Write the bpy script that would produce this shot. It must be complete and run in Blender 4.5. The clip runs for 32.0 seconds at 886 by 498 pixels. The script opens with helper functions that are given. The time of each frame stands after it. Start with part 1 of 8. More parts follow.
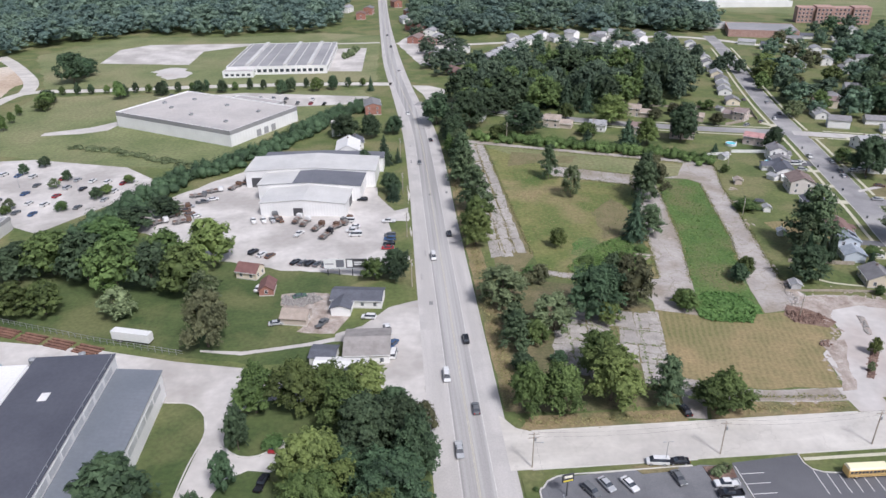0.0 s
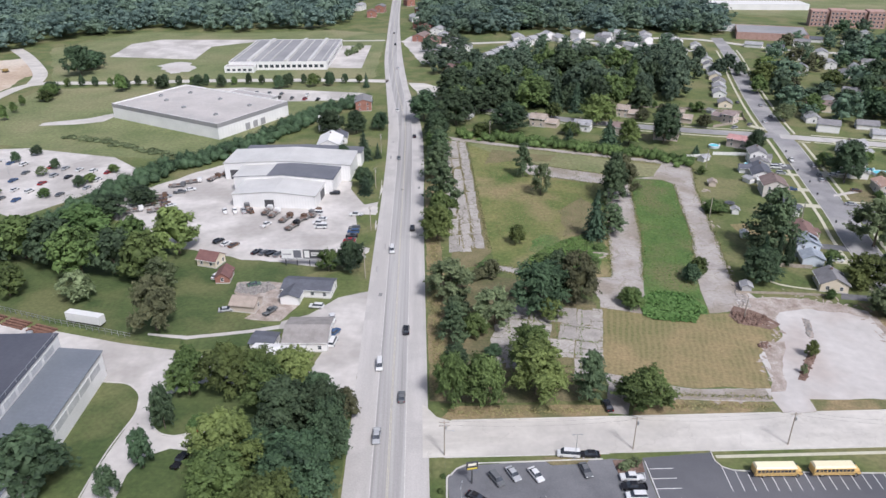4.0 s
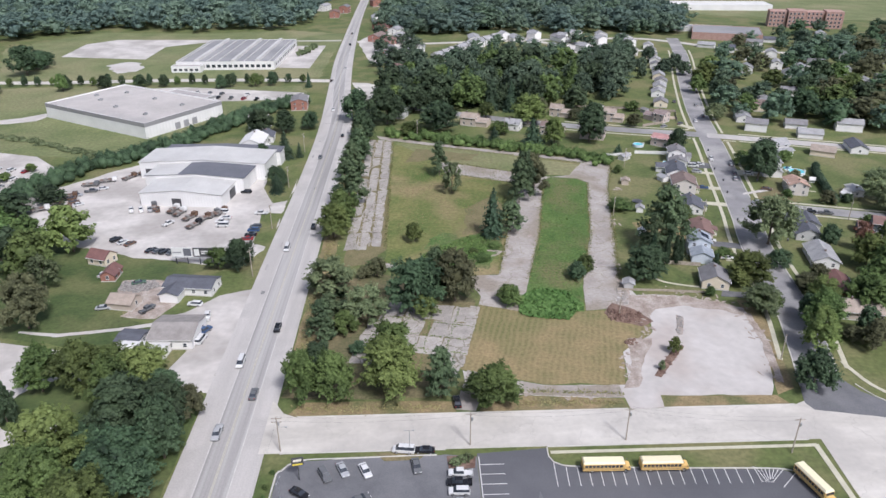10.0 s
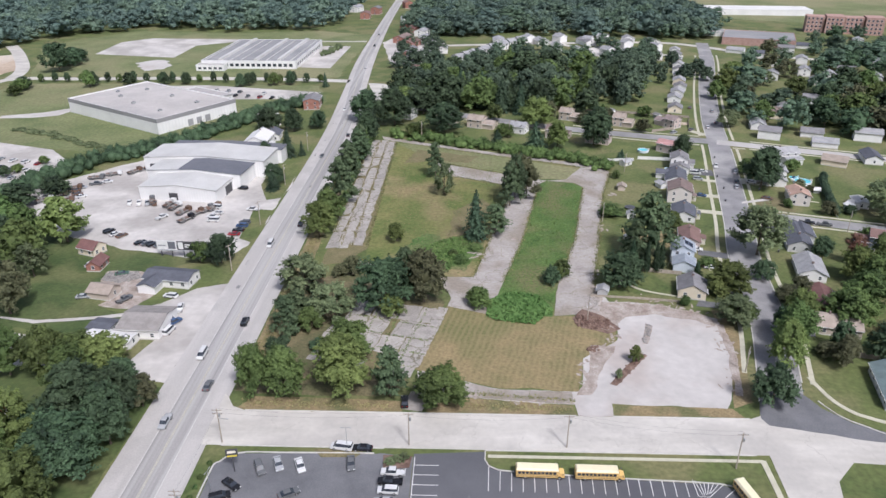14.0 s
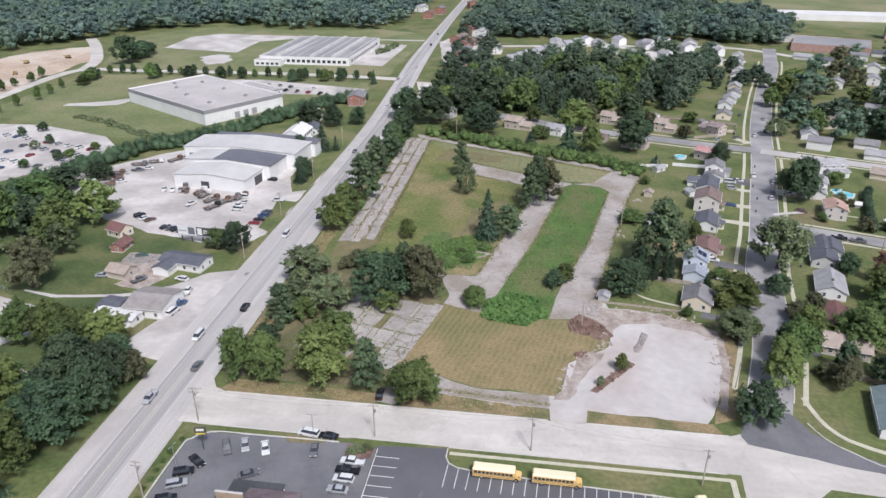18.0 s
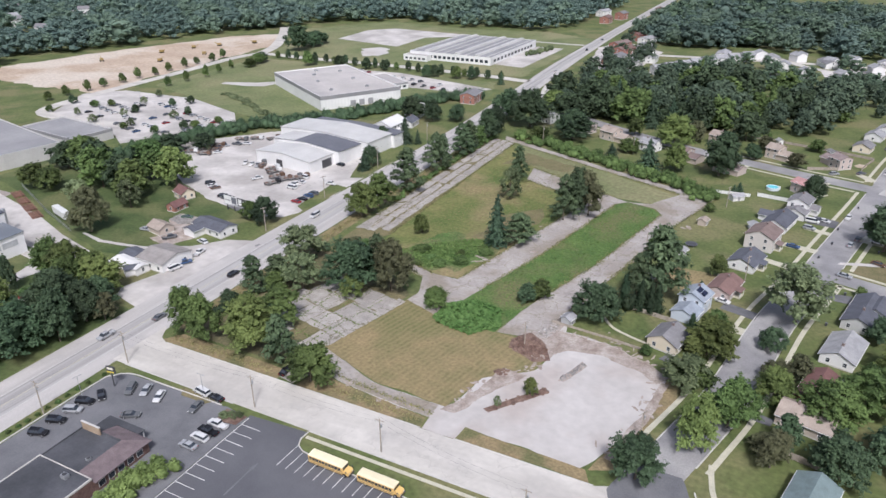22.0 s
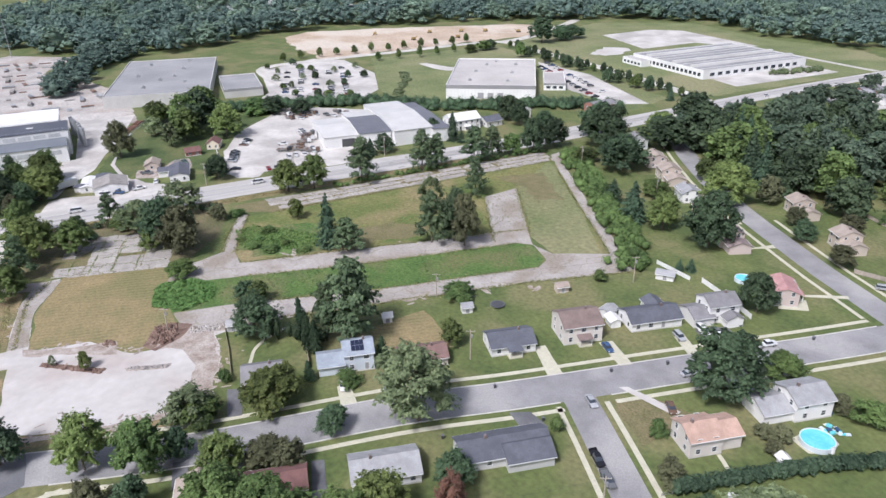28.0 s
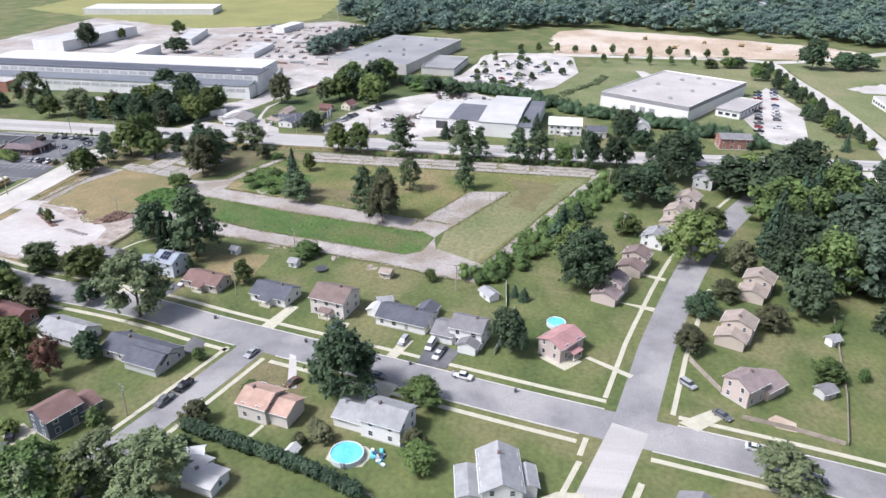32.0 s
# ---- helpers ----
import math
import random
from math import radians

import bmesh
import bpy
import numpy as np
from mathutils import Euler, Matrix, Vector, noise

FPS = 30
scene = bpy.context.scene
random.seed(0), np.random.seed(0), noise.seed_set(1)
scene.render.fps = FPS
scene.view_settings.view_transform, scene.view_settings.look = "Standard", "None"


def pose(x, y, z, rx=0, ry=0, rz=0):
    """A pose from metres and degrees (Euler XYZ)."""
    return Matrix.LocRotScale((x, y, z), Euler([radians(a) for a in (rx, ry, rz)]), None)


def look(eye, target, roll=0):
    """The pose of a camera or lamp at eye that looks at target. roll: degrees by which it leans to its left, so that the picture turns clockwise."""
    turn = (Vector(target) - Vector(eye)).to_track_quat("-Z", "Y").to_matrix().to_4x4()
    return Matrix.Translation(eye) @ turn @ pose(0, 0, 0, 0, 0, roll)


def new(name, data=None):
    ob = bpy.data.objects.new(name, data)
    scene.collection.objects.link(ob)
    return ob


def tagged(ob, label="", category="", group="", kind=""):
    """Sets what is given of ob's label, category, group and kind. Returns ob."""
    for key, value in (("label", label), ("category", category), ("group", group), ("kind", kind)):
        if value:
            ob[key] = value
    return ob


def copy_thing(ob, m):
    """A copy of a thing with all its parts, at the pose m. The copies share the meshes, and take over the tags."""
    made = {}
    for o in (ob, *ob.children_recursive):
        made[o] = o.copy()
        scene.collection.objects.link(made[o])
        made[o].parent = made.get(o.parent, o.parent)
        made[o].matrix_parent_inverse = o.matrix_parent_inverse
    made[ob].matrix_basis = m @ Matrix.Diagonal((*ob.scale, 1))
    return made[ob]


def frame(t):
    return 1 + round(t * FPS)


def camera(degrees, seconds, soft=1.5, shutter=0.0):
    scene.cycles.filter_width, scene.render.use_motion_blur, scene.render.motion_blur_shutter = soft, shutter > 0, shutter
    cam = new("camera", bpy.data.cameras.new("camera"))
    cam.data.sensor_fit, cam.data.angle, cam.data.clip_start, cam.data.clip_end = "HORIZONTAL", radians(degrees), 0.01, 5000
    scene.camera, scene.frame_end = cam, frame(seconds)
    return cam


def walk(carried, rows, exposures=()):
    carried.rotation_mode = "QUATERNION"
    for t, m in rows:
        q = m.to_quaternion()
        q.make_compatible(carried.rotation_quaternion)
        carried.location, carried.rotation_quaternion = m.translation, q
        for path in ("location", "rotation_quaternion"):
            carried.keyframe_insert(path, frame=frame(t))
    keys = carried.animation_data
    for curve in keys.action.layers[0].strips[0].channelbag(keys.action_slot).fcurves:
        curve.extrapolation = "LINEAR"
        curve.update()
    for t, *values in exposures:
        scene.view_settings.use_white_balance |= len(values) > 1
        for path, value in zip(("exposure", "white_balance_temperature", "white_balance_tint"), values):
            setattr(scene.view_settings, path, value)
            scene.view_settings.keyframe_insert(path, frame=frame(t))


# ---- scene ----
cam = camera(63.9, 32.0)
PATH = [
    (0, (0.0, 0.0, 100.05), (0.125, 1.792, 99.17), -0.7),
    (0.5, (2.797, -0.911, 100.05), (2.907, 0.88, 99.167), -0.7),
    (1, (5.263, -1.441, 100.05), (5.363, 0.351, 99.167), -0.7),
    (1.5, (8.06, -2.351, 99.693), (8.141, -0.559, 98.81), -0.7),
    (2, (10.526, -2.881, 99.693), (10.593, -1.087, 98.813), -0.6),
    (2.5, (13.347, -3.436, 99.693), (13.402, -1.641, 98.813), -0.6),
    (3, (16.194, -3.635, 99.693), (16.243, -1.84, 98.813), -0.6),
    (3.5, (18.66, -4.165, 99.693), (18.707, -2.37, 98.813), -0.4),
    (5.5, (29.666, -5.293, 99.337), (29.721, -3.497, 98.457), -0.3),
    (6, (32.157, -5.467, 99.337), (32.215, -3.672, 98.457), -0.3),
    (6.5, (35.003, -5.666, 98.98), (35.061, -3.869, 98.103), -0.3),
    (7, (37.494, -5.84, 98.98), (37.555, -4.043, 98.103), -0.3),
    (7.5, (40.341, -6.039, 98.98), (40.402, -4.242, 98.103), -0.3),
    (8, (42.857, -5.857, 98.98), (42.921, -4.061, 98.103), -0.3),
    (8.5, (45.703, -6.056, 98.98), (45.768, -4.26, 98.103), -0.3),
    (9, (48.219, -5.875, 98.623), (48.283, -4.078, 97.746), -0.3),
    (9.5, (51.066, -6.074, 98.623), (51.13, -4.277, 97.746), -0.3),
    (10, (53.556, -6.248, 98.623), (53.614, -4.451, 97.746), -0.3),
    (10.5, (56.072, -6.066, 98.623), (56.115, -4.268, 97.75), -0.3),
    (11, (58.563, -6.241, 98.623), (58.59, -4.442, 97.75), -0.3),
    (11.5, (61.054, -6.415, 98.267), (61.065, -4.616, 97.393), -0.3),
    (12, (63.569, -6.233, 98.267), (63.565, -4.434, 97.393), -0.3),
    (12.5, (66.06, -6.407, 98.267), (66.04, -4.608, 97.393), -0.3),
    (13, (68.551, -6.581, 98.267), (68.515, -4.781, 97.396), -0.3),
    (13.5, (71.067, -6.4, 98.267), (71.018, -4.6, 97.396), -0.3),
    (14, (73.558, -6.574, 98.267), (73.493, -4.774, 97.396), -0.3),
    (14.5, (76.073, -6.392, 97.91), (75.99, -4.594, 97.039), -0.3),
    (16.5, (85.755, -5.997, 97.553), (85.572, -4.204, 96.686), -0.3),
    (17, (88.246, -6.171, 97.553), (88.034, -4.381, 96.686), -0.3),
    (17.5, (91.118, -6.014, 97.553), (90.878, -4.228, 96.686), -0.3),
    (18, (93.278, -5.807, 97.553), (93.013, -4.025, 96.686), -0.3),
    (18.5, (95.793, -5.626, 97.553), (95.504, -3.847, 96.686), -0.3),
    (19, (98.309, -5.444, 97.553), (97.991, -3.669, 96.689), -0.3),
    (19.5, (100.825, -5.262, 97.553), (100.482, -3.492, 96.689), -0.3),
    (20, (105.5, -4.874, 97.196), (105.112, -3.113, 96.332), -0.3),
    (20.5, (118.559, -2.212, 97.196), (118.049, -0.48, 96.335), -0.2),
    (21, (131.742, 2.23, 96.84), (131.125, 3.926, 95.979), -0.2),
    (21.5, (143.552, 7.483, 96.483), (142.831, 9.138, 95.622), -0.3),
    (22, (155.08, 13.828, 96.126), (154.256, 15.436, 95.268), -0.3),
    (22.5, (166.989, 20.504, 96.126), (166.087, 22.07, 95.268), -0.3),
    (23, (177.93, 28.679, 95.413), (177.025, 30.242, 94.555), -0.4),
    (23.5, (188.21, 37.614, 95.056), (187.229, 39.131, 94.198), -0.4),
    (24, (198.133, 46.575, 94.7), (197.059, 48.027, 93.842), -0.4),
    (24.5, (207.088, 57.033, 94.343), (205.926, 58.414, 93.482), -0.4),
    (25, (215.763, 68.584, 93.986), (214.58, 69.945, 93.122), -0.4),
    (25.5, (224.106, 80.516, 93.629), (222.918, 81.871, 92.762), -0.6),
    (27.5, (260.668, 134.975, 92.23), (259.105, 135.874, 91.366), -0.9),
    (28, (268.52, 150.458, 91.621), (266.893, 151.242, 90.762), -0.9),
    (28.5, (274.823, 168.73, 91.2), (273.132, 169.363, 90.341), -0.9),
    (29, (280.581, 187.456, 91.306), (278.84, 187.94, 90.449), -0.4),
    (29.5, (284.036, 206.759, 90.493), (282.254, 207.083, 89.644), -0.1),
    (30, (289.394, 224.85, 91.053), (287.589, 225.0, 90.205), -0.2),
    (30.5, (298.944, 239.329, 90.74), (297.137, 239.301, 89.883), -0.4),
    (31, (305.927, 254.927, 90.599), (304.137, 254.738, 89.728), -0.1),
    (31.5, (305.269, 272.922, 90.778), (303.485, 272.687, 89.905), 0.3),
    (32, (303.558, 290.883, 91.974), (301.771, 290.625, 91.113), 0.6),
]
walk(cam, [(t, look(eye, target, roll)) for t, eye, target, roll in PATH], exposures=[(0, 0.19, 6020, 15), (22, 0.18, 6020, 15), (26, 0.27, 6000, 15), (29, 0.46, 5950, 15), (32, 0.58, 5950, 15)])

# ---- light ----
world = bpy.data.worlds.new("overcast_sky")
scene.world = world
world.use_nodes = True
wn = world.node_tree
sky = wn.nodes.new("ShaderNodeTexSky")
sky.sky_type, sky.sun_disc = "NISHITA", False
sky.sun_elevation, sky.sun_rotation = radians(52), radians(150)
sky.air_density, sky.dust_density, sky.ozone_density = 1.0, 4.0, 1.0
soft_sky = wn.nodes.new("ShaderNodeHueSaturation")
soft_sky.inputs["Saturation"].default_value = 0.75
wn.links.new(sky.outputs[0], soft_sky.inputs["Color"])
wn.links.new(soft_sky.outputs[0], wn.nodes["Background"].inputs[0])
wn.nodes["Background"].inputs[1].default_value = 0.105
sun = new("sun", bpy.data.lights.new("sun", "SUN"))
sun.data.energy, sun.data.angle, sun.data.color = 2.9, radians(10), (1.0, 0.98, 0.95)
sun.matrix_world = look((0, 0, 200), (Vector((0, 0, 200)) - Vector((math.sin(radians(150)) * math.cos(radians(52)), math.cos(radians(150)) * math.cos(radians(52)), math.sin(radians(52))))))


# ---- materials ----
def surf(name, c1, c2, rough=0.9, s1=0.12, s2=2.5, grain=0.25, bump=0.1, metal=0.0, vary=0.0, local=False, lo=0.35, hi=0.65, stretch=None, c3=None, s3=0.03):
    """Two-tone surface with large patches, fine grain and relief."""
    m = bpy.data.materials.new(name)
    m.use_nodes = True
    nt = m.node_tree
    n, l = nt.nodes, nt.links
    b = n["Principled BSDF"]
    b.inputs["Roughness"].default_value, b.inputs["Metallic"].default_value = rough, metal
    if local:
        co = n.new("ShaderNodeTexCoord").outputs["Object"]
    else:
        co = n.new("ShaderNodeNewGeometry").outputs["Position"]
    if stretch:
        mp = n.new("ShaderNodeMapping")
        mp.inputs["Scale"].default_value = stretch[:3]
        if len(stretch) > 3:
            mp.inputs["Rotation"].default_value = (0, 0, radians(stretch[3]))
        l.new(co, mp.inputs[0])
        co1 = mp.outputs[0]
    else:
        co1 = co
    a = n.new("ShaderNodeTexNoise")
    a.inputs["Scale"].default_value, a.inputs["Detail"].default_value, a.inputs["Roughness"].default_value = s1, 6, 0.6
    l.new(co1, a.inputs["Vector"])
    r = n.new("ShaderNodeValToRGB")
    r.color_ramp.elements[0].position, r.color_ramp.elements[1].position = lo, hi
    r.color_ramp.elements[0].color, r.color_ramp.elements[1].color = (*c1, 1), (*c2, 1)
    l.new(a.outputs[0], r.inputs[0])
    colour = r.outputs[0]
    if c3:
        d = n.new("ShaderNodeTexNoise")
        d.inputs["Scale"].default_value, d.inputs["Detail"].default_value = s3, 4
        l.new(co, d.inputs["Vector"])
        rr = n.new("ShaderNodeValToRGB")
        rr.color_ramp.elements[0].position, rr.color_ramp.elements[1].position = 0.48, 0.62
        l.new(d.outputs[0], rr.inputs[0])
        mx = n.new("ShaderNodeMix")
        mx.data_type = "RGBA"
        l.new(rr.outputs[0], mx.inputs[0]), l.new(colour, mx.inputs[6])
        mx.inputs[7].default_value = (*c3, 1)
        colour = mx.outputs[2]
    g = n.new("ShaderNodeTexNoise")
    g.inputs["Scale"].default_value, g.inputs["Detail"].default_value = s2, 5
    l.new(co, g.inputs["Vector"])
    mr = n.new("ShaderNodeMapRange")
    mr.inputs[1].default_value, mr.inputs[2].default_value = 0.25, 0.75
    mr.inputs[3].default_value, mr.inputs[4].default_value = 1 - grain, 1 + grain
    l.new(g.outputs[0], mr.inputs[0])
    value = mr.outputs[0]
    if vary:
        oi = n.new("ShaderNodeObjectInfo")
        ov = n.new("ShaderNodeMapRange")
        ov.inputs[3].default_value, ov.inputs[4].default_value = 1 - vary, 1 + vary
        l.new(oi.outputs["Random"], ov.inputs[0])
        mu = n.new("ShaderNodeMath")
        mu.operation = "MULTIPLY"
        l.new(value, mu.inputs[0]), l.new(ov.outputs[0], mu.inputs[1])
        value = mu.outputs[0]
    hs = n.new("ShaderNodeHueSaturation")
    l.new(value, hs.inputs["Value"]), l.new(colour, hs.inputs["Color"])
    l.new(hs.outputs[0], b.inputs["Base Color"])
    if bump:
        bp = n.new("ShaderNodeBump")
        bp.inputs["Strength"].default_value, bp.inputs["Distance"].default_value = min(1.0, bump * 4), bump
        l.new(g.outputs[0], bp.inputs["Height"]), l.new(bp.outputs[0], b.inputs["Normal"])
    return m


def striped(m, c, period, turn, width=0.5, amount=0.5, wobble=1.0):
    """Adds bands of another colour to a surf() material: mower lines, wheel tracks, ribs."""
    nt = m.node_tree
    n, l = nt.nodes, nt.links
    b = n["Principled BSDF"]
    old = b.inputs["Base Color"].links[0].from_socket
    geo = n.new("ShaderNodeNewGeometry")
    mp = n.new("ShaderNodeMapping")
    mp.vector_type = "TEXTURE"
    mp.inputs["Rotation"].default_value = (0, 0, radians(turn))
    w = n.new("ShaderNodeTexWave")
    w.inputs["Scale"].default_value = 0.314 / period
    w.inputs["Distortion"].default_value, w.inputs["Detail"].default_value, w.inputs["Detail Scale"].default_value = wobble, 3, 0.6
    l.new(geo.outputs["Position"], mp.inputs[0]), l.new(mp.outputs[0], w.inputs[0])
    r = n.new("ShaderNodeValToRGB")
    r.color_ramp.elements[0].position, r.color_ramp.elements[1].position = width - 0.15, width + 0.25
    r.color_ramp.elements[1].color = (amount, amount, amount, 1)
    l.new(w.outputs[0], r.inputs[0])
    mx = n.new("ShaderNodeMix")
    mx.data_type = "RGBA"
    l.new(r.outputs[0], mx.inputs[0]), l.new(old, mx.inputs[6])
    mx.inputs[7].default_value = (*c, 1)
    l.new(mx.outputs[2], b.inputs["Base Color"])
    return m


def cracked(m, c, scale, width=0.04, amount=1.0):
    """Adds irregular cracks, grown with weeds, to a surf() material."""
    nt = m.node_tree
    n, l = nt.nodes, nt.links
    b = n["Principled BSDF"]
    old = b.inputs["Base Color"].links[0].from_socket
    geo = n.new("ShaderNodeNewGeometry")
    wob = n.new("ShaderNodeTexNoise")
    wob.inputs["Scale"].default_value, wob.inputs["Detail"].default_value = 0.6, 3
    l.new(geo.outputs["Position"], wob.inputs["Vector"])
    add = n.new("ShaderNodeMixRGB")
    add.blend_type, add.inputs[0].default_value = "ADD", 1.0
    sc = n.new("ShaderNodeVectorMath")
    sc.operation, sc.inputs[3].default_value = "SCALE", 2.5
    l.new(wob.outputs["Color"], sc.inputs[0])
    l.new(geo.outputs["Position"], add.inputs[1]), l.new(sc.outputs[0], add.inputs[2])
    v = n.new("ShaderNodeTexVoronoi")
    v.feature, v.inputs["Scale"].default_value = "DISTANCE_TO_EDGE", scale
    l.new(add.outputs[0], v.inputs["Vector"])
    thick = n.new("ShaderNodeTexNoise")
    thick.inputs["Scale"].default_value = 0.12
    l.new(geo.outputs["Position"], thick.inputs["Vector"])
    mu = n.new("ShaderNodeMapRange")
    mu.inputs[1].default_value, mu.inputs[2].default_value = 0.4, 0.7
    mu.inputs[3].default_value, mu.inputs[4].default_value = width * 0.15, width * 1.6
    l.new(thick.outputs[0], mu.inputs[0])
    lt = n.new("ShaderNodeMath")
    lt.operation = "LESS_THAN"
    l.new(v.outputs["Distance"], lt.inputs[0]), l.new(mu.outputs[0], lt.inputs[1])
    sm = n.new("ShaderNodeMath")
    sm.operation, sm.inputs[1].default_value = "MULTIPLY", amount
    l.new(lt.outputs[0], sm.inputs[0])
    mx = n.new("ShaderNodeMix")
    mx.data_type = "RGBA"
    l.new(sm.outputs[0], mx.inputs[0]), l.new(old, mx.inputs[6])
    mx.inputs[7].default_value = (*c, 1)
    l.new(mx.outputs[2], b.inputs["Base Color"])
    return m


def plain(name, c, rough=0.5, metal=0.0, vary=0.08):
    """Paint, plastic or metal of one colour with slight dirt."""
    return surf(name, tuple(v * 0.92 for v in c), c, rough=rough, metal=metal, s1=0.8, s2=9, grain=0.06, bump=0.0, vary=vary, local=True)


def leafy(name, c1, c2, hue=0.03, glow=0.2):
    """Foliage: clumps differ in shade, trees in hue, and light comes through a little."""
    m = bpy.data.materials.new(name)
    m.use_nodes = True
    nt = m.node_tree
    n, l = nt.nodes, nt.links
    b = n["Principled BSDF"]
    b.inputs["Roughness"].default_value = 0.7
    b.inputs["Specular IOR Level"].default_value = 0.25
    geo, oi = n.new("ShaderNodeNewGeometry"), n.new("ShaderNodeObjectInfo")
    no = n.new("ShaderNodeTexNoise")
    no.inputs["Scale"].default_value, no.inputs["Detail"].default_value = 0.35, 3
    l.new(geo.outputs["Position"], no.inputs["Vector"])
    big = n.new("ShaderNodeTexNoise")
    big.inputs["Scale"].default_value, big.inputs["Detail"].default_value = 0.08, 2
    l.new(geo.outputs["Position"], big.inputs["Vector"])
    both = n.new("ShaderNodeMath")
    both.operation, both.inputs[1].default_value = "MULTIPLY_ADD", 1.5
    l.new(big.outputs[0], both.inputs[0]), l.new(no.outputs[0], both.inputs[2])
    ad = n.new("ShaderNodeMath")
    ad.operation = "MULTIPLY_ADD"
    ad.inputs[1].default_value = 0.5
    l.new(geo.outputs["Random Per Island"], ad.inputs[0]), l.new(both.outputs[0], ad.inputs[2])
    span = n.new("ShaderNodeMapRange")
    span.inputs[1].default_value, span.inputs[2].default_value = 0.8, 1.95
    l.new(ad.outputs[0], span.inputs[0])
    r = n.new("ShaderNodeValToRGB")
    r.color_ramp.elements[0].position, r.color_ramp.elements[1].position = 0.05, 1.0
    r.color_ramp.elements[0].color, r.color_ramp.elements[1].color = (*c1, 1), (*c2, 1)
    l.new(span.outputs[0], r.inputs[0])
    hs = n.new("ShaderNodeHueSaturation")
    h, v = n.new("ShaderNodeMapRange"), n.new("ShaderNodeMapRange")
    h.inputs[3].default_value, h.inputs[4].default_value = 0.5 - hue * 0.35, 0.5 + hue * 0.9
    v.inputs[3].default_value, v.inputs[4].default_value = 0.75, 1.25
    l.new(oi.outputs["Random"], h.inputs[0]), l.new(oi.outputs["Random"], v.inputs[0])
    l.new(h.outputs[0], hs.inputs["Hue"]), l.new(v.outputs[0], hs.inputs["Value"]), l.new(r.outputs[0], hs.inputs["Color"])
    l.new(hs.outputs[0], b.inputs["Base Color"])
    tr = n.new("ShaderNodeBsdfTranslucent")
    l.new(hs.outputs[0], tr.inputs[0])
    mix = n.new("ShaderNodeMixShader")
    mix.inputs[0].default_value = glow
    l.new(b.outputs[0], mix.inputs[1]), l.new(tr.outputs[0], mix.inputs[2])
    l.new(mix.outputs[0], n["Material Output"].inputs[0])
    return m


M = {}
M["lawn"] = surf("mown_lawn", (0.062, 0.094, 0.025), (0.14, 0.158, 0.053), s1=0.08, s2=0.9, grain=0.28, bump=0.08, lo=0.3, hi=0.7, c3=(0.165, 0.16, 0.07), s3=0.05)
# deeper green grass; the shade it lies in is part of the colour
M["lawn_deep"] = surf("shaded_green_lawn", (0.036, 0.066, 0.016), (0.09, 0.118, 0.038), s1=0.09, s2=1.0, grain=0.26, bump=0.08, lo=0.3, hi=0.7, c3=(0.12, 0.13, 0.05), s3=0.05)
M["lawn_far"] = surf("field_grass", (0.105, 0.135, 0.048), (0.19, 0.205, 0.092), s1=0.05, s2=0.7, grain=0.3, bump=0.08, lo=0.3, hi=0.7, c3=(0.22, 0.21, 0.11), s3=0.015)
M["field_yellow"] = surf("ripening_field", (0.2, 0.21, 0.07), (0.28, 0.27, 0.1), s1=0.02, s2=0.5, grain=0.15, bump=0.05)
M["meadow"] = surf("rough_meadow", (0.078, 0.122, 0.026), (0.19, 0.184, 0.066), s1=0.05, s2=0.8, grain=0.26, bump=0.12, lo=0.36, hi=0.64, c3=(0.245, 0.2, 0.1), s3=0.035)
M["weeds"] = surf("lush_weeds", (0.05, 0.11, 0.022), (0.112, 0.18, 0.048), s1=0.15, s2=1.2, grain=0.4, bump=0.25, c3=(0.145, 0.15, 0.062), s3=0.07)
M["hay"] = striped(surf("mown_dry_field", (0.285, 0.215, 0.112), (0.17, 0.15, 0.066), s1=0.12, s2=1.3, grain=0.3, bump=0.12, lo=0.3, hi=0.7, c3=(0.155, 0.148, 0.06), s3=0.05), (0.3, 0.236, 0.125), 1.5, -14, 0.5, 0.3, 5.0)
M["verge"] = surf("dry_verge", (0.205, 0.168, 0.09), (0.12, 0.118, 0.05), s1=0.22, s2=2.0, grain=0.36, bump=0.12, lo=0.3, hi=0.7)
M["straw"] = surf("dry_straw_verge", (0.3, 0.225, 0.125), (0.175, 0.145, 0.07), s1=0.25, s2=1.8, grain=0.32, bump=0.1, lo=0.3, hi=0.7, c3=(0.13, 0.13, 0.055), s3=0.12)
M["litter"] = surf("leaf_litter", (0.15, 0.125, 0.07), (0.085, 0.098, 0.036), s1=0.2, s2=1.5, grain=0.35, bump=0.12, lo=0.3, hi=0.7, c3=(0.2, 0.165, 0.09), s3=0.08)
M["road"] = surf("worn_concrete_road", (0.385, 0.365, 0.345), (0.505, 0.48, 0.455), rough=0.85, s1=0.3, s2=3.0, grain=0.1, bump=0.01, stretch=(1.0, 0.06, 1.0), lo=0.3, hi=0.7, c3=(0.4, 0.38, 0.36), s3=0.08)
M["travel"] = surf("worn_travel_lane", (0.275, 0.265, 0.255), (0.42, 0.405, 0.388), rough=0.85, s1=0.75, s2=3.0, grain=0.1, bump=0.01, stretch=(1.0, 0.012, 1.0), lo=0.35, hi=0.65)
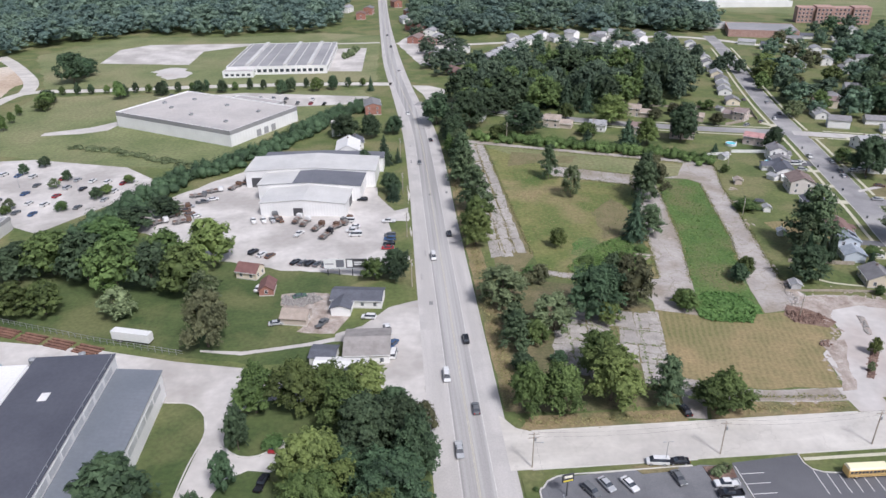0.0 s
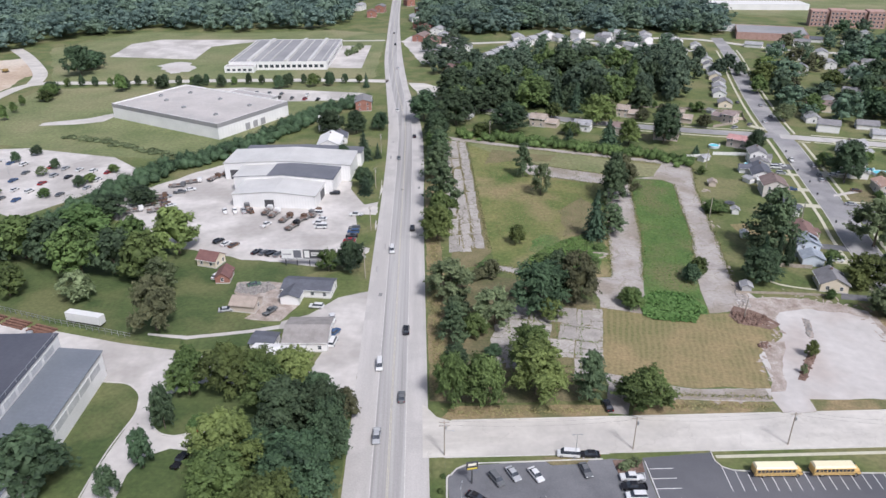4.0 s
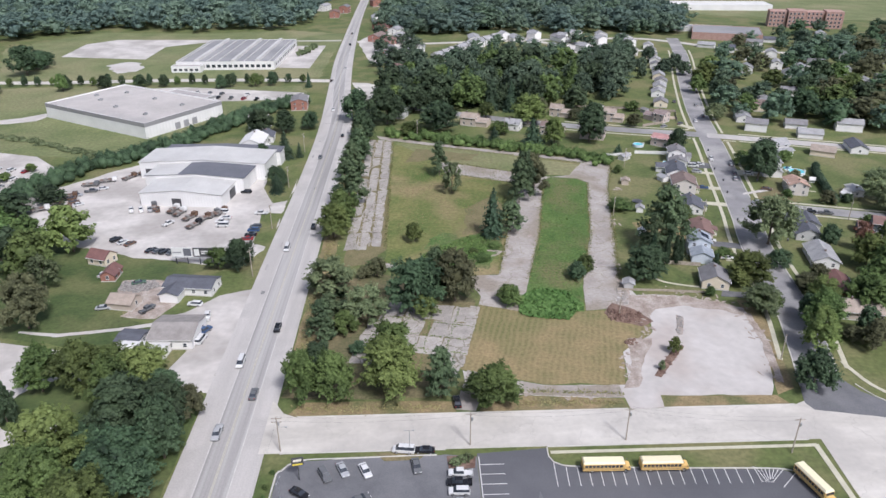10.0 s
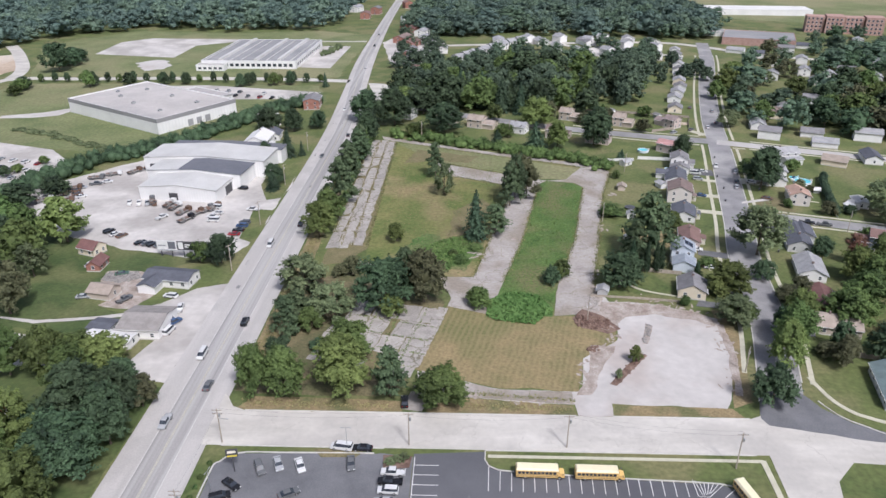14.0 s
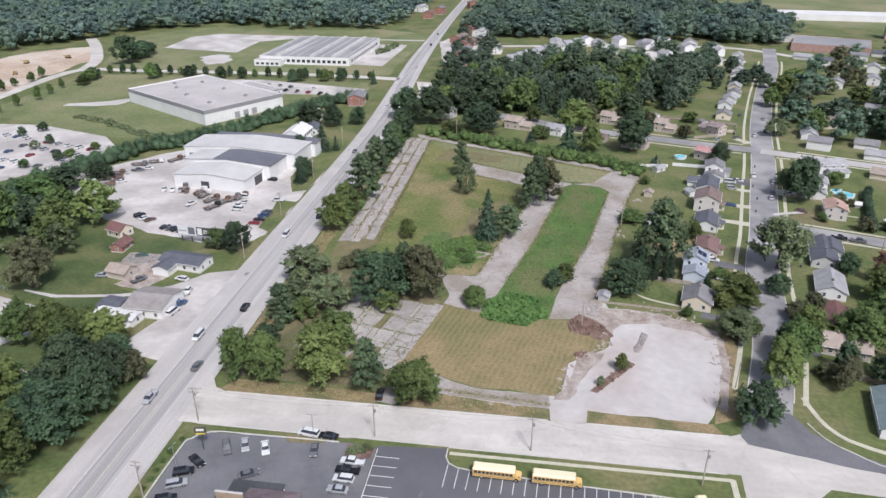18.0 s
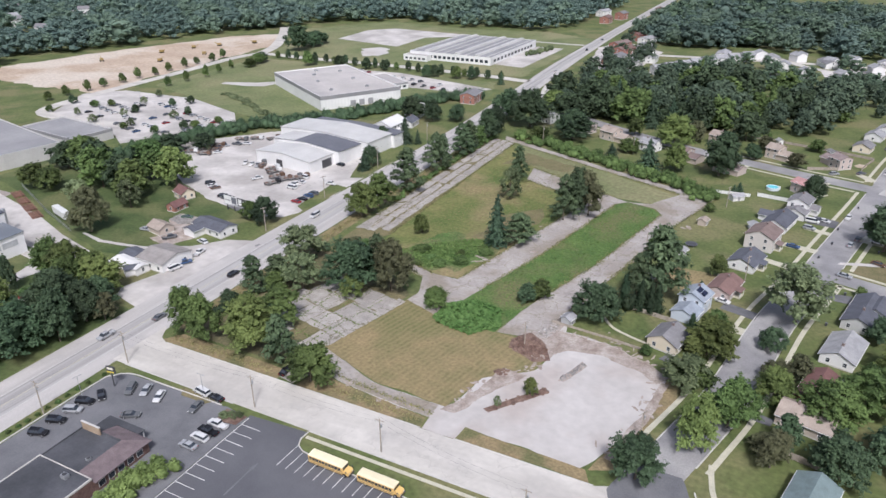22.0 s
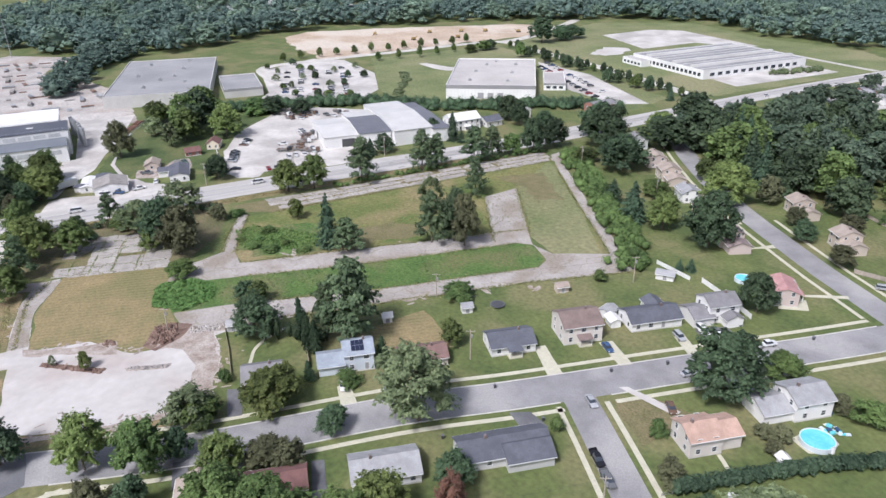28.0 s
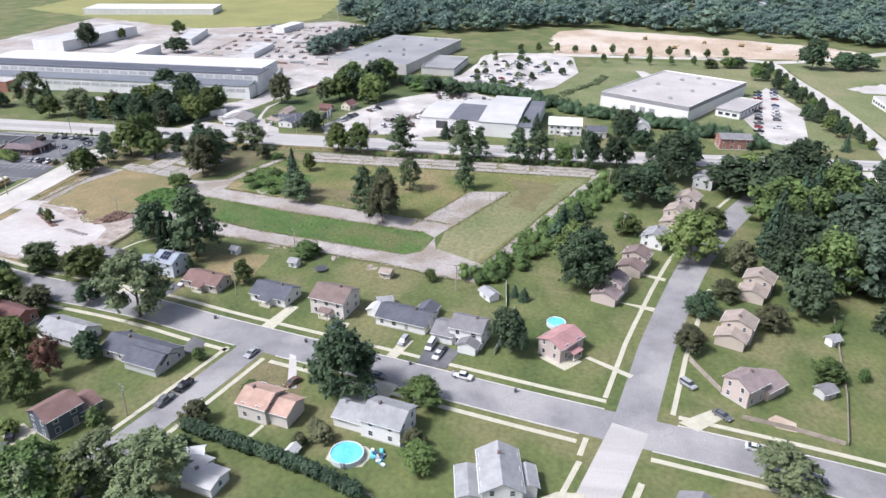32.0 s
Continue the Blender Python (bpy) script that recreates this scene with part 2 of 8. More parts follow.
M["asphalt_grey"] = cracked(surf("faded_asphalt", (0.198, 0.193, 0.195), (0.29, 0.283, 0.284), rough=0.9, s1=0.14, s2=3, grain=0.14, bump=0.012, lo=0.3, hi=0.7, c3=(0.335, 0.325, 0.315), s3=0.06), (0.17, 0.165, 0.16), 0.13, 0.008, 0.22)
M["asphalt_dark"] = surf("sealed_asphalt", (0.09, 0.091, 0.101), (0.122, 0.122, 0.132), rough=0.85, s1=0.06, s2=5, grain=0.1, bump=0.01)
M["asphalt_lot"] = surf("parking_asphalt", (0.115, 0.117, 0.125), (0.19, 0.19, 0.198), rough=0.88, s1=0.12, s2=4, grain=0.16, bump=0.01, lo=0.3, hi=0.7)
M["lane"] = cracked(surf("street_concrete", (0.43, 0.405, 0.365), (0.6, 0.57, 0.52), rough=0.85, s1=0.16, s2=0.8, grain=0.06, bump=0.0, stretch=(0.25, 1.0, 1.0), lo=0.3, hi=0.7, c3=(0.44, 0.415, 0.38), s3=0.07), (0.37, 0.345, 0.31), 0.07, 0.008, 0.35)
M["yard"] = surf("pale_yard_paving", (0.4, 0.375, 0.35), (0.6, 0.57, 0.535), rough=0.92, s1=0.08, s2=0.5, grain=0.08, bump=0.0, lo=0.3, hi=0.7, c3=(0.37, 0.345, 0.32), s3=0.045)
M["works_yard"] = surf("stained_works_yard", (0.27, 0.245, 0.225), (0.5, 0.47, 0.44), rough=0.92, s1=0.05, s2=0.8, grain=0.2, bump=0.02, lo=0.32, hi=0.68, c3=(0.34, 0.29, 0.25), s3=0.03)
M["gravel"] = surf("crushed_stone_lot", (0.42, 0.395, 0.372), (0.545, 0.518, 0.492), rough=0.95, s1=0.07, s2=0.5, grain=0.07, bump=0.0, lo=0.3, hi=0.7, c3=(0.42, 0.375, 0.345), s3=0.05)
M["old_paving"] = cracked(surf("broken_paving", (0.29, 0.262, 0.238), (0.45, 0.415, 0.385), rough=0.92, s1=0.16, s2=1.2, grain=0.14, bump=0.012, lo=0.3, hi=0.7, c3=(0.27, 0.235, 0.195), s3=0.08), (0.2, 0.175, 0.115), 0.16, 0.022, 0.5)
M["slab"] = cracked(surf("old_concrete_slab", (0.27, 0.25, 0.225), (0.41, 0.38, 0.35), rough=0.9, s1=0.3, s2=2.5, grain=0.2, bump=0.02, lo=0.3, hi=0.7, vary=0.12), (0.13, 0.12, 0.065), 0.2, 0.022, 0.7)
M["walk"] = surf("pavement_concrete", (0.43, 0.41, 0.315), (0.54, 0.515, 0.405), rough=0.88, s1=0.4, s2=3, grain=0.13, bump=0.01, lo=0.3, hi=0.7)
M["kerb"] = surf("kerb_concrete", (0.45, 0.43, 0.4), (0.58, 0.56, 0.52), rough=0.88, s1=0.5, s2=5, grain=0.1, bump=0.01)
M["drive"] = surf("blacktop_drive", (0.09, 0.09, 0.1), (0.16, 0.16, 0.165), rough=0.9, s1=0.2, s2=5, grain=0.1, bump=0.01)
M["dirt"] = surf("bare_earth", (0.38, 0.29, 0.21), (0.52, 0.42, 0.325), rough=0.95, s1=0.04, s2=0.5, grain=0.2, bump=0.1, lo=0.3, hi=0.7, c3=(0.54, 0.475, 0.395), s3=0.02)
M["soil"] = surf("reddish_soil", (0.12, 0.072, 0.055), (0.24, 0.165, 0.13), rough=0.95, s1=0.5, s2=3, grain=0.35, bump=0.15)
M["stain"] = surf("dirty_broken_edge", (0.25, 0.2, 0.165), (0.43, 0.38, 0.34), rough=0.95, s1=0.35, s2=2.5, grain=0.25, bump=0.05)
M["tuft_green"] = leafy("coarse_grass_blades", (0.11, 0.14, 0.042), (0.2, 0.21, 0.085))
M["tuft_weed"] = leafy("coarse_weed_leaves", (0.085, 0.15, 0.036), (0.165, 0.22, 0.07))
M["tuft_straw"] = leafy("dry_grass_blades", (0.16, 0.138, 0.062), (0.29, 0.24, 0.125))
M["paint_white"] = surf("road_paint", (0.62, 0.61, 0.58), (0.78, 0.77, 0.74), rough=0.7, s1=0.6, s2=6, grain=0.12, bump=0.0)
M["paint_worn"] = surf("worn_white_line", (0.45, 0.44, 0.415), (0.62, 0.61, 0.58), rough=0.75, s1=0.5, s2=5, grain=0.2, bump=0.0)
M["paint_faded"] = surf("faded_road_paint", (0.42, 0.38, 0.29), (0.52, 0.48, 0.38), rough=0.75, s1=0.6, s2=5, grain=0.2, bump=0.0)
M["tar"] = surf("tar_patch", (0.16, 0.16, 0.16), (0.24, 0.24, 0.235), rough=0.85, s1=0.5, s2=5, grain=0.12, bump=0.01)
M["bark"] = surf("bark", (0.09, 0.07, 0.05), (0.16, 0.13, 0.1), rough=0.95, s1=1.2, s2=8, grain=0.3, bump=0.05, local=True, stretch=(1, 1, 0.2))
# random leaf tones, ends pushed apart to carry crown shadow and highlights in colour
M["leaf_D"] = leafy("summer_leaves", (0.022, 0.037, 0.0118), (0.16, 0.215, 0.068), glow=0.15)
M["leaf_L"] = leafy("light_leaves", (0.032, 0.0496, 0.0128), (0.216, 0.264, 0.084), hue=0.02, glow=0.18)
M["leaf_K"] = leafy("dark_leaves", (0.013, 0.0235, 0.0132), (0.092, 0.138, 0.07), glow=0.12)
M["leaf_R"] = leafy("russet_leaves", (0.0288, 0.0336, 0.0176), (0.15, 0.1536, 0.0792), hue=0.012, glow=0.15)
M["leaf_S"] = leafy("maple_leaves", (0.085, 0.046, 0.036), (0.19, 0.095, 0.07), hue=0.015)
M["leaf_O"] = leafy("grey_olive_leaves", (0.036, 0.055, 0.025), (0.222, 0.268, 0.135), hue=0.008, glow=0.2)
M["leaf_P"] = leafy("pine_needles", (0.026, 0.047, 0.026), (0.156, 0.215, 0.108))
M["leaf_C"] = leafy("spruce_needles", (0.016, 0.0336, 0.0208), (0.102, 0.1584, 0.0912))
M["leaf_Y"] = leafy("cypress_needles", (0.018, 0.036, 0.02), (0.055, 0.085, 0.042))
M["leaf_B"] = leafy("shrub_leaves", (0.024, 0.048, 0.0144), (0.15, 0.2064, 0.0696))
M["leaf_W"] = leafy("broad_weed_leaves", (0.05, 0.105, 0.022), (0.135, 0.205, 0.062))
# leaves of the distant woods: haze is put into these paler, bluer colours
M["leaf_F"] = leafy("hazed_woodland_leaves", (0.052, 0.092, 0.078), (0.146, 0.206, 0.16), hue=0.03)
M["leaf_H"] = leafy("light_hazed_leaves", (0.07, 0.11, 0.07), (0.18, 0.245, 0.175), hue=0.03)
M["leaf_N"] = leafy("deep_hazed_leaves", (0.03, 0.056, 0.04), (0.15, 0.208, 0.13), hue=0.03, glow=0.2)


# ---- mesh helpers ----
def mesh_object(name, verts, faces, material, parent=None, smooth=False):
    me = bpy.data.meshes.new(name)
    me.from_pydata(verts, [], faces)
    me.update()
    if smooth:
        me.polygons.foreach_set("use_smooth", [True] * len(me.polygons))
    me.materials.append(material)
    ob = new(name, me)
    ob.parent = parent
    return ob


def part(name, bm, material, parent, label="", smooth=False):
    me = bpy.data.meshes.new(name)
    bm.to_mesh(me)
    bm.free()
    if smooth:
        me.polygons.foreach_set("use_smooth", [True] * len(me.polygons))
    me.materials.append(material)
    ob = new(name, me)
    ob.parent = parent
    return tagged(ob, label) if label else ob


def box(x0, y0, z0, x1, y1, z1, bm=None, bevel=0.0):
    bm = bm or bmesh.new()
    got = bmesh.ops.create_cube(bm, size=1)["verts"]
    bmesh.ops.scale(bm, vec=(x1 - x0, y1 - y0, z1 - z0), verts=got)
    bmesh.ops.translate(bm, vec=((x0 + x1) / 2, (y0 + y1) / 2, (z0 + z1) / 2), verts=got)
    if bevel:
        bmesh.ops.bevel(bm, geom=list({e for v in got for e in v.link_edges}), offset=bevel, segments=2, affect="EDGES")
    return bm


def prism(points, y0, y1, bm=None):
    """A profile in x and z, drawn out along y."""
    bm = bm or bmesh.new()
    a = [bm.verts.new((x, y0, z)) for x, z in points]
    b = [bm.verts.new((x, y1, z)) for x, z in points]
    bm.faces.new(a)
    bm.faces.new(b[::-1])
    for i in range(len(a)):
        j = (i + 1) % len(a)
        bm.faces.new((a[j], a[i], b[i], b[j]))
    bmesh.ops.recalc_face_normals(bm, faces=bm.faces)
    return bm


def tube(r, z0, z1, n=10, bm=None, x=0.0, y=0.0, r2=None):
    bm = bm or bmesh.new()
    got = bmesh.ops.create_cone(bm, cap_ends=True, segments=n, radius1=r, radius2=r if r2 is None else r2, depth=z1 - z0)["verts"]
    bmesh.ops.translate(bm, vec=(x, y, (z0 + z1) / 2), verts=got)
    return bm


def root(name, x, y, z=0.0, turn=0.0):
    ob = new(name)
    ob.matrix_world = pose(x, y, z, 0, 0, turn)
    return ob


def smooth_line(points, step=6.0):
    """A rounded line through the given points."""
    out, p = [], [Vector((*q, 0)) for q in points]
    for i in range(len(p) - 1):
        a, b, c, d = p[max(i - 1, 0)], p[i], p[i + 1], p[min(i + 2, len(p) - 1)]
        n = max(1, int((c - b).length / step))
        for k in range(n):
            t = k / n
            out.append(0.5 * ((2 * b) + (c - a) * t + (2 * a - 5 * b + 4 * c - d) * t * t + (3 * b - a - 3 * c + d) * t ** 3))
    out.append(p[-1])
    return [(v.x, v.y) for v in out]


def area(name, points, z, material, jag=0.0, label="", category="", kind="structure", depth=0.25, step=2.0):
    """A piece of ground with its edge; jag roughens the outline of what has grown or broken."""
    if jag:
        dense = []
        for i, a in enumerate(points):
            b = points[(i + 1) % len(points)]
            d = math.hypot(b[0] - a[0], b[1] - a[1])
            k = max(1, int(d / step))
            for j in range(k):
                x, y = a[0] + (b[0] - a[0]) * j / k, a[1] + (b[1] - a[1]) * j / k
                v = noise.noise_vector(Vector((x * 0.13, y * 0.13, z * 50))) * jag + noise.noise_vector(Vector((x * 0.6, y * 0.6, z * 90))) * jag * 0.5
                dense.append((x + v.x, y + v.y))
        points = dense
    bm = bmesh.new()
    top = bm.faces.new([bm.verts.new((x, y, z)) for x, y in points])
    top.normal_update()
    if top.normal.z < 0:
        top.normal_flip()
    low = [bm.verts.new((v.co.x, v.co.y, z - depth)) for v in top.verts]
    tv = list(top.verts)
    for i in range(len(tv)):
        j = (i + 1) % len(tv)
        bm.faces.new((tv[j], tv[i], low[i], low[j]))
    bmesh.ops.triangulate(bm, faces=[top])
    return tagged(part(name, bm, material, None), label or material.name.replace("_", " "), category or name.replace("_", " "), kind=kind)


def offset_line(points, d):
    """The line at d metres to the right of the given one."""
    out = []
    for i, p in enumerate(points):
        a, b = points[max(i - 1, 0)], points[min(i + 1, len(points) - 1)]
        t = Vector((b[0] - a[0], b[1] - a[1])).normalized()
        out.append((p[0] + t.y * d, p[1] - t.x * d))
    return out


def ribbon(name, line, d0, d1, z, material, **tags):
    """A strip between two offsets of a line."""
    a, b = offset_line(line, d0), offset_line(line, d1)
    v, f = [], []
    h = tags.pop("depth", 0.2)
    for p, q in zip(a, b):
        v += [(*p, z), (*q, z), (*p, z - h), (*q, z - h)]
    for i in range(len(a) - 1):
        k = 4 * i
        f += [(k + 4, k, k + 1, k + 5), (k + 2, k, k + 4, k + 6), (k + 1, k + 3, k + 7, k + 5)]
    f += [(0, 2, 3, 1), (k + 4, k + 5, k + 7, k + 6)]
    return tagged(mesh_object(name, v, f, material), kind="structure", label=tags.get("label", material.name.replace("_", " ")), category=tags.get("category", name.replace("_", " ")))


def inside(x, y, points):
    hit = False
    for i in range(len(points)):
        (x0, y0), (x1, y1) = points[i - 1], points[i]
        if (y0 > y) != (y1 > y) and x < (x1 - x0) * (y - y0) / (y1 - y0) + x0:
            hit = not hit
    return hit


# ---- ground and roads ----
area("ground", [(-4000, -4000), (4000, -4000), (4000, 4000), (-4000, 4000)], 0.0, M["lawn"], label="wide flat grassland round the town", depth=1.0)

MAIN_W = smooth_line([(5.5, -700), (5.5, 0), (5.5, 200), (6, 300), (5, 380), (0.5, 465), (-5.5, 570), (-8, 680), (-11, 860), (-15, 1200)], 12)
MAIN_E = smooth_line([(24.6, -700), (24.6, 0), (24, 250), (24.5, 320), (23, 390), (14, 491), (6, 642), (0, 850), (-3, 1200)], 12)
area("main_road", MAIN_W + MAIN_E[::-1], 0.05, M["road"], label="wide worn pale concrete main road", category="road")
MAIN_MID = smooth_line([(15.3, -700), (15.3, 0), (15, 250), (15, 330), (13.6, 400), (7, 480), (0, 600), (-5, 850), (-9, 1200)], 10)
for name, d, mt in (("edge_line", -3.85, "paint_worn"), ("edge_line", 3.7, "paint_worn"), ("lane_line", -0.22, "paint_faded"), ("lane_line", 0.1, "paint_faded")):
    ribbon(name, MAIN_MID, d, d + 0.14, 0.066, M[mt], category="road marking", depth=0.01)
ribbon("travel_lanes", MAIN_MID, -3.6, 3.6, 0.058, M["travel"], label="darker worn wheel lanes of the main road", category="road", depth=0.02)
rp = random.Random(12)
for k in range(16):
    x, y = rp.uniform(7, 22), rp.uniform(110, 380)
    w, d = rp.uniform(0.5, 1.6), rp.uniform(1.5, 5)
    area("road_patch", [(x, y), (x + w, y), (x + w, y + d), (x, y + d)], 0.062, M["tar"] if k % 4 == 0 else M["travel"], jag=0.25, label="grey repair patch in the road", category="road patch", depth=0.02)

area("cross_street", [(23, 119.8), (154, 119.8), (153, 104), (152, 60), (150, -100), (163, -100), (163, 60), (164, 105), (166, 112), (172, 118), (186, 117), (260, 105), (262, 117), (190, 124.2), (180, 128), (176, 131), (171.5, 136), (157.5, 134), (154, 132.4), (30, 132.4), (26.5, 134), (24, 138), (23, 139)], 0.06, M["lane"], label="pale concrete side street", category="road")

RES_W = smooth_line([(156.5, 131.5), (164, 156), (170.5, 180), (178, 222), (186, 252), (195.5, 292), (205, 331), (210, 353), (222, 407), (243, 485), (268, 569), (279, 612), (290, 660)], 2.5)
area("residential_street", RES_W + offset_line(RES_W, 10.6)[::-1], 0.055, M["asphalt_grey"], label="grey asphalt residential street", category="road")
area("street_mouth", [(157, 133), (160, 143), (170.5, 143.5), (173.5, 137), (178, 131.5), (190, 126.5), (189, 123.8), (176, 126), (163, 129), (158, 130)], 0.07, M["asphalt_lot"], jag=0.4, label="patched dark asphalt at the junction", category="road")
NORTH = smooth_line([(214, 359.5), (190, 366), (173, 371), (125, 388), (79, 411), (50, 428), (15, 445)], 8)
ribbon("north_street", NORTH, -4.6, 4.6, 0.058, M["asphalt_grey"], label="narrow grey asphalt lane", category="road")
NORTH_E = smooth_line([(216, 358.5), (231, 353), (276, 336.5), (330, 318), (420, 290)], 8)
ribbon("north_street_east", NORTH_E, -4.2, 4.2, 0.059, M["road"], label="pale concrete side street", category="road")
TEE = smooth_line([(194, 262.5), (201, 260.7), (232, 250.8), (275, 236), (330, 216), (420, 186)], 8)
ribbon("tee_street", TEE, -4.0, 4.0, 0.057, M["asphalt_grey"], label="grey asphalt side street", category="road")
ribbon("far_street", smooth_line([(40, 640), (90, 648), (180, 658), (255, 660), (290, 640), (330, 600), (420, 560)], 10), -4, 4, 0.05, M["lane"], label="pale street beyond the wood", category="road")
ribbon("works_road", smooth_line([(0, 500), (-20, 503), (-50, 506), (-120, 508), (-200, 505), (-245, 505), (-256, 480), (-252, 404), (-249, 330), (-240, 290), (-200, 285), (-165, 290)], 8), -4.5, 4.5, 0.05, M["lane"], label="pale service road", category="road")
ribbon("works_road_north", smooth_line([(-250, 505), (-262, 540), (-300, 600), (-330, 640)], 8), -5, 5, 0.052, M["lane"], label="pale service road to the earthworks", category="road")

# kerbs and pavements
ribbon("sidewalk", [(220.9, 348.5), (226.8, 346.9)], -0.6, 0.6, 0.096, M["walk"], label="pale concrete footway beside a lawn", category="sidewalk")
area("house_drive", [(238, 347.6), (244, 346), (244, 337.6), (241, 338.2), (238.4, 342)], 0.104, M["walk"], label="pale concrete house drive", category="driveway")
for a, b in ((139, 354), (367.5, 600)):
    line = [p for p in RES_W if a < p[1] < b]
    ribbon("kerb", line, -0.3, 0.0, 0.15, M["kerb"], category="kerb")
    ribbon("sidewalk", [p for p in line if p[1] > 150], -3.9, -2.6, 0.1, M["walk"], label="pale concrete footway between grass strips", category="sidewalk")
for a, b in ((146, 256.5), (267, 349.5), (362, 600)):
    line = [p for p in offset_line(RES_W, 10.6) if a < p[1] < b]
    ribbon("kerb", line, 0.0, 0.3, 0.15, M["kerb"], category="kerb")
    ribbon("sidewalk", line, 2.2, 3.5, 0.1, M["walk"], label="pale concrete footway between grass strips", category="sidewalk")
ribbon("sidewalk", offset_line([p for p in NORTH if 60 < p[0] < 208], -4.6), -4.0, -2.8, 0.1, M["walk"], label="pale concrete footway between grass strips", category="sidewalk")
ribbon("sidewalk", offset_line([p for p in NORTH if 140 < p[0] < 209], 4.6), 2.6, 3.8, 0.1, M["walk"], label="pale concrete footway between grass strips", category="sidewalk")
ribbon("sidewalk", [p for p in NORTH_E if p[0] > 217.5], 6.0, 7.2, 0.1, M["walk"], label="pale concrete footway beside a lawn", category="sidewalk")
ribbon("sidewalk", [p for p in NORTH_E if p[0] > 217.5], -7.4, -6.0, 0.1, M["walk"], label="pale concrete footway beside a lawn", category="sidewalk")
ribbon("sidewalk", [p for p in TEE if p[0] > 199.5], -6.6, -5.3, 0.1, M["walk"], label="pale concrete footway beside a lawn", category="sidewalk")
ribbon("sidewalk", [p for p in TEE if p[0] > 199.5], 5.3, 6.5, 0.1, M["walk"], label="pale concrete footway beside a lawn", category="sidewalk")
ribbon("kerb", [(30, 132.4), (70, 132.4), (112, 132.4)], -0.3, 0.0, 0.16, M["kerb"], category="kerb")
ribbon("kerb", [(121, 132.4), (154, 132.4)], -0.3, 0.0, 0.16, M["kerb"], category="kerb")
ribbon("kerb", [(28, 119.8), (66, 119.8)], 0.0, 0.3, 0.16, M["kerb"], category="kerb")
ribbon("kerb", [(89.5, 119.8), (151, 119.8)], 0.0, 0.3, 0.16, M["kerb"], category="kerb")
ribbon("kerb", smooth_line([(173.5, 140), (176, 134.5), (181, 130.2), (191, 125.2), (230, 119)], 3), -0.3, 0.0, 0.16, M["kerb"], category="kerb")
ribbon("sidewalk", [(90, 118.2), (152, 118.2)], 0.0, 0.9, 0.12, M["walk"], label="thin pale concrete footway in grass", category="sidewalk")
ribbon("sidewalk", [(151.2, 118), (149.5, 60)], -1.3, 0.0, 0.11, M["walk"], label="thin pale concrete footway in grass", category="sidewalk")
ribbon("sidewalk", smooth_line([(174, 150), (175.3, 142), (178, 136), (184, 131.5), (200, 126.5), (240, 120)], 3), -2.2, -1.0, 0.11, M["walk"], label="curved pale concrete footway", category="sidewalk")

# the vacant lot
area("meadow", [(48, 212), (48, 352), (66, 348), (100, 333), (139, 315), (130, 300), (108, 303), (87, 205), (78, 204)], 0.02, M["meadow"], jag=0.8, label="rough meadow of olive and straw grass", category="meadow")
area("weed_patch", [(60, 207), (76, 206), (86, 222), (90, 240), (78, 236), (66, 226), (58, 215)], 0.035, M["weeds"], jag=2.2, label="lush green weeds in the meadow", category="weeds")
area("cracked_drive", [(31.5, 361), (46.5, 356), (48.5, 226), (42, 214), (34, 212), (33.5, 240)], 0.045, M["verge"], jag=0.5, label="cracked old paving with weedy joints", category="paving")
area("west_aisle", [(87, 204), (78, 204.5), (60, 210.5), (46, 216), (44, 213), (60, 206), (76, 200.5), (80, 190), (79, 185), (92, 180), (97, 201), (106, 236), (117, 294), (121, 298), (114, 301), (108, 302)], 0.05, M["old_paving"], jag=0.4, label="old asphalt aisle of a former car park", category="paving")
area("concrete_pad", [(73, 305.5), (70, 322.5), (114, 301.5), (112.5, 287.5)], 0.055, M["old_paving"], jag=0.3, label="bare concrete pad in the grass", category="paving")
area("north_lawn", [(70, 323), (47, 354), (60, 350), (100, 333), (139, 314), (130, 300.5), (114, 301.5)], 0.03, M["lawn_far"], jag=0.5, label="mown grass beside the concrete pad", category="lawn")
area("north_path", [(38, 366), (60, 355), (100, 338), (144, 321), (141, 316.5), (100, 333.5), (62, 350), (40, 360)], 0.06, M["old_paving"], jag=0.5, label="weathered path along the hedge", category="path")
area("weed_strip", [(96.5, 200), (92, 180), (111, 179.5), (115, 201), (125, 234), (136, 290), (132, 295), (121, 297.5), (116.5, 293), (106, 236)], 0.04, M["weeds"], jag=0.6, label="long strip of green weeds", category="weeds")
area("east_aisle", [(111.5, 180), (122, 181), (127, 200), (144, 284), (153, 316), (141, 321), (130, 300), (121, 298), (133, 295.5), (136, 291), (125, 234), (115.5, 201)], 0.05, M["old_paving"], jag=0.5, label="pale old paved aisle with weedy edges", category="paving")
area("dry_field", [(79, 185), (71, 151), (92, 143.5), (114, 142.5), (117, 157), (128, 166), (129, 175), (121, 179.5), (110, 179), (92, 180)], 0.03, M["hay"], jag=0.7, label="mown dry brown field with mower lines", category="field")
area("gravel_lot", [(121, 181), (127.5, 199), (129.5, 189), (142, 188), (147, 186.8), (160.5, 177), (158.8, 160), (152.5, 140.5), (150, 136.6), (140, 137), (121.5, 137.5), (121, 132.6), (112.5, 132.6), (112, 137), (100, 137.5), (84, 140), (72, 146), (71.5, 150), (92, 143), (114.5, 142), (117.5, 157), (128.5, 166.5), (129.5, 175)], 0.06, M["gravel"], jag=0.6, label="pale crushed stone lot", category="gravel lot")
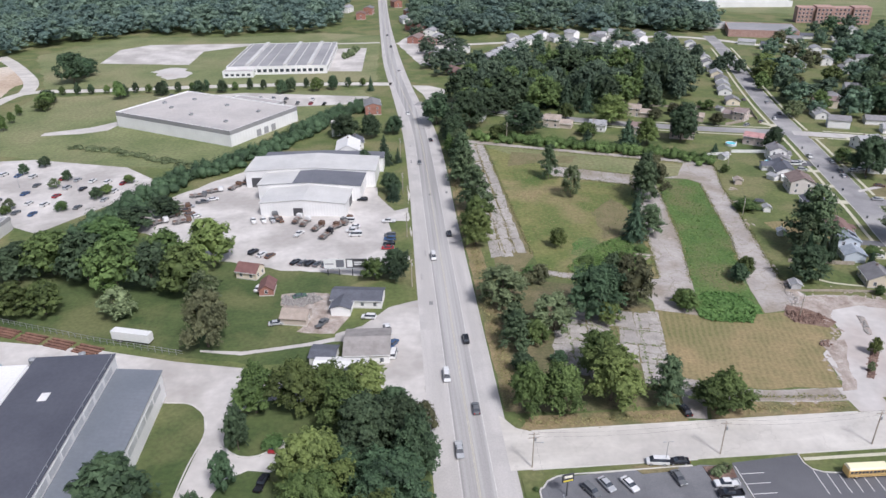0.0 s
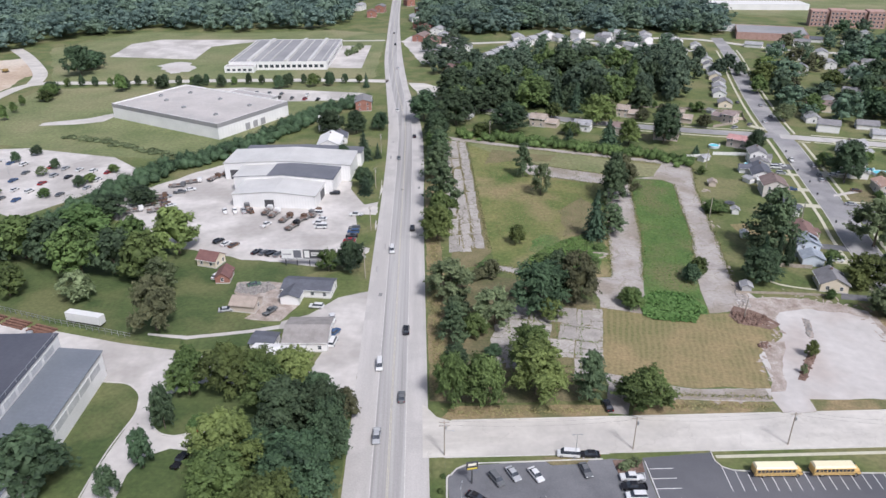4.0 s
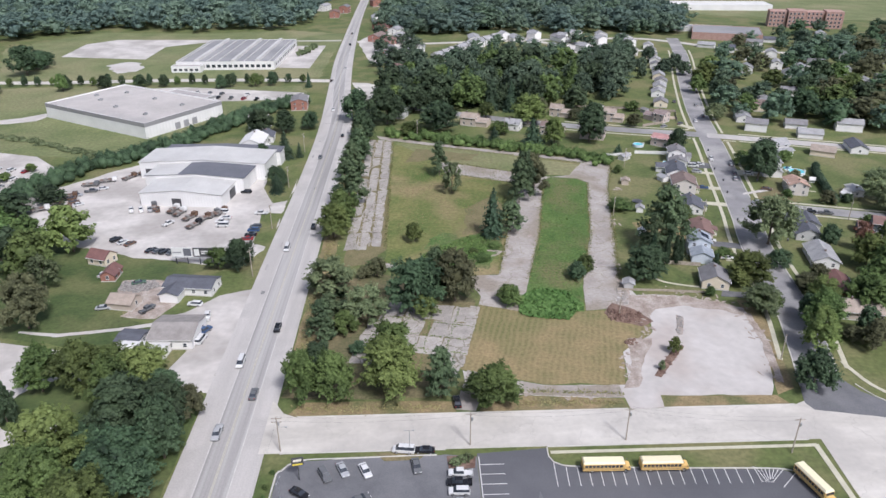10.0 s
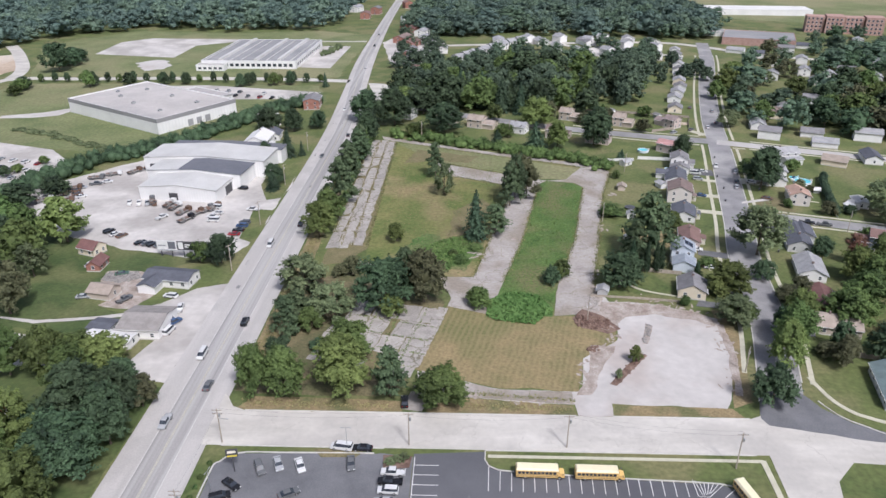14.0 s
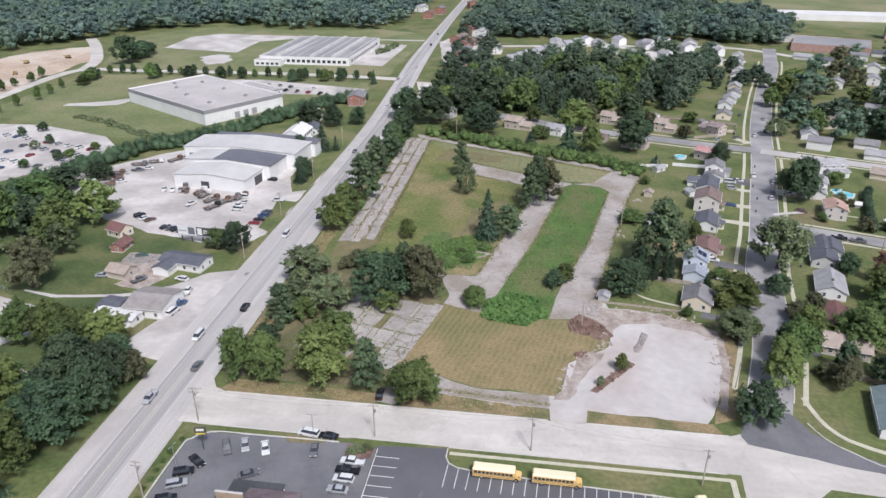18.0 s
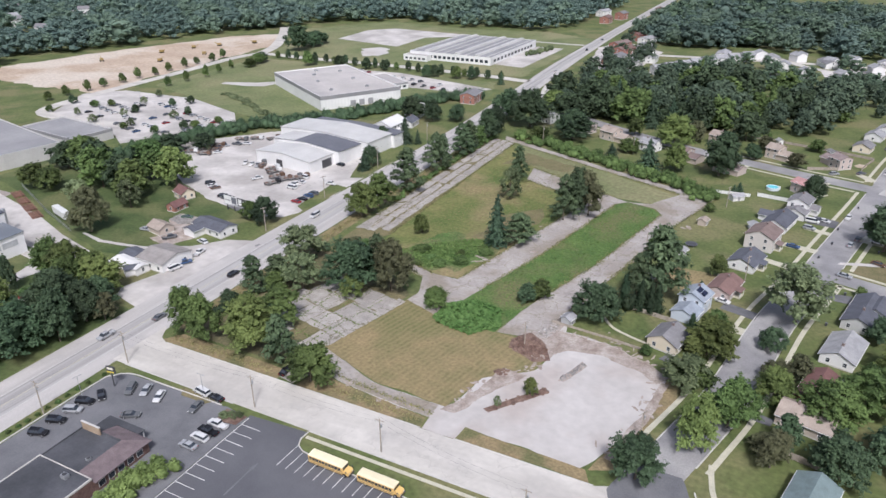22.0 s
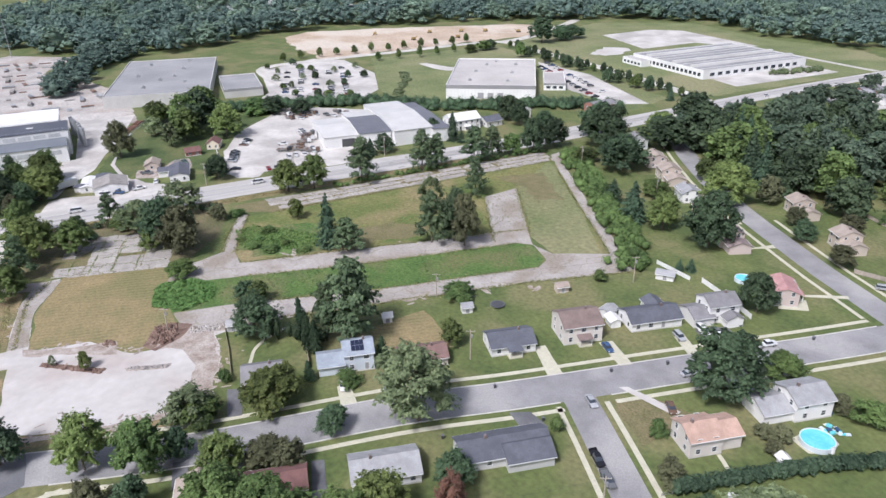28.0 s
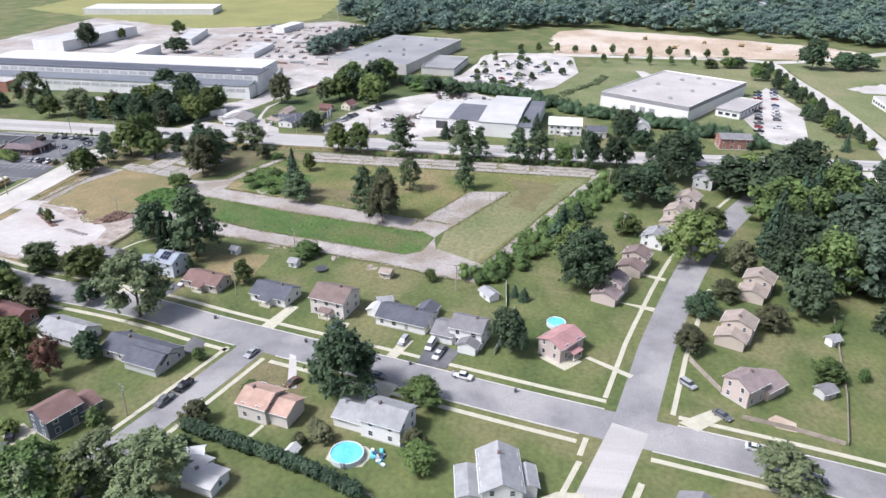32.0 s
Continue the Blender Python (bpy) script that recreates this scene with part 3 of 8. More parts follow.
area("field_drive", [(72, 146), (69, 134), (74, 133), (77, 142), (84, 139.5), (112, 136.6), (112.3, 142), (92, 142.8), (73, 150.5)], 0.068, M["old_paving"], jag=0.4, label="broken asphalt drive beside the field", category="paving")
area("lot_litter", [(27.5, 139), (29, 200), (46, 207), (60, 203), (78, 188), (70, 150), (67, 139)], 0.034, M["litter"], jag=0.8, label="brown litter and rough grass under the trees", category="ground")
area("broken_court", [(44, 150), (46, 176), (56, 188), (78, 186), (70, 150), (60, 147)], 0.04, M["verge"], jag=0.8, label="weedy ground between old slabs", category="verge")
area("road_verge", [(24.9, 140), (24.6, 250), (25, 320), (29, 320), (30, 250), (31, 180), (29, 140)], 0.035, M["straw"], jag=0.5, label="dry brown grass verge by the road", category="verge")
area("street_verge", [(27, 133), (69, 132.8), (70, 137), (50, 138), (31, 138)], 0.045, M["straw"], jag=0.4, label="dry brown grass verge by the street", category="verge")
area("street_verge", [(75, 132.8), (112, 132.8), (111.5, 136.5), (90, 138.5), (77, 140)], 0.045, M["straw"], jag=0.3, label="dry brown grass verge by the street", category="verge")
area("gravel_verge", [(151.5, 136.5), (158, 160), (160, 178), (160.5, 184.5), (167.5, 183.5), (163.5, 166), (157, 139)], 0.04, M["straw"], jag=0.4, label="dry grass strip beside the gravel lot", category="verge")
# dirt-stained and broken edges of the old paving
rp = random.Random(8)
STAIN_V, STAIN_F = [], []


def stains(points, n, spread, size):
    for k in range(n):
        i = rp.randrange(len(points) - 1)
        t = rp.random()
        x = points[i][0] + (points[i + 1][0] - points[i][0]) * t + rp.gauss(0, spread)
        y = points[i][1] + (points[i + 1][1] - points[i][1]) * t + rp.gauss(0, spread)
        w, d, a = rp.uniform(0.3, 1.0) * size, rp.uniform(0.5, 2.6) * size, rp.uniform(0, 3.14)
        c, s, m, z = math.cos(a), math.sin(a), len(STAIN_V), 0.083 + 0.0004 * (len(STAIN_F) % 40)
        for j in range(13):
            q = 6.283 * j / 13
            r = 0.55 + 0.6 * rp.random()
            u, v = math.cos(q) * r * w, math.sin(q) * r * d
            STAIN_V.append((x + u * c - v * s, y + u * s + v * c, z))
        STAIN_F.append(tuple(range(m, m + 13)))


stains([(152.5, 142), (158, 160), (160, 176)], 36, 1.5, 0.6)
stains([(128, 188), (140, 187.5), (150, 185), (160, 180)], 48, 1.8, 0.7)
stains([(116, 144), (118, 157), (128, 167), (129, 176)], 40, 1.3, 0.7)
stains([(121, 181), (127, 198), (138, 248), (146, 285)], 16, 1.6, 1.2)
stains([(87, 204), (98, 250), (108, 300)], 8, 3.0, 1.2)
stains([(84, 139.5), (112, 137)], 8, 0.8, 0.8)
tagged(mesh_object("earth_stain", STAIN_V, STAIN_F, M["stain"]), "brown earth stains on the old paving", "earth stain", kind="stuff")
area("dry_patch", [(76, 238), (80, 262), (92, 276), (96, 262), (92, 250), (86, 240)], 0.034, M["verge"], jag=2.5, label="straw-coloured dry patch in the meadow", category="grass")
area("dry_patch", [(54, 322), (60, 342), (92, 332), (84, 322), (70, 326)], 0.036, M["verge"], jag=2.5, label="straw-coloured dry patch beside the path", category="grass")
area("lot_verge", [(121.6, 133.0), (153, 133.0), (151, 136.4), (140, 136.8), (122, 137.2)], 0.042, M["straw"], jag=0.5, label="dry grass strip between street and lot", category="verge")
area("soil_heap_bed", [(117, 178), (121, 184), (127, 180), (130, 173), (126, 170), (119, 173)], 0.08, M["soil"], jag=0.6, label="scraped reddish soil", category="soil")

area("dirt_margin", [(119, 182), (127, 188), (140, 187.5), (156, 183.5), (161.5, 178.5), (159, 174.5), (150, 179), (140, 181.5), (133, 180), (128, 173), (121, 173.5)], 0.075, M["stain"], jag=1.6, label="brown broken margin of the stone lot", category="earth")
area("dirt_margin", [(113.5, 140.5), (117.2, 140.5), (120.5, 150), (126, 160), (127, 163.5), (120.5, 164), (118, 152)], 0.072, M["stain"], jag=1.0, label="bare earth between field and stone lot", category="earth")
area("dirt_margin", [(153.5, 142), (155.2, 141.5), (160.5, 160), (161.5, 176), (159.8, 176), (158, 160)], 0.074, M["stain"], jag=0.9, label="crumbled brown edge of the stone lot", category="earth")
area("weed_patch", [(63, 226), (67, 222), (74, 223), (77, 229), (74, 238), (69, 240), (65, 234)], 0.036, M["weeds"], jag=1.5, label="bright green weeds in the meadow", category="weeds")
area("weed_patch", [(72, 213), (84, 209), (91, 224), (92, 234), (84, 232), (78, 224)], 0.038, M["weeds"], jag=1.8, label="bright green weeds in the meadow", category="weeds")

# car parks south of the side street
area("diner_car_park", [(28.5, 40), (28.5, 114), (31, 117), (66, 118), (73, 117), (73, 40)], 0.05, M["asphalt_lot"], label="grey asphalt car park of the diner", category="car park")
area("bus_car_park", [(73.1, 20), (73.1, 118), (89.4, 119.2), (89.3, 116.5), (90.2, 114.4), (92.2, 113.2), (96, 112.6), (118, 111.4), (140, 110.3), (144, 108.4), (147, 106), (147, 20)], 0.055, M["asphalt_dark"], label="dark sealed car park with white stalls", category="car park")
area("kerb_island", [(25, 40), (25, 118), (29, 119.4), (64, 119.4), (65, 117.8), (50, 117.6), (32, 117.2), (28, 113), (28, 40)], 0.14, M["lawn"], label="grass strip round the car park", category="verge")
ribbon("kerb", smooth_line([(28.2, 60), (28.3, 108), (29.4, 114), (33, 117), (42, 117.4), (64, 117.7)], 2), -0.35, 0.0, 0.19, M["kerb"], category="kerb")
for k in range(11):
    y = 114.5 - k * 3.0
    ribbon("stall_line", [(73.6, y), (79, y)], 0, 0.16, 0.066, M["paint_white"], category="parking line", depth=0.008)
area("arrow_marking", [(85.75, 106), (86.15, 103.6), (85.8, 103.7), (85.9, 95), (85.45, 95), (85.4, 103.8), (85.0, 103.6)], 0.067, M["asphalt_lot"], label="almost worn off grey arrow on the car park", category="road marking", depth=0.008)
ribbon("stall_line", [(73.5, 117), (73.5, 60)], 0, 0.16, 0.066, M["paint_white"], category="parking line", depth=0.008)
for k in range(18):
    x = 90.0 + k * 2.5
    ribbon("stall_line", [(x + 0.2, (114.3 if k == 0 else 113.1) - k * 0.13), (x - 0.1, 107.1 - k * 0.03)], 0, 0.14, 0.066, M["paint_white"], category="parking line", depth=0.008)
for k in range(6):
    x = 134.8 + k * 0.95
    ribbon("hatch_line", [(x, 111.4 - k * 0.22), (134.9 + k * 0.35 + 0.5, 107.0 + k * 0.12)], 0, 0.14, 0.066, M["paint_white"], category="parking line", depth=0.008)
ribbon("hatch_line", [(134.4, 111.6), (134.4, 106.8), (136.6, 106.7), (140.4, 110.2)], 0, 0.14, 0.068, M["paint_white"], category="parking line", depth=0.008)
ribbon("stall_line", [(142.8, 109), (138.3, 105)], 0, 0.14, 0.066, M["paint_white"], category="parking line", depth=0.008)
ribbon("kerb", smooth_line([(89.3, 119.4), (89.2, 116.5), (90.1, 114.5), (92.1, 113.3), (96, 112.75), (118, 111.5), (140, 110.4), (144, 108.5), (147.1, 106), (147.2, 60)], 2), -0.25, 0.0, 0.18, M["kerb"], category="kerb")

# works yards, car parks and earthworks in the west
area("garage_yard", [(-104, 264), (-72, 236), (-39, 222.5), (-12, 216), (0, 220), (4, 227), (4.5, 232), (5.5, 300), (-10, 300), (-30, 330), (-66, 332), (-84, 314), (-106, 286)], 0.04, M["yard"], jag=1.0, label="pale dusty works yard", category="yard")
area("garage_verge", [(-3.5, 262), (4.8, 261), (5.2, 229), (-1, 233)], 0.07, M["lawn"], jag=0.3, label="small lawn between yard and road", category="lawn")
area("shop_verge", [(-8, 290), (-1, 272), (5, 275), (5.2, 330), (-9, 335)], 0.07, M["lawn"], jag=0.3, label="lawn under trees beside the road", category="lawn")
area("forecourt", [(5.6, 198), (-4, 194), (-12, 184), (-20, 180), (-20, 176), (-2, 176), (-9, 150), (-6, 146), (5.6, 143)], 0.04, M["yard"], jag=0.4, label="pale concrete forecourt", category="forecourt")
area("sand_track", [(-18, 179), (-28, 176), (-46, 173), (-58, 175), (-58, 174), (-46, 171.3), (-28, 174.2), (-17, 177)], 0.03, M["gravel"], jag=0.4, label="sandy track across the grass", category="track")
area("junk_ground", [(-38, 206), (-24, 205), (-16, 190), (-20, 180), (-32, 182), (-28, 192), (-38, 198)], 0.03, M["stain"], jag=1.2, label="bare yard with scattered junk", category="yard")
area("works_drive", [(-140, 190), (-88, 178), (-64, 170), (-42, 164.5), (-20, 152), (-10, 148.5), (-10, 145), (-26, 149), (-36, 150.5), (-41, 147.5), (-44, 142), (-43.5, 134), (-39, 129.5), (-34, 129.5), (-29, 134), (-26, 133), (-27, 126), (-31, 124), (-36, 125), (-41, 122.5), (-43, 117), (-42, 60), (-50, 60), (-50.5, 118), (-48.5, 138), (-50.5, 146), (-55, 150.5), (-63, 151.5), (-63, 157), (-140, 160)], 0.04, M["yard"], label="pale concrete works drive", category="drive")
for pts in ([(-50.5, 60), (-50.5, 118), (-48.5, 138), (-50.5, 146), (-55, 150.5), (-61, 151.5)], [(-26, 148.6), (-36, 150), (-40.6, 147.2), (-43.6, 142), (-43.1, 134), (-39, 130), (-34, 130), (-29, 134.5)]):
    ribbon("kerb", smooth_line(pts, 2), -0.3 if pts[0][0] < -40 else 0.0, 0.0 if pts[0][0] < -40 else 0.3, 0.16, M["kerb"], category="kerb")
area("steel_yard", [(-300, 60), (-180, 60), (-122, 165), (-122, 190), (-200, 190), (-300, 150)], 0.035, M["works_yard"], jag=1.5, label="pale steel storage yard", category="yard")
area("west_yards", [(-420, -140), (-130, -140), (-124, 40), (-180, 58), (-330, 60)], 0.03, M["works_yard"], jag=3, label="pale industrial yards", category="yard")
area("retail_car_park", [(-141, 263), (-106, 314), (-130, 339), (-181, 356), (-240, 353), (-258, 333), (-246, 312), (-228, 284), (-157, 273)], 0.045, M["yard"], label="pale car park with small trees", category="car park")
area("warehouse_car_park", [(-130, 466), (-70, 446), (-24, 448), (-14, 466), (-98, 486), (-156, 480)], 0.045, M["yard"], label="pale staff car park", category="car park")
area("warehouse_apron", [(-162, 405), (-175, 400), (-196, 398), (-196, 404), (-174, 412), (-155, 430)], 0.045, M["yard"], label="concrete loading apron", category="apron")
area("factory_apron", [(-48, 548), (-22, 545), (-20, 640), (-48, 640)], 0.045, M["yard"], label="concrete apron beside the factory", category="apron")
area("factory_yard", [(-234, 601), (-160, 586), (-161, 642), (-152, 648), (-122, 668), (-122, 675), (-217, 681), (-237, 659)], 0.045, M["yard"], label="pale factory yard", category="yard")
area("factory_lane", [(-20, 662), (-122, 664), (-122, 669), (-20, 667), (-9, 668), (-9, 662)], 0.05, M["lane"], label="narrow factory lane", category="lane")
area("works_field", [(-10, 512), (-240, 512), (-300, 640), (-250, 725), (-150, 712), (-62, 726), (-9, 700)], 0.02, M["lawn_far"], jag=2, label="open grass round the factory", category="field")
area("bare_court", [(-182, 562), (-172, 548), (-165, 533), (-152, 540), (-149, 552), (-158, 566), (-162, 576), (-174, 574)], 0.05, M["gravel"], jag=3, label="bare gravel patch in the grass", category="gravel")
area("warehouse_field", [(-90, 330), (-150, 345), (-235, 375), (-238, 490), (-160, 490), (-20, 485), (-5, 440), (-60, 400)], 0.015, M["lawn_far"], jag=2, label="open grass round the warehouse", category="field")
area("earthworks", [(-252, 340), (-300, 336), (-376, 338), (-398, 370), (-374, 470), (-332, 575), (-306, 598), (-266, 552), (-264, 500), (-258, 404)], 0.03, M["dirt"], jag=6, label="bare graded orange earth", category="earthworks", step=6)
area("town_lot", [(186, 630), (206, 646), (230, 640), (233, 610), (226, 580), (196, 584), (190, 600)], 0.045, M["yard"], jag=1.0, label="pale paved lot between white houses", category="car park")
ribbon("row_street", smooth_line([(66, 556), (90, 600), (122, 650), (147, 674), (176, 642), (207, 622), (235, 605), (262, 596)], 8), -3.6, 3.6, 0.048, M["lane"], label="pale street between white houses", category="road")
area("east_field", [(380, 800), (700, 700), (900, 900), (600, 1100), (300, 1000)], 0.03, M["lawn_far"], jag=5, label="distant open field", category="field", step=10)
area("west_field", [(-322, -7), (-345, 40), (-408, 88), (-500, 78), (-660, 70), (-660, -270), (-420, -260), (-383, -176)], 0.035, M["field_yellow"], jag=4, label="distant yellowish field", category="field", step=8)
area("steel_yard_west", [(-302, 18), (-236, 90), (-300, 138), (-367, 162), (-402, 112), (-342, 42)], 0.033, M["works_yard"], jag=2, label="pale storage yard behind the works", category="yard")
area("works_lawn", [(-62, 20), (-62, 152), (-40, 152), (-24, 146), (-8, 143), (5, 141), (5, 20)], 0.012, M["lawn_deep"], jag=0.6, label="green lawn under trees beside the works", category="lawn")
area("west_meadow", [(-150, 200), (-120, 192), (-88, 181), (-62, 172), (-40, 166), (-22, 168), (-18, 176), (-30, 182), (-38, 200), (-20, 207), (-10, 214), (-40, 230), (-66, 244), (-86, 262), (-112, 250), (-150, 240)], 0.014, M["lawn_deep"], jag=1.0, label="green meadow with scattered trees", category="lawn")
area("planter_bed", [(66.5, 112.8), (66, 117.4), (72.6, 117.2), (72.4, 113.4)], 0.17, M["soil"], jag=0.4, label="raised bed of brown mulch", category="planter")
area("planter_bed", [(52, 116.4), (50, 118.8), (62, 119), (60, 116.6)], 0.16, M["verge"], jag=0.3, label="straw-coloured kerb bed", category="planter")
area("south_yard", [(-16, 20), (5, 20), (5, 100), (-40, 100), (-50, 60)], 0.02, M["lawn"], jag=1, label="lawn in front of the works", category="lawn")
area("town_yard", [(24, 560), (60, 560), (62, 660), (20, 700), (6, 660)], 0.03, M["yard"], jag=1.5, label="paved yards at the town's edge", category="yard")
area("corner_drive", [(24, 440), (34, 455), (36, 480), (26, 492), (14, 494), (20, 470)], 0.055, M["lane"], jag=0.4, label="pale drive off the main road", category="drive")


# ---- trees ----
def ico(sub):
    bm = bmesh.new()
    bmesh.ops.create_icosphere(bm, subdivisions=sub, radius=1)
    v = np.array([tuple(p.co) for p in bm.verts])
    f = np.array([[q.index for q in p.verts] for p in bm.faces])
    bm.free()
    return v, f


ICO1, ICO2 = ico(1), ico(2)


def blob(rng, centre, size, base=ICO2, rough=0.18):
    """A lumpy mass of foliage."""
    v, f = base
    k = 1 + rough * np.sin(v @ rng.normal(0, 3.2, (3, 3)) + rng.uniform(0, 6, 3)).sum(1) / 1.6
    return v * k[:, None] * size + centre, f


def leaves(rng, places, normals, size, long=1.5):
    """Leaf tufts: a pointed blade each, at the given places, facing roughly the given way."""
    n = len(places)
    nn = normals + rng.normal(0, 0.28, (n, 3))
    a = np.cross(nn, rng.normal(0, 1, (n, 3)))
    a /= np.linalg.norm(a, axis=1)[:, None] + 1e-9
    b = np.cross(nn, a)
    b /= np.linalg.norm(b, axis=1)[:, None] + 1e-9
    s = (size * rng.uniform(0.6, 1.35, n))[:, None]
    v = np.stack([places - a * s - b * s * 0.6, places + a * s - b * s * 0.6, places + b * s * long], 1).reshape(-1, 3)
    return v, np.arange(n * 3).reshape(-1, 3)


def gather(parts):
    vs, fs, k = [], [], 0
    for v, f in parts:
        vs.append(v), fs.append(f + k)
        k += len(v)
    return np.concatenate(vs), np.concatenate(fs)


def raw_mesh(name, v, f, material):
    me = bpy.data.meshes.new(name)
    me.from_pydata(v.tolist(), [], f.tolist())
    me.materials.append(material)
    me.polygons.foreach_set("use_smooth", [True] * len(me.polygons))
    me.update()
    return me


def unit_ways(rng, n):
    d = rng.normal(0, 1, (n, 3))
    return d / np.linalg.norm(d, axis=1)[:, None]


def tuft_mass(rng, c, e, n, sprays, per):
    """Leaves of one bough: a loose shell, open below, with sprigs that break its outline."""
    d = unit_ways(rng, n)
    d[:, 2] = np.where(d[:, 2] < -0.35, -d[:, 2], d[:, 2])
    p = [c + d * e * rng.uniform(0.62, 1.16, (n, 1))]
    o = [d * 0.75 + np.array([0, 0, 0.45])]
    out = c * np.array([1, 1, 0])
    for k in range(sprays):
        w = unit_ways(rng, 1)[0] * 0.8 + out / (np.linalg.norm(out) + 0.05) * 0.7 + np.array([0, 0, 0.35])
        w /= np.linalg.norm(w)
        t = rng.uniform(0.7, 1.75, (per, 1))
        p.append(c + w * e * t + rng.normal(0, 0.2, (per, 3)) * e * (2.0 - t))
        o.append(np.tile(w * 0.5 + np.array([0, 0, 0.7]), (per, 1)))
    return np.concatenate(p), np.concatenate(o)


def crown_mesh(kind, seed, fine=1.0):
    """A crown one unit wide and one unit high, standing on its base."""
    rng = np.random.default_rng(seed * 17 + ord(kind))
    parts, tips, outs = [], [], []
    if kind in "DLKROS":
        n = {"K": 40, "O": 30, "S": 26}.get(kind, 36) if fine > 0.2 else 11
        lean = rng.normal(0, 0.04, 2)
        wave = rng.uniform(0, 6.283, 3)
        for i in range(n):
            ang, t = i * 2.4 + rng.uniform(-0.5, 0.5), (i + rng.uniform(0, 1)) / n
            z = 0.17 + 0.66 * t
            lump = 1 + 0.14 * math.sin(2 * ang + wave[0]) + 0.1 * math.sin(3 * ang + wave[1] + 5 * t)
            r = 0.36 * lump * math.sin(math.pi * min(1.0, 0.3 + 0.63 * t)) ** 0.8 * rng.uniform(0.62, 1.12)
            s = (rng.uniform(0.075, 0.15) if fine > 0.2 else rng.uniform(0.14, 0.22)) * (1.08 - 0.25 * t)
            c = np.array([r * math.cos(ang) + lean[0] * t, r * math.sin(ang) + lean[1] * t, z])
            e = np.array([s, s, s * rng.uniform(0.7, 0.95)])
            parts.append(blob(rng, c - np.array([0, 0, 0.12 * s]), e * 0.62, ICO1, 0.3))
            m = {"O": 0.75, "S": 0.8}.get(kind, 1.0) * max(fine, 0.24)
            p, o = tuft_mass(rng, c, e, int(150 * m), 5 if fine > 0.5 else 2 if fine > 0.2 else 0, int(16 * m))
            tips.append(p), outs.append(o)
        if kind != "O":
            parts.append(blob(rng, np.array([0, 0, 0.48]), np.array([0.2, 0.2, 0.24]), ICO1, 0.3))
        size = 0.0185 / math.sqrt(max(fine, 0.24)) * (1.08 if fine > 1 else 1.0)
    elif kind in "BY":
        n = 15 if kind == "B" else 17
        for i in range(n):
            ang, t = i * 2.4 + rng.uniform(-0.6, 0.6), (i + 0.5) / n
            r = 0.3 * rng.uniform(0.3, 1.15) * (1.1 - 0.7 * t) if kind == "B" else 0.2 * rng.uniform(0.3, 1) * (1.05 - t)
            s = rng.uniform(0.13, 0.2) if kind == "B" else 0.27 * (1.1 - 0.7 * t)
            z = 0.2 + 0.5 * t if kind == "B" else 0.1 + 0.78 * t
            c, e = np.array([r * math.cos(ang), r * math.sin(ang), z]), np.array([s, s, s if kind == "B" else 0.11])
            parts.append(blob(rng, c, e * 0.75, ICO1, 0.25))
            p, o = tuft_mass(rng, c, e, 100, 4, 10)
            tips.append(p), outs.append(o)
        size = 0.034
    elif kind == "C":
        levels = 17
        for i in range(levels):
            t = i / (levels - 1)
            z, r = 0.08 + 0.88 * t, (0.46 * (1 - t) ** 0.8 + 0.03) * rng.uniform(0.86, 1.08)
            for k in range(int(13 * (1 - t)) + 5):
                ang, q = rng.uniform(0, 6.283), rng.uniform(0.72, 1.12)
                m = int(20 * (1 - 0.5 * t))
                u = rng.uniform(0.25, 1.0, m) ** 0.7
                rr = r * q * u
                a = ang + rng.normal(0, 0.16, m) * (1.2 - u)
                p = np.stack([rr * np.cos(a), rr * np.sin(a), z - 0.11 * u * q * (1.1 - t) + rng.normal(0, 0.009, m)], 1)
                tips.append(p), outs.append(np.stack([np.cos(a) * 0.45, np.sin(a) * 0.45, np.full(m, 0.85)], 1))
            parts.append(blob(rng, np.array([0, 0, z - 0.02]), np.array([r * 0.55, r * 0.55, 0.05]), ICO1))
        size = 0.024
    else:
        for i in range(34):
            ang, t = i * 2.4 + rng.uniform(-0.4, 0.4), (i + 0.5) / 34
            z = 0.14 + 0.82 * t
            r = (0.4 * (1 - t) ** 0.55 + 0.04) * rng.uniform(0.4, 1.1)
            s = rng.uniform(0.09, 0.16) * (1.15 - 0.5 * t)
            c, e = np.array([r * math.cos(ang), r * math.sin(ang), z]), np.array([s * 1.15, s * 1.15, s * 0.5])
            parts.append(blob(rng, c, e * 0.62, ICO1))
            p, o = tuft_mass(rng, c, e, 80, 5, 10)
            tips.append(p), outs.append(o)
        parts.append(blob(rng, np.array([0, 0, 0.5]), np.array([0.11, 0.11, 0.3]), ICO1))
        size = 0.023
    p, o = np.concatenate(tips), np.concatenate(outs)
    parts.append(leaves(rng, p, o, size))
    v, f = gather(parts)
    v[:, 2] *= 1 / np.percentile(v[:, 2], 99.7)
    v[:, :2] *= 0.5 / np.percentile(np.hypot(v[:, 0], v[:, 1]), 96)
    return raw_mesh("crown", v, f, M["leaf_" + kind])


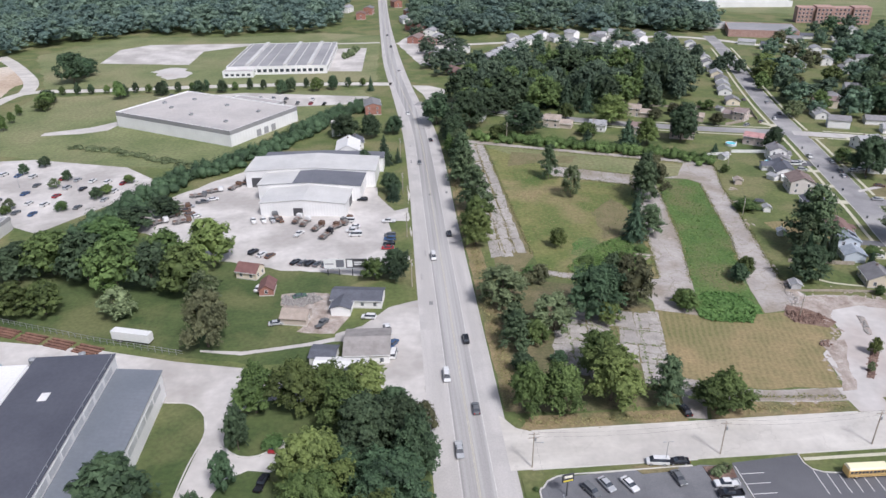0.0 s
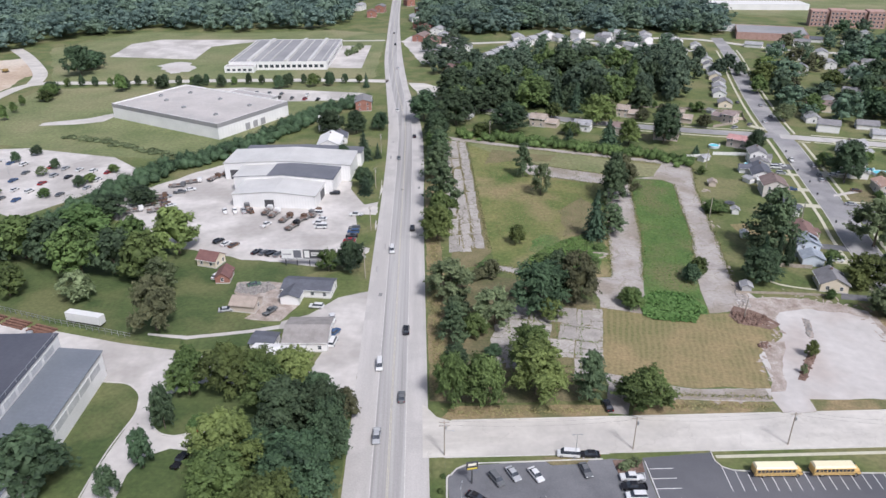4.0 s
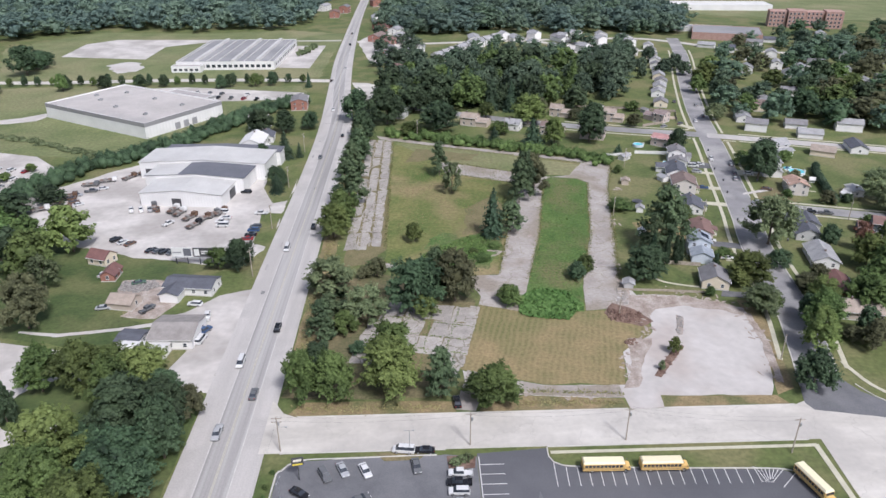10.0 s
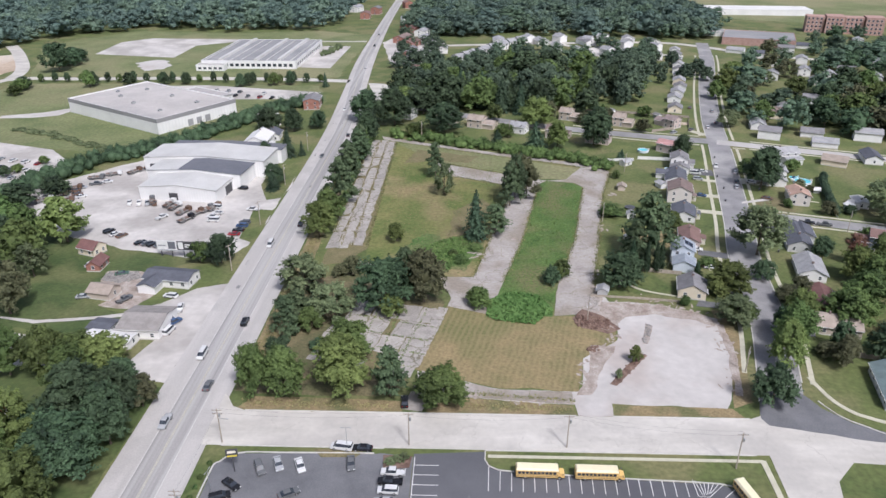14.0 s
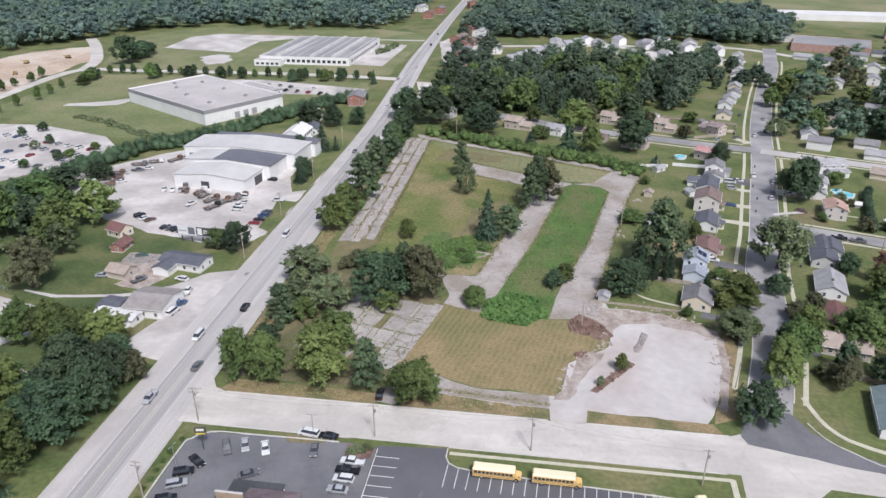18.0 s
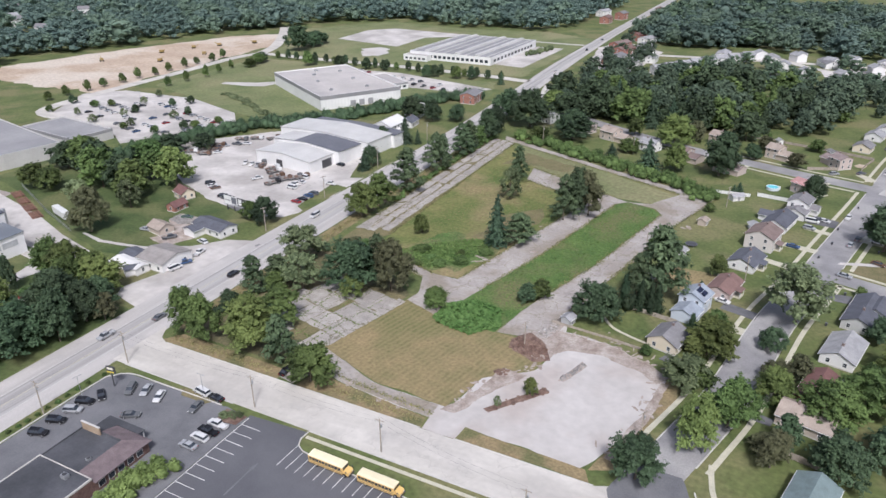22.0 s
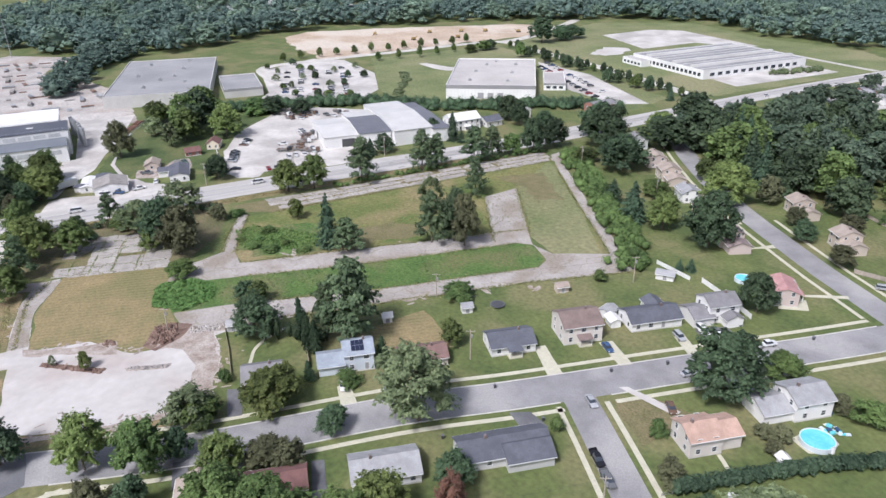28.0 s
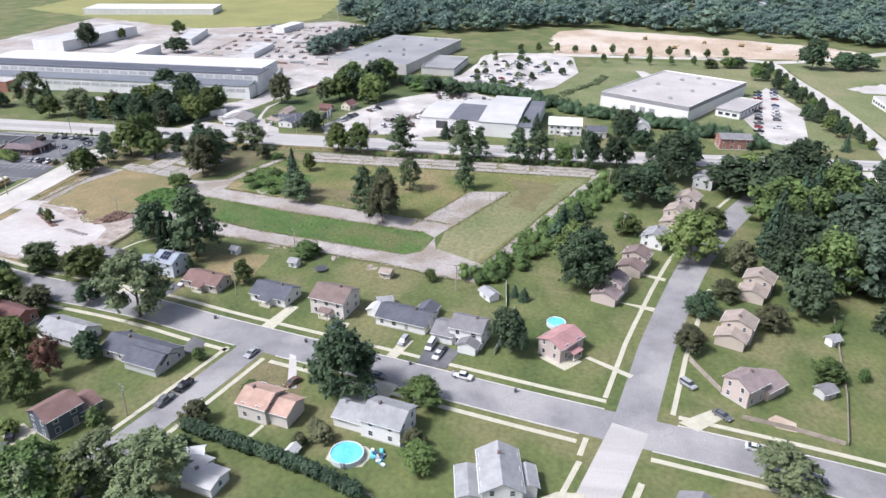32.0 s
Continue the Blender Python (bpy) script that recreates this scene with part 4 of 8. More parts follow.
def trunk_mesh(seed, bare=0.35, top=0.85):
    """A tapered trunk with limbs, one unit high."""
    rng = np.random.default_rng(seed)
    bm = bmesh.new()

    def limb(a, b, r0, r1, n=7):
        d = (b - a).normalized()
        q = d.to_track_quat("Z", "Y").to_matrix()
        rings = []
        for p, r in ((a, r0), (b, r1)):
            rings.append([bm.verts.new(p + q @ Vector((r * math.cos(6.283 * k / n), r * math.sin(6.283 * k / n), 0))) for k in range(n)])
        for k in range(n):
            bm.faces.new((rings[0][k], rings[0][(k + 1) % n], rings[1][(k + 1) % n], rings[1][k]))

    limb(Vector((0, 0, 0)), Vector((0, 0, 0.04)), 0.04, 0.027)
    limb(Vector((0, 0, 0.04)), Vector((0.01, 0, bare)), 0.027, 0.02)
    limb(Vector((0.01, 0, bare)), Vector((0, 0.01, top)), 0.02, 0.006)
    for k in range(7):
        t = bare * 0.8 + (top - bare) * k / 8
        ang = k * 2.4 + rng.uniform(-0.3, 0.3)
        limb(Vector((0, 0, t)), Vector((0.22 * math.cos(ang), 0.22 * math.sin(ang), t + 0.16)), 0.011, 0.003, 5)
    me = bpy.data.meshes.new("trunk")
    bm.to_mesh(me)
    bm.free()
    me.materials.append(M["bark"])
    return me


CROWNS = {k: [crown_mesh(k, s) for s in range(3)] for k in "DLKROBYCPS"}
SMALL = {k: [crown_mesh(k, s + 5, 0.3) for s in range(3)] for k in "DLKRO"}
LARGE = {k: [crown_mesh(k, s + 9, 1.15) for s in range(3)] for k in "DLKRO"}
FAR_CROWNS = [crown_mesh("D", s + 14, 0.15) for s in range(6)]
TRUNKS = [trunk_mesh(s) for s in range(3)]
TREE_TAGS = {
    "D": ("deciduous_tree", "broad green deciduous tree in full leaf", "tree"),
    "L": ("deciduous_tree", "light yellowish green deciduous tree", "tree"),
    "K": ("deciduous_tree", "dense dark green deciduous tree", "tree"),
    "R": ("deciduous_tree", "tree with russet brown foliage", "tree"),
    "O": ("deciduous_tree", "sparse grey olive tree", "tree"),
    "S": ("maple", "small dark red maple on the lawn", "tree"),
    "B": ("shrub", "rounded green shrub on grass", "shrub"),
    "Y": ("columnar_tree", "narrow columnar dark evergreen", "tree"),
    "C": ("spruce", "tall conical dark green spruce", "tree"),
    "P": ("pine", "tall open pine with layered limbs", "tree"),
}
tree_count = 0


def tree(x, y, h, w, kind, group=""):
    global tree_count
    tree_count += 1
    name, label, category = TREE_TAGS[kind]
    t = root(name, x, y, 0, (tree_count * 137) % 360)
    trunk = new("trunk", TRUNKS[tree_count % 3])
    trunk.parent = t
    trunk.scale = (min(w, h) * 0.8, min(w, h) * 0.8, h)
    shapes = CROWNS[kind]
    if kind in SMALL:
        shapes = SMALL[kind] if w < 7.5 or x < -60 or y > 395 or x > 330 else LARGE[kind] if w > 11 and x > -66 and 70 < y < 350 else shapes
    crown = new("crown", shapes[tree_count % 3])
    crown.parent = t
    low = 0.0 if kind in "BYC" else 0.04 * h
    crown.location = (0, 0, low - (0.06 * h if kind in "BY" else 0))
    crown.scale = (w, w * (0.9 + 0.16 * ((tree_count * 7) % 10) / 10), h - low)
    return tagged(t, label, category, group)


def grove(group, rows):
    for x, y, h, w, kind in rows:
        tree(x, y, h, w, kind, group)

grove("park west trees", [(-37.3, 145.5, 14, 11.5, "D"), (-26.5, 145.5, 15, 14, "D"), (-10.3, 143, 14, 15, "L"), (-18, 147.5, 12, 11, "D"), (-20, 114, 17, 16.5, "L"), (-8.5, 127, 16, 17.5, "K"), (-3.8, 110, 15, 17, "K"), (2, 119.5, 17, 10.5, "K"), (-14.8, 136, 16, 12, "D"), (-0.6, 130.5, 13.5, 11.5, "K"), (3.8, 133.5, 9, 7, "R"), (-3, 137.5, 11, 11, "K"), (-12, 118, 11, 11, "K"), (-31.2, 132.2, 3.2, 5.4, "B"), (-39.3, 132.1, 13, 5.8, "K"), (-40, 119, 11.5, 5.4, "K"), (-44.3, 110.5, 8.4, 5.4, "K"), (-61.4, 113.6, 14.6, 17, "K")])
grove("meadow west trees", [(-130, 224, 13.5, 18, "K"), (-119, 227, 17, 18.5, "D"), (-106, 222, 17.5, 18, "K"), (-93, 213, 19, 17.5, "D"), (-82, 214, 16, 16, "K"), (-70, 209, 17, 15.5, "D"), (-121, 201, 11, 14, "D"), (-111, 200, 11, 12.5, "D"), (-65, 229, 17.5, 16.5, "L"), (-82, 231, 13.5, 14, "D"), (-102, 262, 10, 15.5, "K"), (-95, 277, 8, 14, "K"), (-87, 196, 10, 11, "O"), (-56, 176.8, 18, 14, "R"), (-62, 201, 12.5, 10.5, "O")])
grove("street west trees", [(-1.2, 292, 9.5, 10, "K"), (-1, 284.5, 8.5, 7.5, "C"), (-1.5, 213, 11, 11, "K"), (-9, 213, 8, 8, "D"), (-14, 324, 10, 7.5, "K"), (-4.8, 330.5, 14.5, 9, "C"), (1.7, 332, 7.8, 4.6, "C"), (-26, 377, 13, 15.5, "K"), (-12.2, 375, 13, 11.5, "K"), (-0.2, 382, 10, 12, "K")])
grove("lot south trees", [(32.3, 194, 13, 15.5, "O"), (46.2, 205, 7, 6.5, "R"), (42, 204.5, 4.5, 6, "R"), (59, 183.5, 17, 17, "K"), (65.5, 190, 18, 10, "P"), (71.5, 187.5, 17.5, 14.5, "R"), (62, 178.7, 7.5, 8, "L"), (45, 176, 12, 13, "O"), (32, 167.5, 13, 9.5, "P"), (33.5, 178, 9, 10, "P"), (39, 171, 7, 8, "D"), (33, 156, 6, 7.5, "K"), (31.3, 139.5, 15, 10, "D"), (38.6, 139, 15, 11, "D"), (52.4, 142.5, 16, 16, "L"), (53, 155, 12.6, 13, "D"), (65.5, 139, 15, 10, "P"), (77.7, 136, 11.5, 13.5, "D"), (88, 187, 6, 7, "D"), (116, 204, 7, 7, "D"), (43, 160, 3.2, 5, "K"), (131, 156, 5.5, 3.5, "L"), (161.5, 138.5, 12, 11, "K")])
grove("lot south trees", [(167, 179, 6.5, 10, "D")])
grove("lot north trees", [(88, 235, 19.5, 10, "C"), (95.3, 239.5, 12.4, 12.5, "P"), (102.5, 268, 19, 12, "P"), (105, 275.5, 20, 11, "K"), (110, 277, 18.5, 12.5, "R"), (74.8, 280.5, 14, 10, "O"), (70, 303, 16.5, 9, "P"), (58.7, 232, 8, 6.5, "L"), (28.8, 236.5, 14, 13, "L"), (30.5, 247, 15, 12.5, "D"), (31.8, 268, 20, 14, "P"), (31, 297, 19, 13, "P"), (30, 305, 16, 10.5, "P"), (32, 323, 17, 12, "P"), (31.5, 333, 16, 11.5, "P"), (30, 345, 10.5, 11, "D"), (32, 355, 17, 12, "K"), (30, 368, 15, 14, "K"), (45, 212, 3, 6.5, "B")])
grove("gardens west trees", [(149, 222, 24.5, 17, "P"), (143, 217, 16, 9.5, "P"), (135, 199, 12.5, 13.5, "K"), (113, 201, 6, 7, "K"), (141, 210, 13, 3.5, "Y"), (146, 210, 12, 3.5, "Y"), (149, 210, 12, 3.5, "Y"), (151, 211, 11, 3.5, "Y"), (142, 258, 5.5, 10, "B"), (164, 245, 8, 6.5, "D"), (161, 226, 7, 3, "Y"), (153, 302, 4.5, 4.5, "B"), (162, 206, 6, 3.5, "Y"), (153, 187, 4, 3.5, "B"), (159, 329, 4, 3.5, "C"), (161, 332, 4.5, 4, "C"), (189, 330, 13, 11, "K"), (89, 185, 6, 7.5, "D")])
grove("gardens west trees", [(168, 214, 4, 7, "B")])
grove("street trees trees", [(188.5, 224, 19.5, 19.5, "O"), (167.8, 195, 10.8, 14, "L"), (165, 176.5, 9, 11.5, "O"), (183, 205, 7, 8, "K"), (185.6, 180.5, 9.8, 10.5, "L"), (186, 189.5, 5.5, 9, "R"), (190.5, 193.5, 7.5, 7, "R"), (214, 291, 18.5, 17.5, "K"), (215, 310, 7, 10, "D")])
grove("gardens east trees", [(199, 177, 12, 14.5, "D"), (206, 185, 13.5, 16, "D"), (216, 195.5, 13.5, 13, "D"), (219, 217, 11.5, 7.5, "S"), (210.5, 222, 8.2, 8, "K"), (185, 161, 4, 7, "R"), (213.5, 204.5, 12.5, 12, "L"), (206, 250, 4, 3.5, "B"), (217, 269, 4, 5, "B"), (236, 313, 6, 8, "D"), (231, 388, 10, 14, "O"), (239, 262, 4, 5, "K"), (213, 166, 13, 15, "K"), (200, 158, 11, 12, "K"), (236, 180, 13, 14, "K"), (256, 208, 14, 19, "O"), (246, 184, 12, 14, "D"), (262, 216, 12, 14, "O"), (240, 222, 4, 5, "L"), (228, 217, 11.5, 9, "D"), (258, 240, 12, 13, "O"), (254, 248, 9.5, 11, "D"), (232.5, 196, 18, 20, "O")])
grove("gardens east trees", [(230, 261, 6, 6.5, "R"), (228.5, 288.6, 3.6, 4.6, "R"), (231, 290.6, 4.2, 5.2, "R"), (233.5, 286.5, 3.4, 4.0, "R"), (252, 262, 14, 16, "O"), (251, 250, 12, 13, "O"), (257, 240, 13, 14, "D"), (230.5, 311, 5, 5.5, "R"), (234, 239, 5, 5, "B"), (171.2, 154.5, 14, 10, "L"), (176.8, 165.5, 13.5, 12, "D"), (176.6, 173, 8, 6, "K"), (187, 155.3, 9.8, 7.5, "R"), (189.6, 162.7, 9.5, 6.5, "K")])
grove("north gardens trees", [(150, 350, 21, 17.5, "K"), (131, 347, 14, 12.5, "L"), (119, 343, 15, 13, "C"), (123, 386, 17, 20, "L"), (72, 376, 16, 23, "K"), (43, 389, 21, 22, "K"), (58, 413, 16, 22, "K"), (57, 368, 7, 13, "D"), (162, 383, 7.5, 10, "K"), (181, 377, 7.5, 9, "R"), (155, 413, 16, 15.5, "K"), (151, 392, 7, 8.5, "R"), (166, 401, 7, 9, "R"), (189, 409, 6.5, 8.5, "D"), (132, 400, 11.5, 11, "R"), (100, 398, 10, 9, "D"), (44, 421, 14.5, 16.5, "L"), (25, 397, 18, 18, "K")])
grove("north gardens trees", [(100, 349, 9, 9.5, "C"), (105, 418, 21, 11, "C"), (93, 428, 23, 12, "C"), (80, 437, 22, 11, "C"), (116, 413, 19, 10, "C"), (68, 446, 22, 12, "C"), (104, 366, 7, 12, "D"), (166, 419, 5, 3, "B"), (188, 418, 4, 3, "B")])
grove("far belt trees", [(-227, 530, 22, 21.5, "K"), (-231, 553, 13, 21, "K"), (-234, 568, 12, 21, "K"), (-178, 478, 12, 8.5, "D"), (-178, 484, 8.5, 8, "K"), (-221, 468, 8, 12.5, "D"), (-223, 476, 8, 12.5, "K"), (-218, 455, 7, 11, "D"), (-227, 444, 7, 4.5, "D"), (-224, 427, 7, 4.5, "D"), (-221, 410, 9.5, 5, "D"), (-223, 393, 8, 5, "D"), (-224, 376, 7, 5, "D"), (-153, 486, 9, 9.5, "K"), (-129, 487, 9, 9, "K"), (-114, 488, 8.5, 7.5, "K"), (-73, 481, 9.5, 7.5, "K"), (-68, 485, 9, 7.5, "K")])
grove("far belt trees", [(-51, 486, 9, 8, "D"), (-40, 488, 10, 7, "K"), (-14, 482, 10, 5.5, "C"), (-209, -47, 19.5, 21, "K"), (-70, 96, 15, 16, "K"), (-249, -40, 10, 8, "D"), (-199, 38, 12, 20.5, "K"), (-289, -7, 12, 12.5, "D"), (-24, 36, 20, 19.5, "O"), (-21, 51, 16.5, 5.5, "C"), (-8, 79, 15, 18, "O"), (-8, 100, 15, 15, "D"), (-19, 107, 15, 15, "D"), (-109, 254, 9.5, 22, "B"), (-19, 20, 9, 13, "K"), (-5, 89, 12, 11, "C"), (-17, 70, 13, 14, "D"), (-3, 62, 12, 12, "D")])


def full_wood(name, rows, label, size, material, seed, far=False, spires=0.14):
    """Neighbouring crowns of full shape, that nobody could count, in one mesh."""
    rng = np.random.default_rng(seed)
    shapes = []
    for me in (FAR_CROWNS if far else SMALL["D"] + SMALL["K"]) + CROWNS["C"]:
        v, f = np.zeros(len(me.vertices) * 3), np.zeros(len(me.polygons) * 3, dtype=int)
        me.vertices.foreach_get("co", v), me.polygons.foreach_get("vertices", f)
        shapes.append((v.reshape(-1, 3), f.reshape(-1, 3)))
    parts = []
    for x, y in rows:
        k = int(rng.integers(0, 6)) if rng.random() >= spires else int(rng.integers(6, 9))
        h = size[0] + (size[1] - size[0]) * rng.beta(1.6, 1.8)
        w = h * ((1.35 if far else 0.95) if k < 6 else 0.5) * rng.uniform(0.8, 1.2)
        a = rng.uniform(0, 6.283)
        v, f = shapes[k]
        c, s = math.cos(a) * w, math.sin(a) * w
        parts.append((np.stack([v[:, 0] * c - v[:, 1] * s + x, v[:, 0] * s + v[:, 1] * c + y, v[:, 2] * h], 1), f))
    v, f = gather(parts)
    return tagged(new(name, raw_mesh(name, v, f, M[material])), label, "wood", kind="stuff")


def scatter(points, step, seed, keep=1.0, clear=()):
    """Places for trees in a piece of ground, loosely spaced."""
    rng = random.Random(seed)
    xs, ys = [p[0] for p in points], [p[1] for p in points]
    out, y = [], min(ys)
    while y < max(ys):
        x = min(xs)
        while x < max(xs):
            px, py = x + rng.uniform(-0.45, 0.45) * step, y + rng.uniform(-0.45, 0.45) * step
            if rng.random() < keep and inside(px, py, points) and all(math.hypot(px - a, py - b) > r for a, b, r in clear):
                out.append((px, py))
            x += step
        y += step
    return out


# ---- woods, hedges and scrub ----
NE_WOOD = [(42, 432), (60, 425), (80, 418), (104, 410), (132, 408), (142, 418), (156, 434), (178, 430), (198, 445), (208, 480), (210, 508), (162, 522), (120, 526), (62, 516), (40, 470)]
spots = scatter(NE_WOOD, 12.5, 1)
random.Random(2).shuffle(spots)
for k, (a, b, mt) in enumerate(((0.0, 0.3, "leaf_K"), (0.3, 0.7, "leaf_N"), (0.7, 1.0, "leaf_D"))):
    full_wood("north_wood", spots[int(a * len(spots)):int(b * len(spots))], "dense dark broadleaf wood beyond the lots", (10, 24), mt, 3 + k, False, 0.1 if k else 0.24)
ROW_HOMES = [(77, 566), (84, 578), (91, 590), (98, 602), (105.5, 614), (113, 626), (121.5, 638), (131, 650), (155, 596), (176, 600), (200, 600), (216, 588), (236, 582), (140, 662), (168, 664), (192, 652), (160, 620), (222, 634), (244, 618), (207, 664), (228, 656)]
FAR_HOMES = []
rh = random.Random(4)
while len(FAR_HOMES) < 40:
    p = (rh.uniform(-780, -450), rh.uniform(430, 1000)) if len(FAR_HOMES) < 28 else (rh.uniform(-640, -520), rh.uniform(300, 520))
    if all(math.hypot(p[0] - q[0], p[1] - q[1]) > 26 for q in FAR_HOMES) and p[0] + 0.35 * p[1] < -270:
        FAR_HOMES.append(p)
FAR = [(-60, 735), (-150, 718), (-240, 735), (-306, 692), (-325, 640), (-352, 590), (-392, 490), (-418, 400), (-405, 335), (-372, 300), (-345, 230), (-352, 190), (-440, 104), (-520, 96), (-700, 100), (-800, 500), (-800, 900), (-500, 1150), (-70, 1150), (-40, 820)]
belt = scatter(FAR, 19.0, 2, 0.97, [(x + 6, y - 8, 20) for x, y in FAR_HOMES])
random.Random(9).shuffle(belt)
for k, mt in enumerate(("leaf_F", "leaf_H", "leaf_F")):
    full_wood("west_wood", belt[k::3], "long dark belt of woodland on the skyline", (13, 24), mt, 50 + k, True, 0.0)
hill = scatter([(20, 720), (60, 690), (110, 692), (150, 700), (250, 680), (310, 666), (336, 735), (345, 800), (310, 860), (230, 960), (120, 1000), (40, 1000)], 15.5, 3, 0.95)
random.Random(8).shuffle(hill)
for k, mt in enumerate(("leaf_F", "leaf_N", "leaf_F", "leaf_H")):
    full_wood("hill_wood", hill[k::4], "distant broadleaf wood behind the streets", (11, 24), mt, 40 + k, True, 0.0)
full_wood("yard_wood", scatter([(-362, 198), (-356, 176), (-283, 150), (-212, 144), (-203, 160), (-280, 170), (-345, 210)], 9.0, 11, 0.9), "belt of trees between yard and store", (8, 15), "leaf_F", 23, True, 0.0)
TOWN_HOMES = [(345, 518), (361, 527), (370, 503), (397, 521), (397, 553), (357, 454), (322, 558), (410, 498), (424, 540), (386, 480), (346, 568), (380, 584), (412, 590), (432, 470), (400, 446), (375, 634), (430, 652), (352, 614), (396, 622), (455, 606), (442, 562), (458, 520), (302, 512), (318, 590), (366, 470), (300, 440)]
TOWN_OAKS = [(257, 476, 15, 18, "L"), (244, 452, 12, 12, "D"), (249, 424, 15, 14, "K"), (256, 432, 13, 10, "R"), (255, 400, 12, 12, "D"), (299, 466, 12, 15, "D"), (288, 490, 11, 14, "O"), (272, 505, 14, 17, "L"), (286, 391, 16, 19, "K"), (307, 396, 17, 21, "D"), (331, 414, 15, 18, "K"), (340, 442, 14, 18, "L"), (320, 384, 12, 13, "D"), (333, 471, 17, 20, "K"), (307, 440, 14, 16, "K"), (352, 481, 13, 15, "D"), (276, 403, 14, 16, "K"), (294, 404, 15, 17, "D"), (365, 420, 14, 18, "K")]
grove("large trees of the suburb", TOWN_OAKS)
TOWN_CLEAR = [(x - 3, y - 6, 12) for x, y in TOWN_HOMES] + [(x, y, 9) for x, y, h, w, k in TOWN_OAKS] + [(x - 4, y - 6, 12) for x, y in ((249, 366), (247, 386), (276, 422), (262, 408), (328, 523), (326, 497), (310, 612), (270, 373), (269, 354), (295, 363), (280, 330), (261, 321))]
town = scatter([(240, 398), (300, 350), (480, 290), (620, 560), (440, 690), (330, 610), (300, 560), (262, 480)], 12.5, 4, 0.5, TOWN_CLEAR)
random.Random(6).shuffle(town)
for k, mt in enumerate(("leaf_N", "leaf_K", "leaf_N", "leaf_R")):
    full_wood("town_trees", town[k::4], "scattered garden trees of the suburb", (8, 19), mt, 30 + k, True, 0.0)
full_wood("town_trees", scatter([(272, 206), (300, 190), (420, 150), (470, 270), (330, 312), (280, 318), (274, 290)], 16.0, 6, 0.5, [(238, 236, 16), (236, 298, 16), (261, 326, 14)]), "scattered garden trees of the suburb", (7, 13), "leaf_N", 35, False, 0.05)
full_wood("town_trees", scatter([(180, 450), (250, 480), (262, 560), (215, 600)], 12.0, 7, 0.5, [(x, y, 9) for x, y in ((209, 424), (222, 447), (228, 470), (232, 494), (240, 530), (248, 571))]), "garden trees behind small houses", (7, 14), "leaf_N", 36, False, 0.05)
full_wood("town_trees", scatter([(60, 532), (120, 538), (215, 528), (240, 590), (250, 640), (120, 640), (66, 560)], 12.0, 9, 0.5, [(x, y, 10) for x, y in ROW_HOMES]), "trees among white houses behind the wood", (7, 14), "leaf_N", 37, True, 0.0)
full_wood("town_trees", scatter([(26, 500), (62, 560), (56, 660), (16, 700), (10, 640)], 12.0, 8, 0.45), "street trees at the town's edge", (8, 14), "leaf_N", 38, True, 0.0)


def hedge(name, line, width, height, label, seed=1, material="leaf_B", step=2.0, fat=3.4):
    rng = np.random.default_rng(seed)
    parts = []
    line = smooth_line(line, step)
    for x, y in line:
        for k in range(max(1, int(width / 2.2))):
            h = height * (rng.uniform(0.92, 1.06) if step == 0.5 else rng.uniform(0.65, 1.15) if fat < 4 else rng.uniform(0.4, 1.25))
            c = np.array([x + rng.uniform(-0.5, 0.5) * width * (0.4 if step < 1 else 1), y + rng.uniform(-0.5, 0.5) * width * (0.4 if step < 1 else 1), h * 0.42])
            e = np.array([1, 1, 1]) * min(width, fat) * 0.42 * rng.uniform(0.8, 1.2)
            e[2] = h * 0.5
            parts.append(blob(rng, c, e * 0.84, ICO1, 0.2))
            d = unit_ways(rng, 64)
            d[:, 2] = np.abs(d[:, 2])
            parts.append(leaves(rng, c + d * e * rng.uniform(0.85, 1.2, (64, 1)), d + np.array([0, 0, 0.35]), 0.26))
    v, f = gather(parts)
    return tagged(new(name, raw_mesh(name, v, f, M[material])), label, "hedge", kind="stuff")


hedge("creek_thicket", [(-122, 240), (-118, 258), (-112, 286), (-93, 322), (-70, 347), (-50, 385), (-38, 412), (-14, 440)], 12, 6.0, "overgrown thicket along a ditch", 3, "leaf_K", 2.6, 6.4)
hedge("ditch_scrub", [(-170, 374), (-158, 369), (-146, 366), (-130, 356), (-114, 346), (-101, 337)], 5, 1.6, "low rough scrub along a shallow ditch", 12, "leaf_O", 2.6, 4.5)
hedge("lot_hedge", [(46, 366), (62, 361), (82, 352), (104, 342), (122, 334), (140, 325), (149, 316)], 10, 4.2, "wild hedge along the lot's edge", 4, "leaf_D", 1.9, 4.8)
hedge("clipped_hedge", [(232.6, 260), (235.8, 272), (239.6, 285.5), (243.6, 297), (246.4, 303)], 3.0, 3.9, "long clipped dark hedge", 5, "leaf_C", 0.5)
hedge("cypress_hedge", [(139, 203), (144, 211), (148, 215)], 2.6, 6.5, "row of tall dark cypress", 6, "leaf_Y", 1.3)
hedge("diner_hedge", [(66.2, 78), (66.4, 84), (67.6, 90), (69.4, 96)], 5.2, 4.6, "tall loose olive-green hedge beside the diner", 7, "leaf_L", 1.0)
hedge("yard_hedge", [(279, 290), (300, 282), (320, 276)], 3, 3, "clipped garden hedge", 8, "leaf_D", 1.4)
hedge("roadside_scrub", [(32.5, 150), (33.5, 170), (34.5, 190), (33, 206)], 4, 3.0, "wild scrub beside the road", 9, "leaf_K", 2.4)
hedge("roadside_scrub", [(32.5, 255), (32, 290), (32, 330), (34, 360)], 3, 2.2, "wild scrub beside the road", 10, "leaf_D", 2.6)
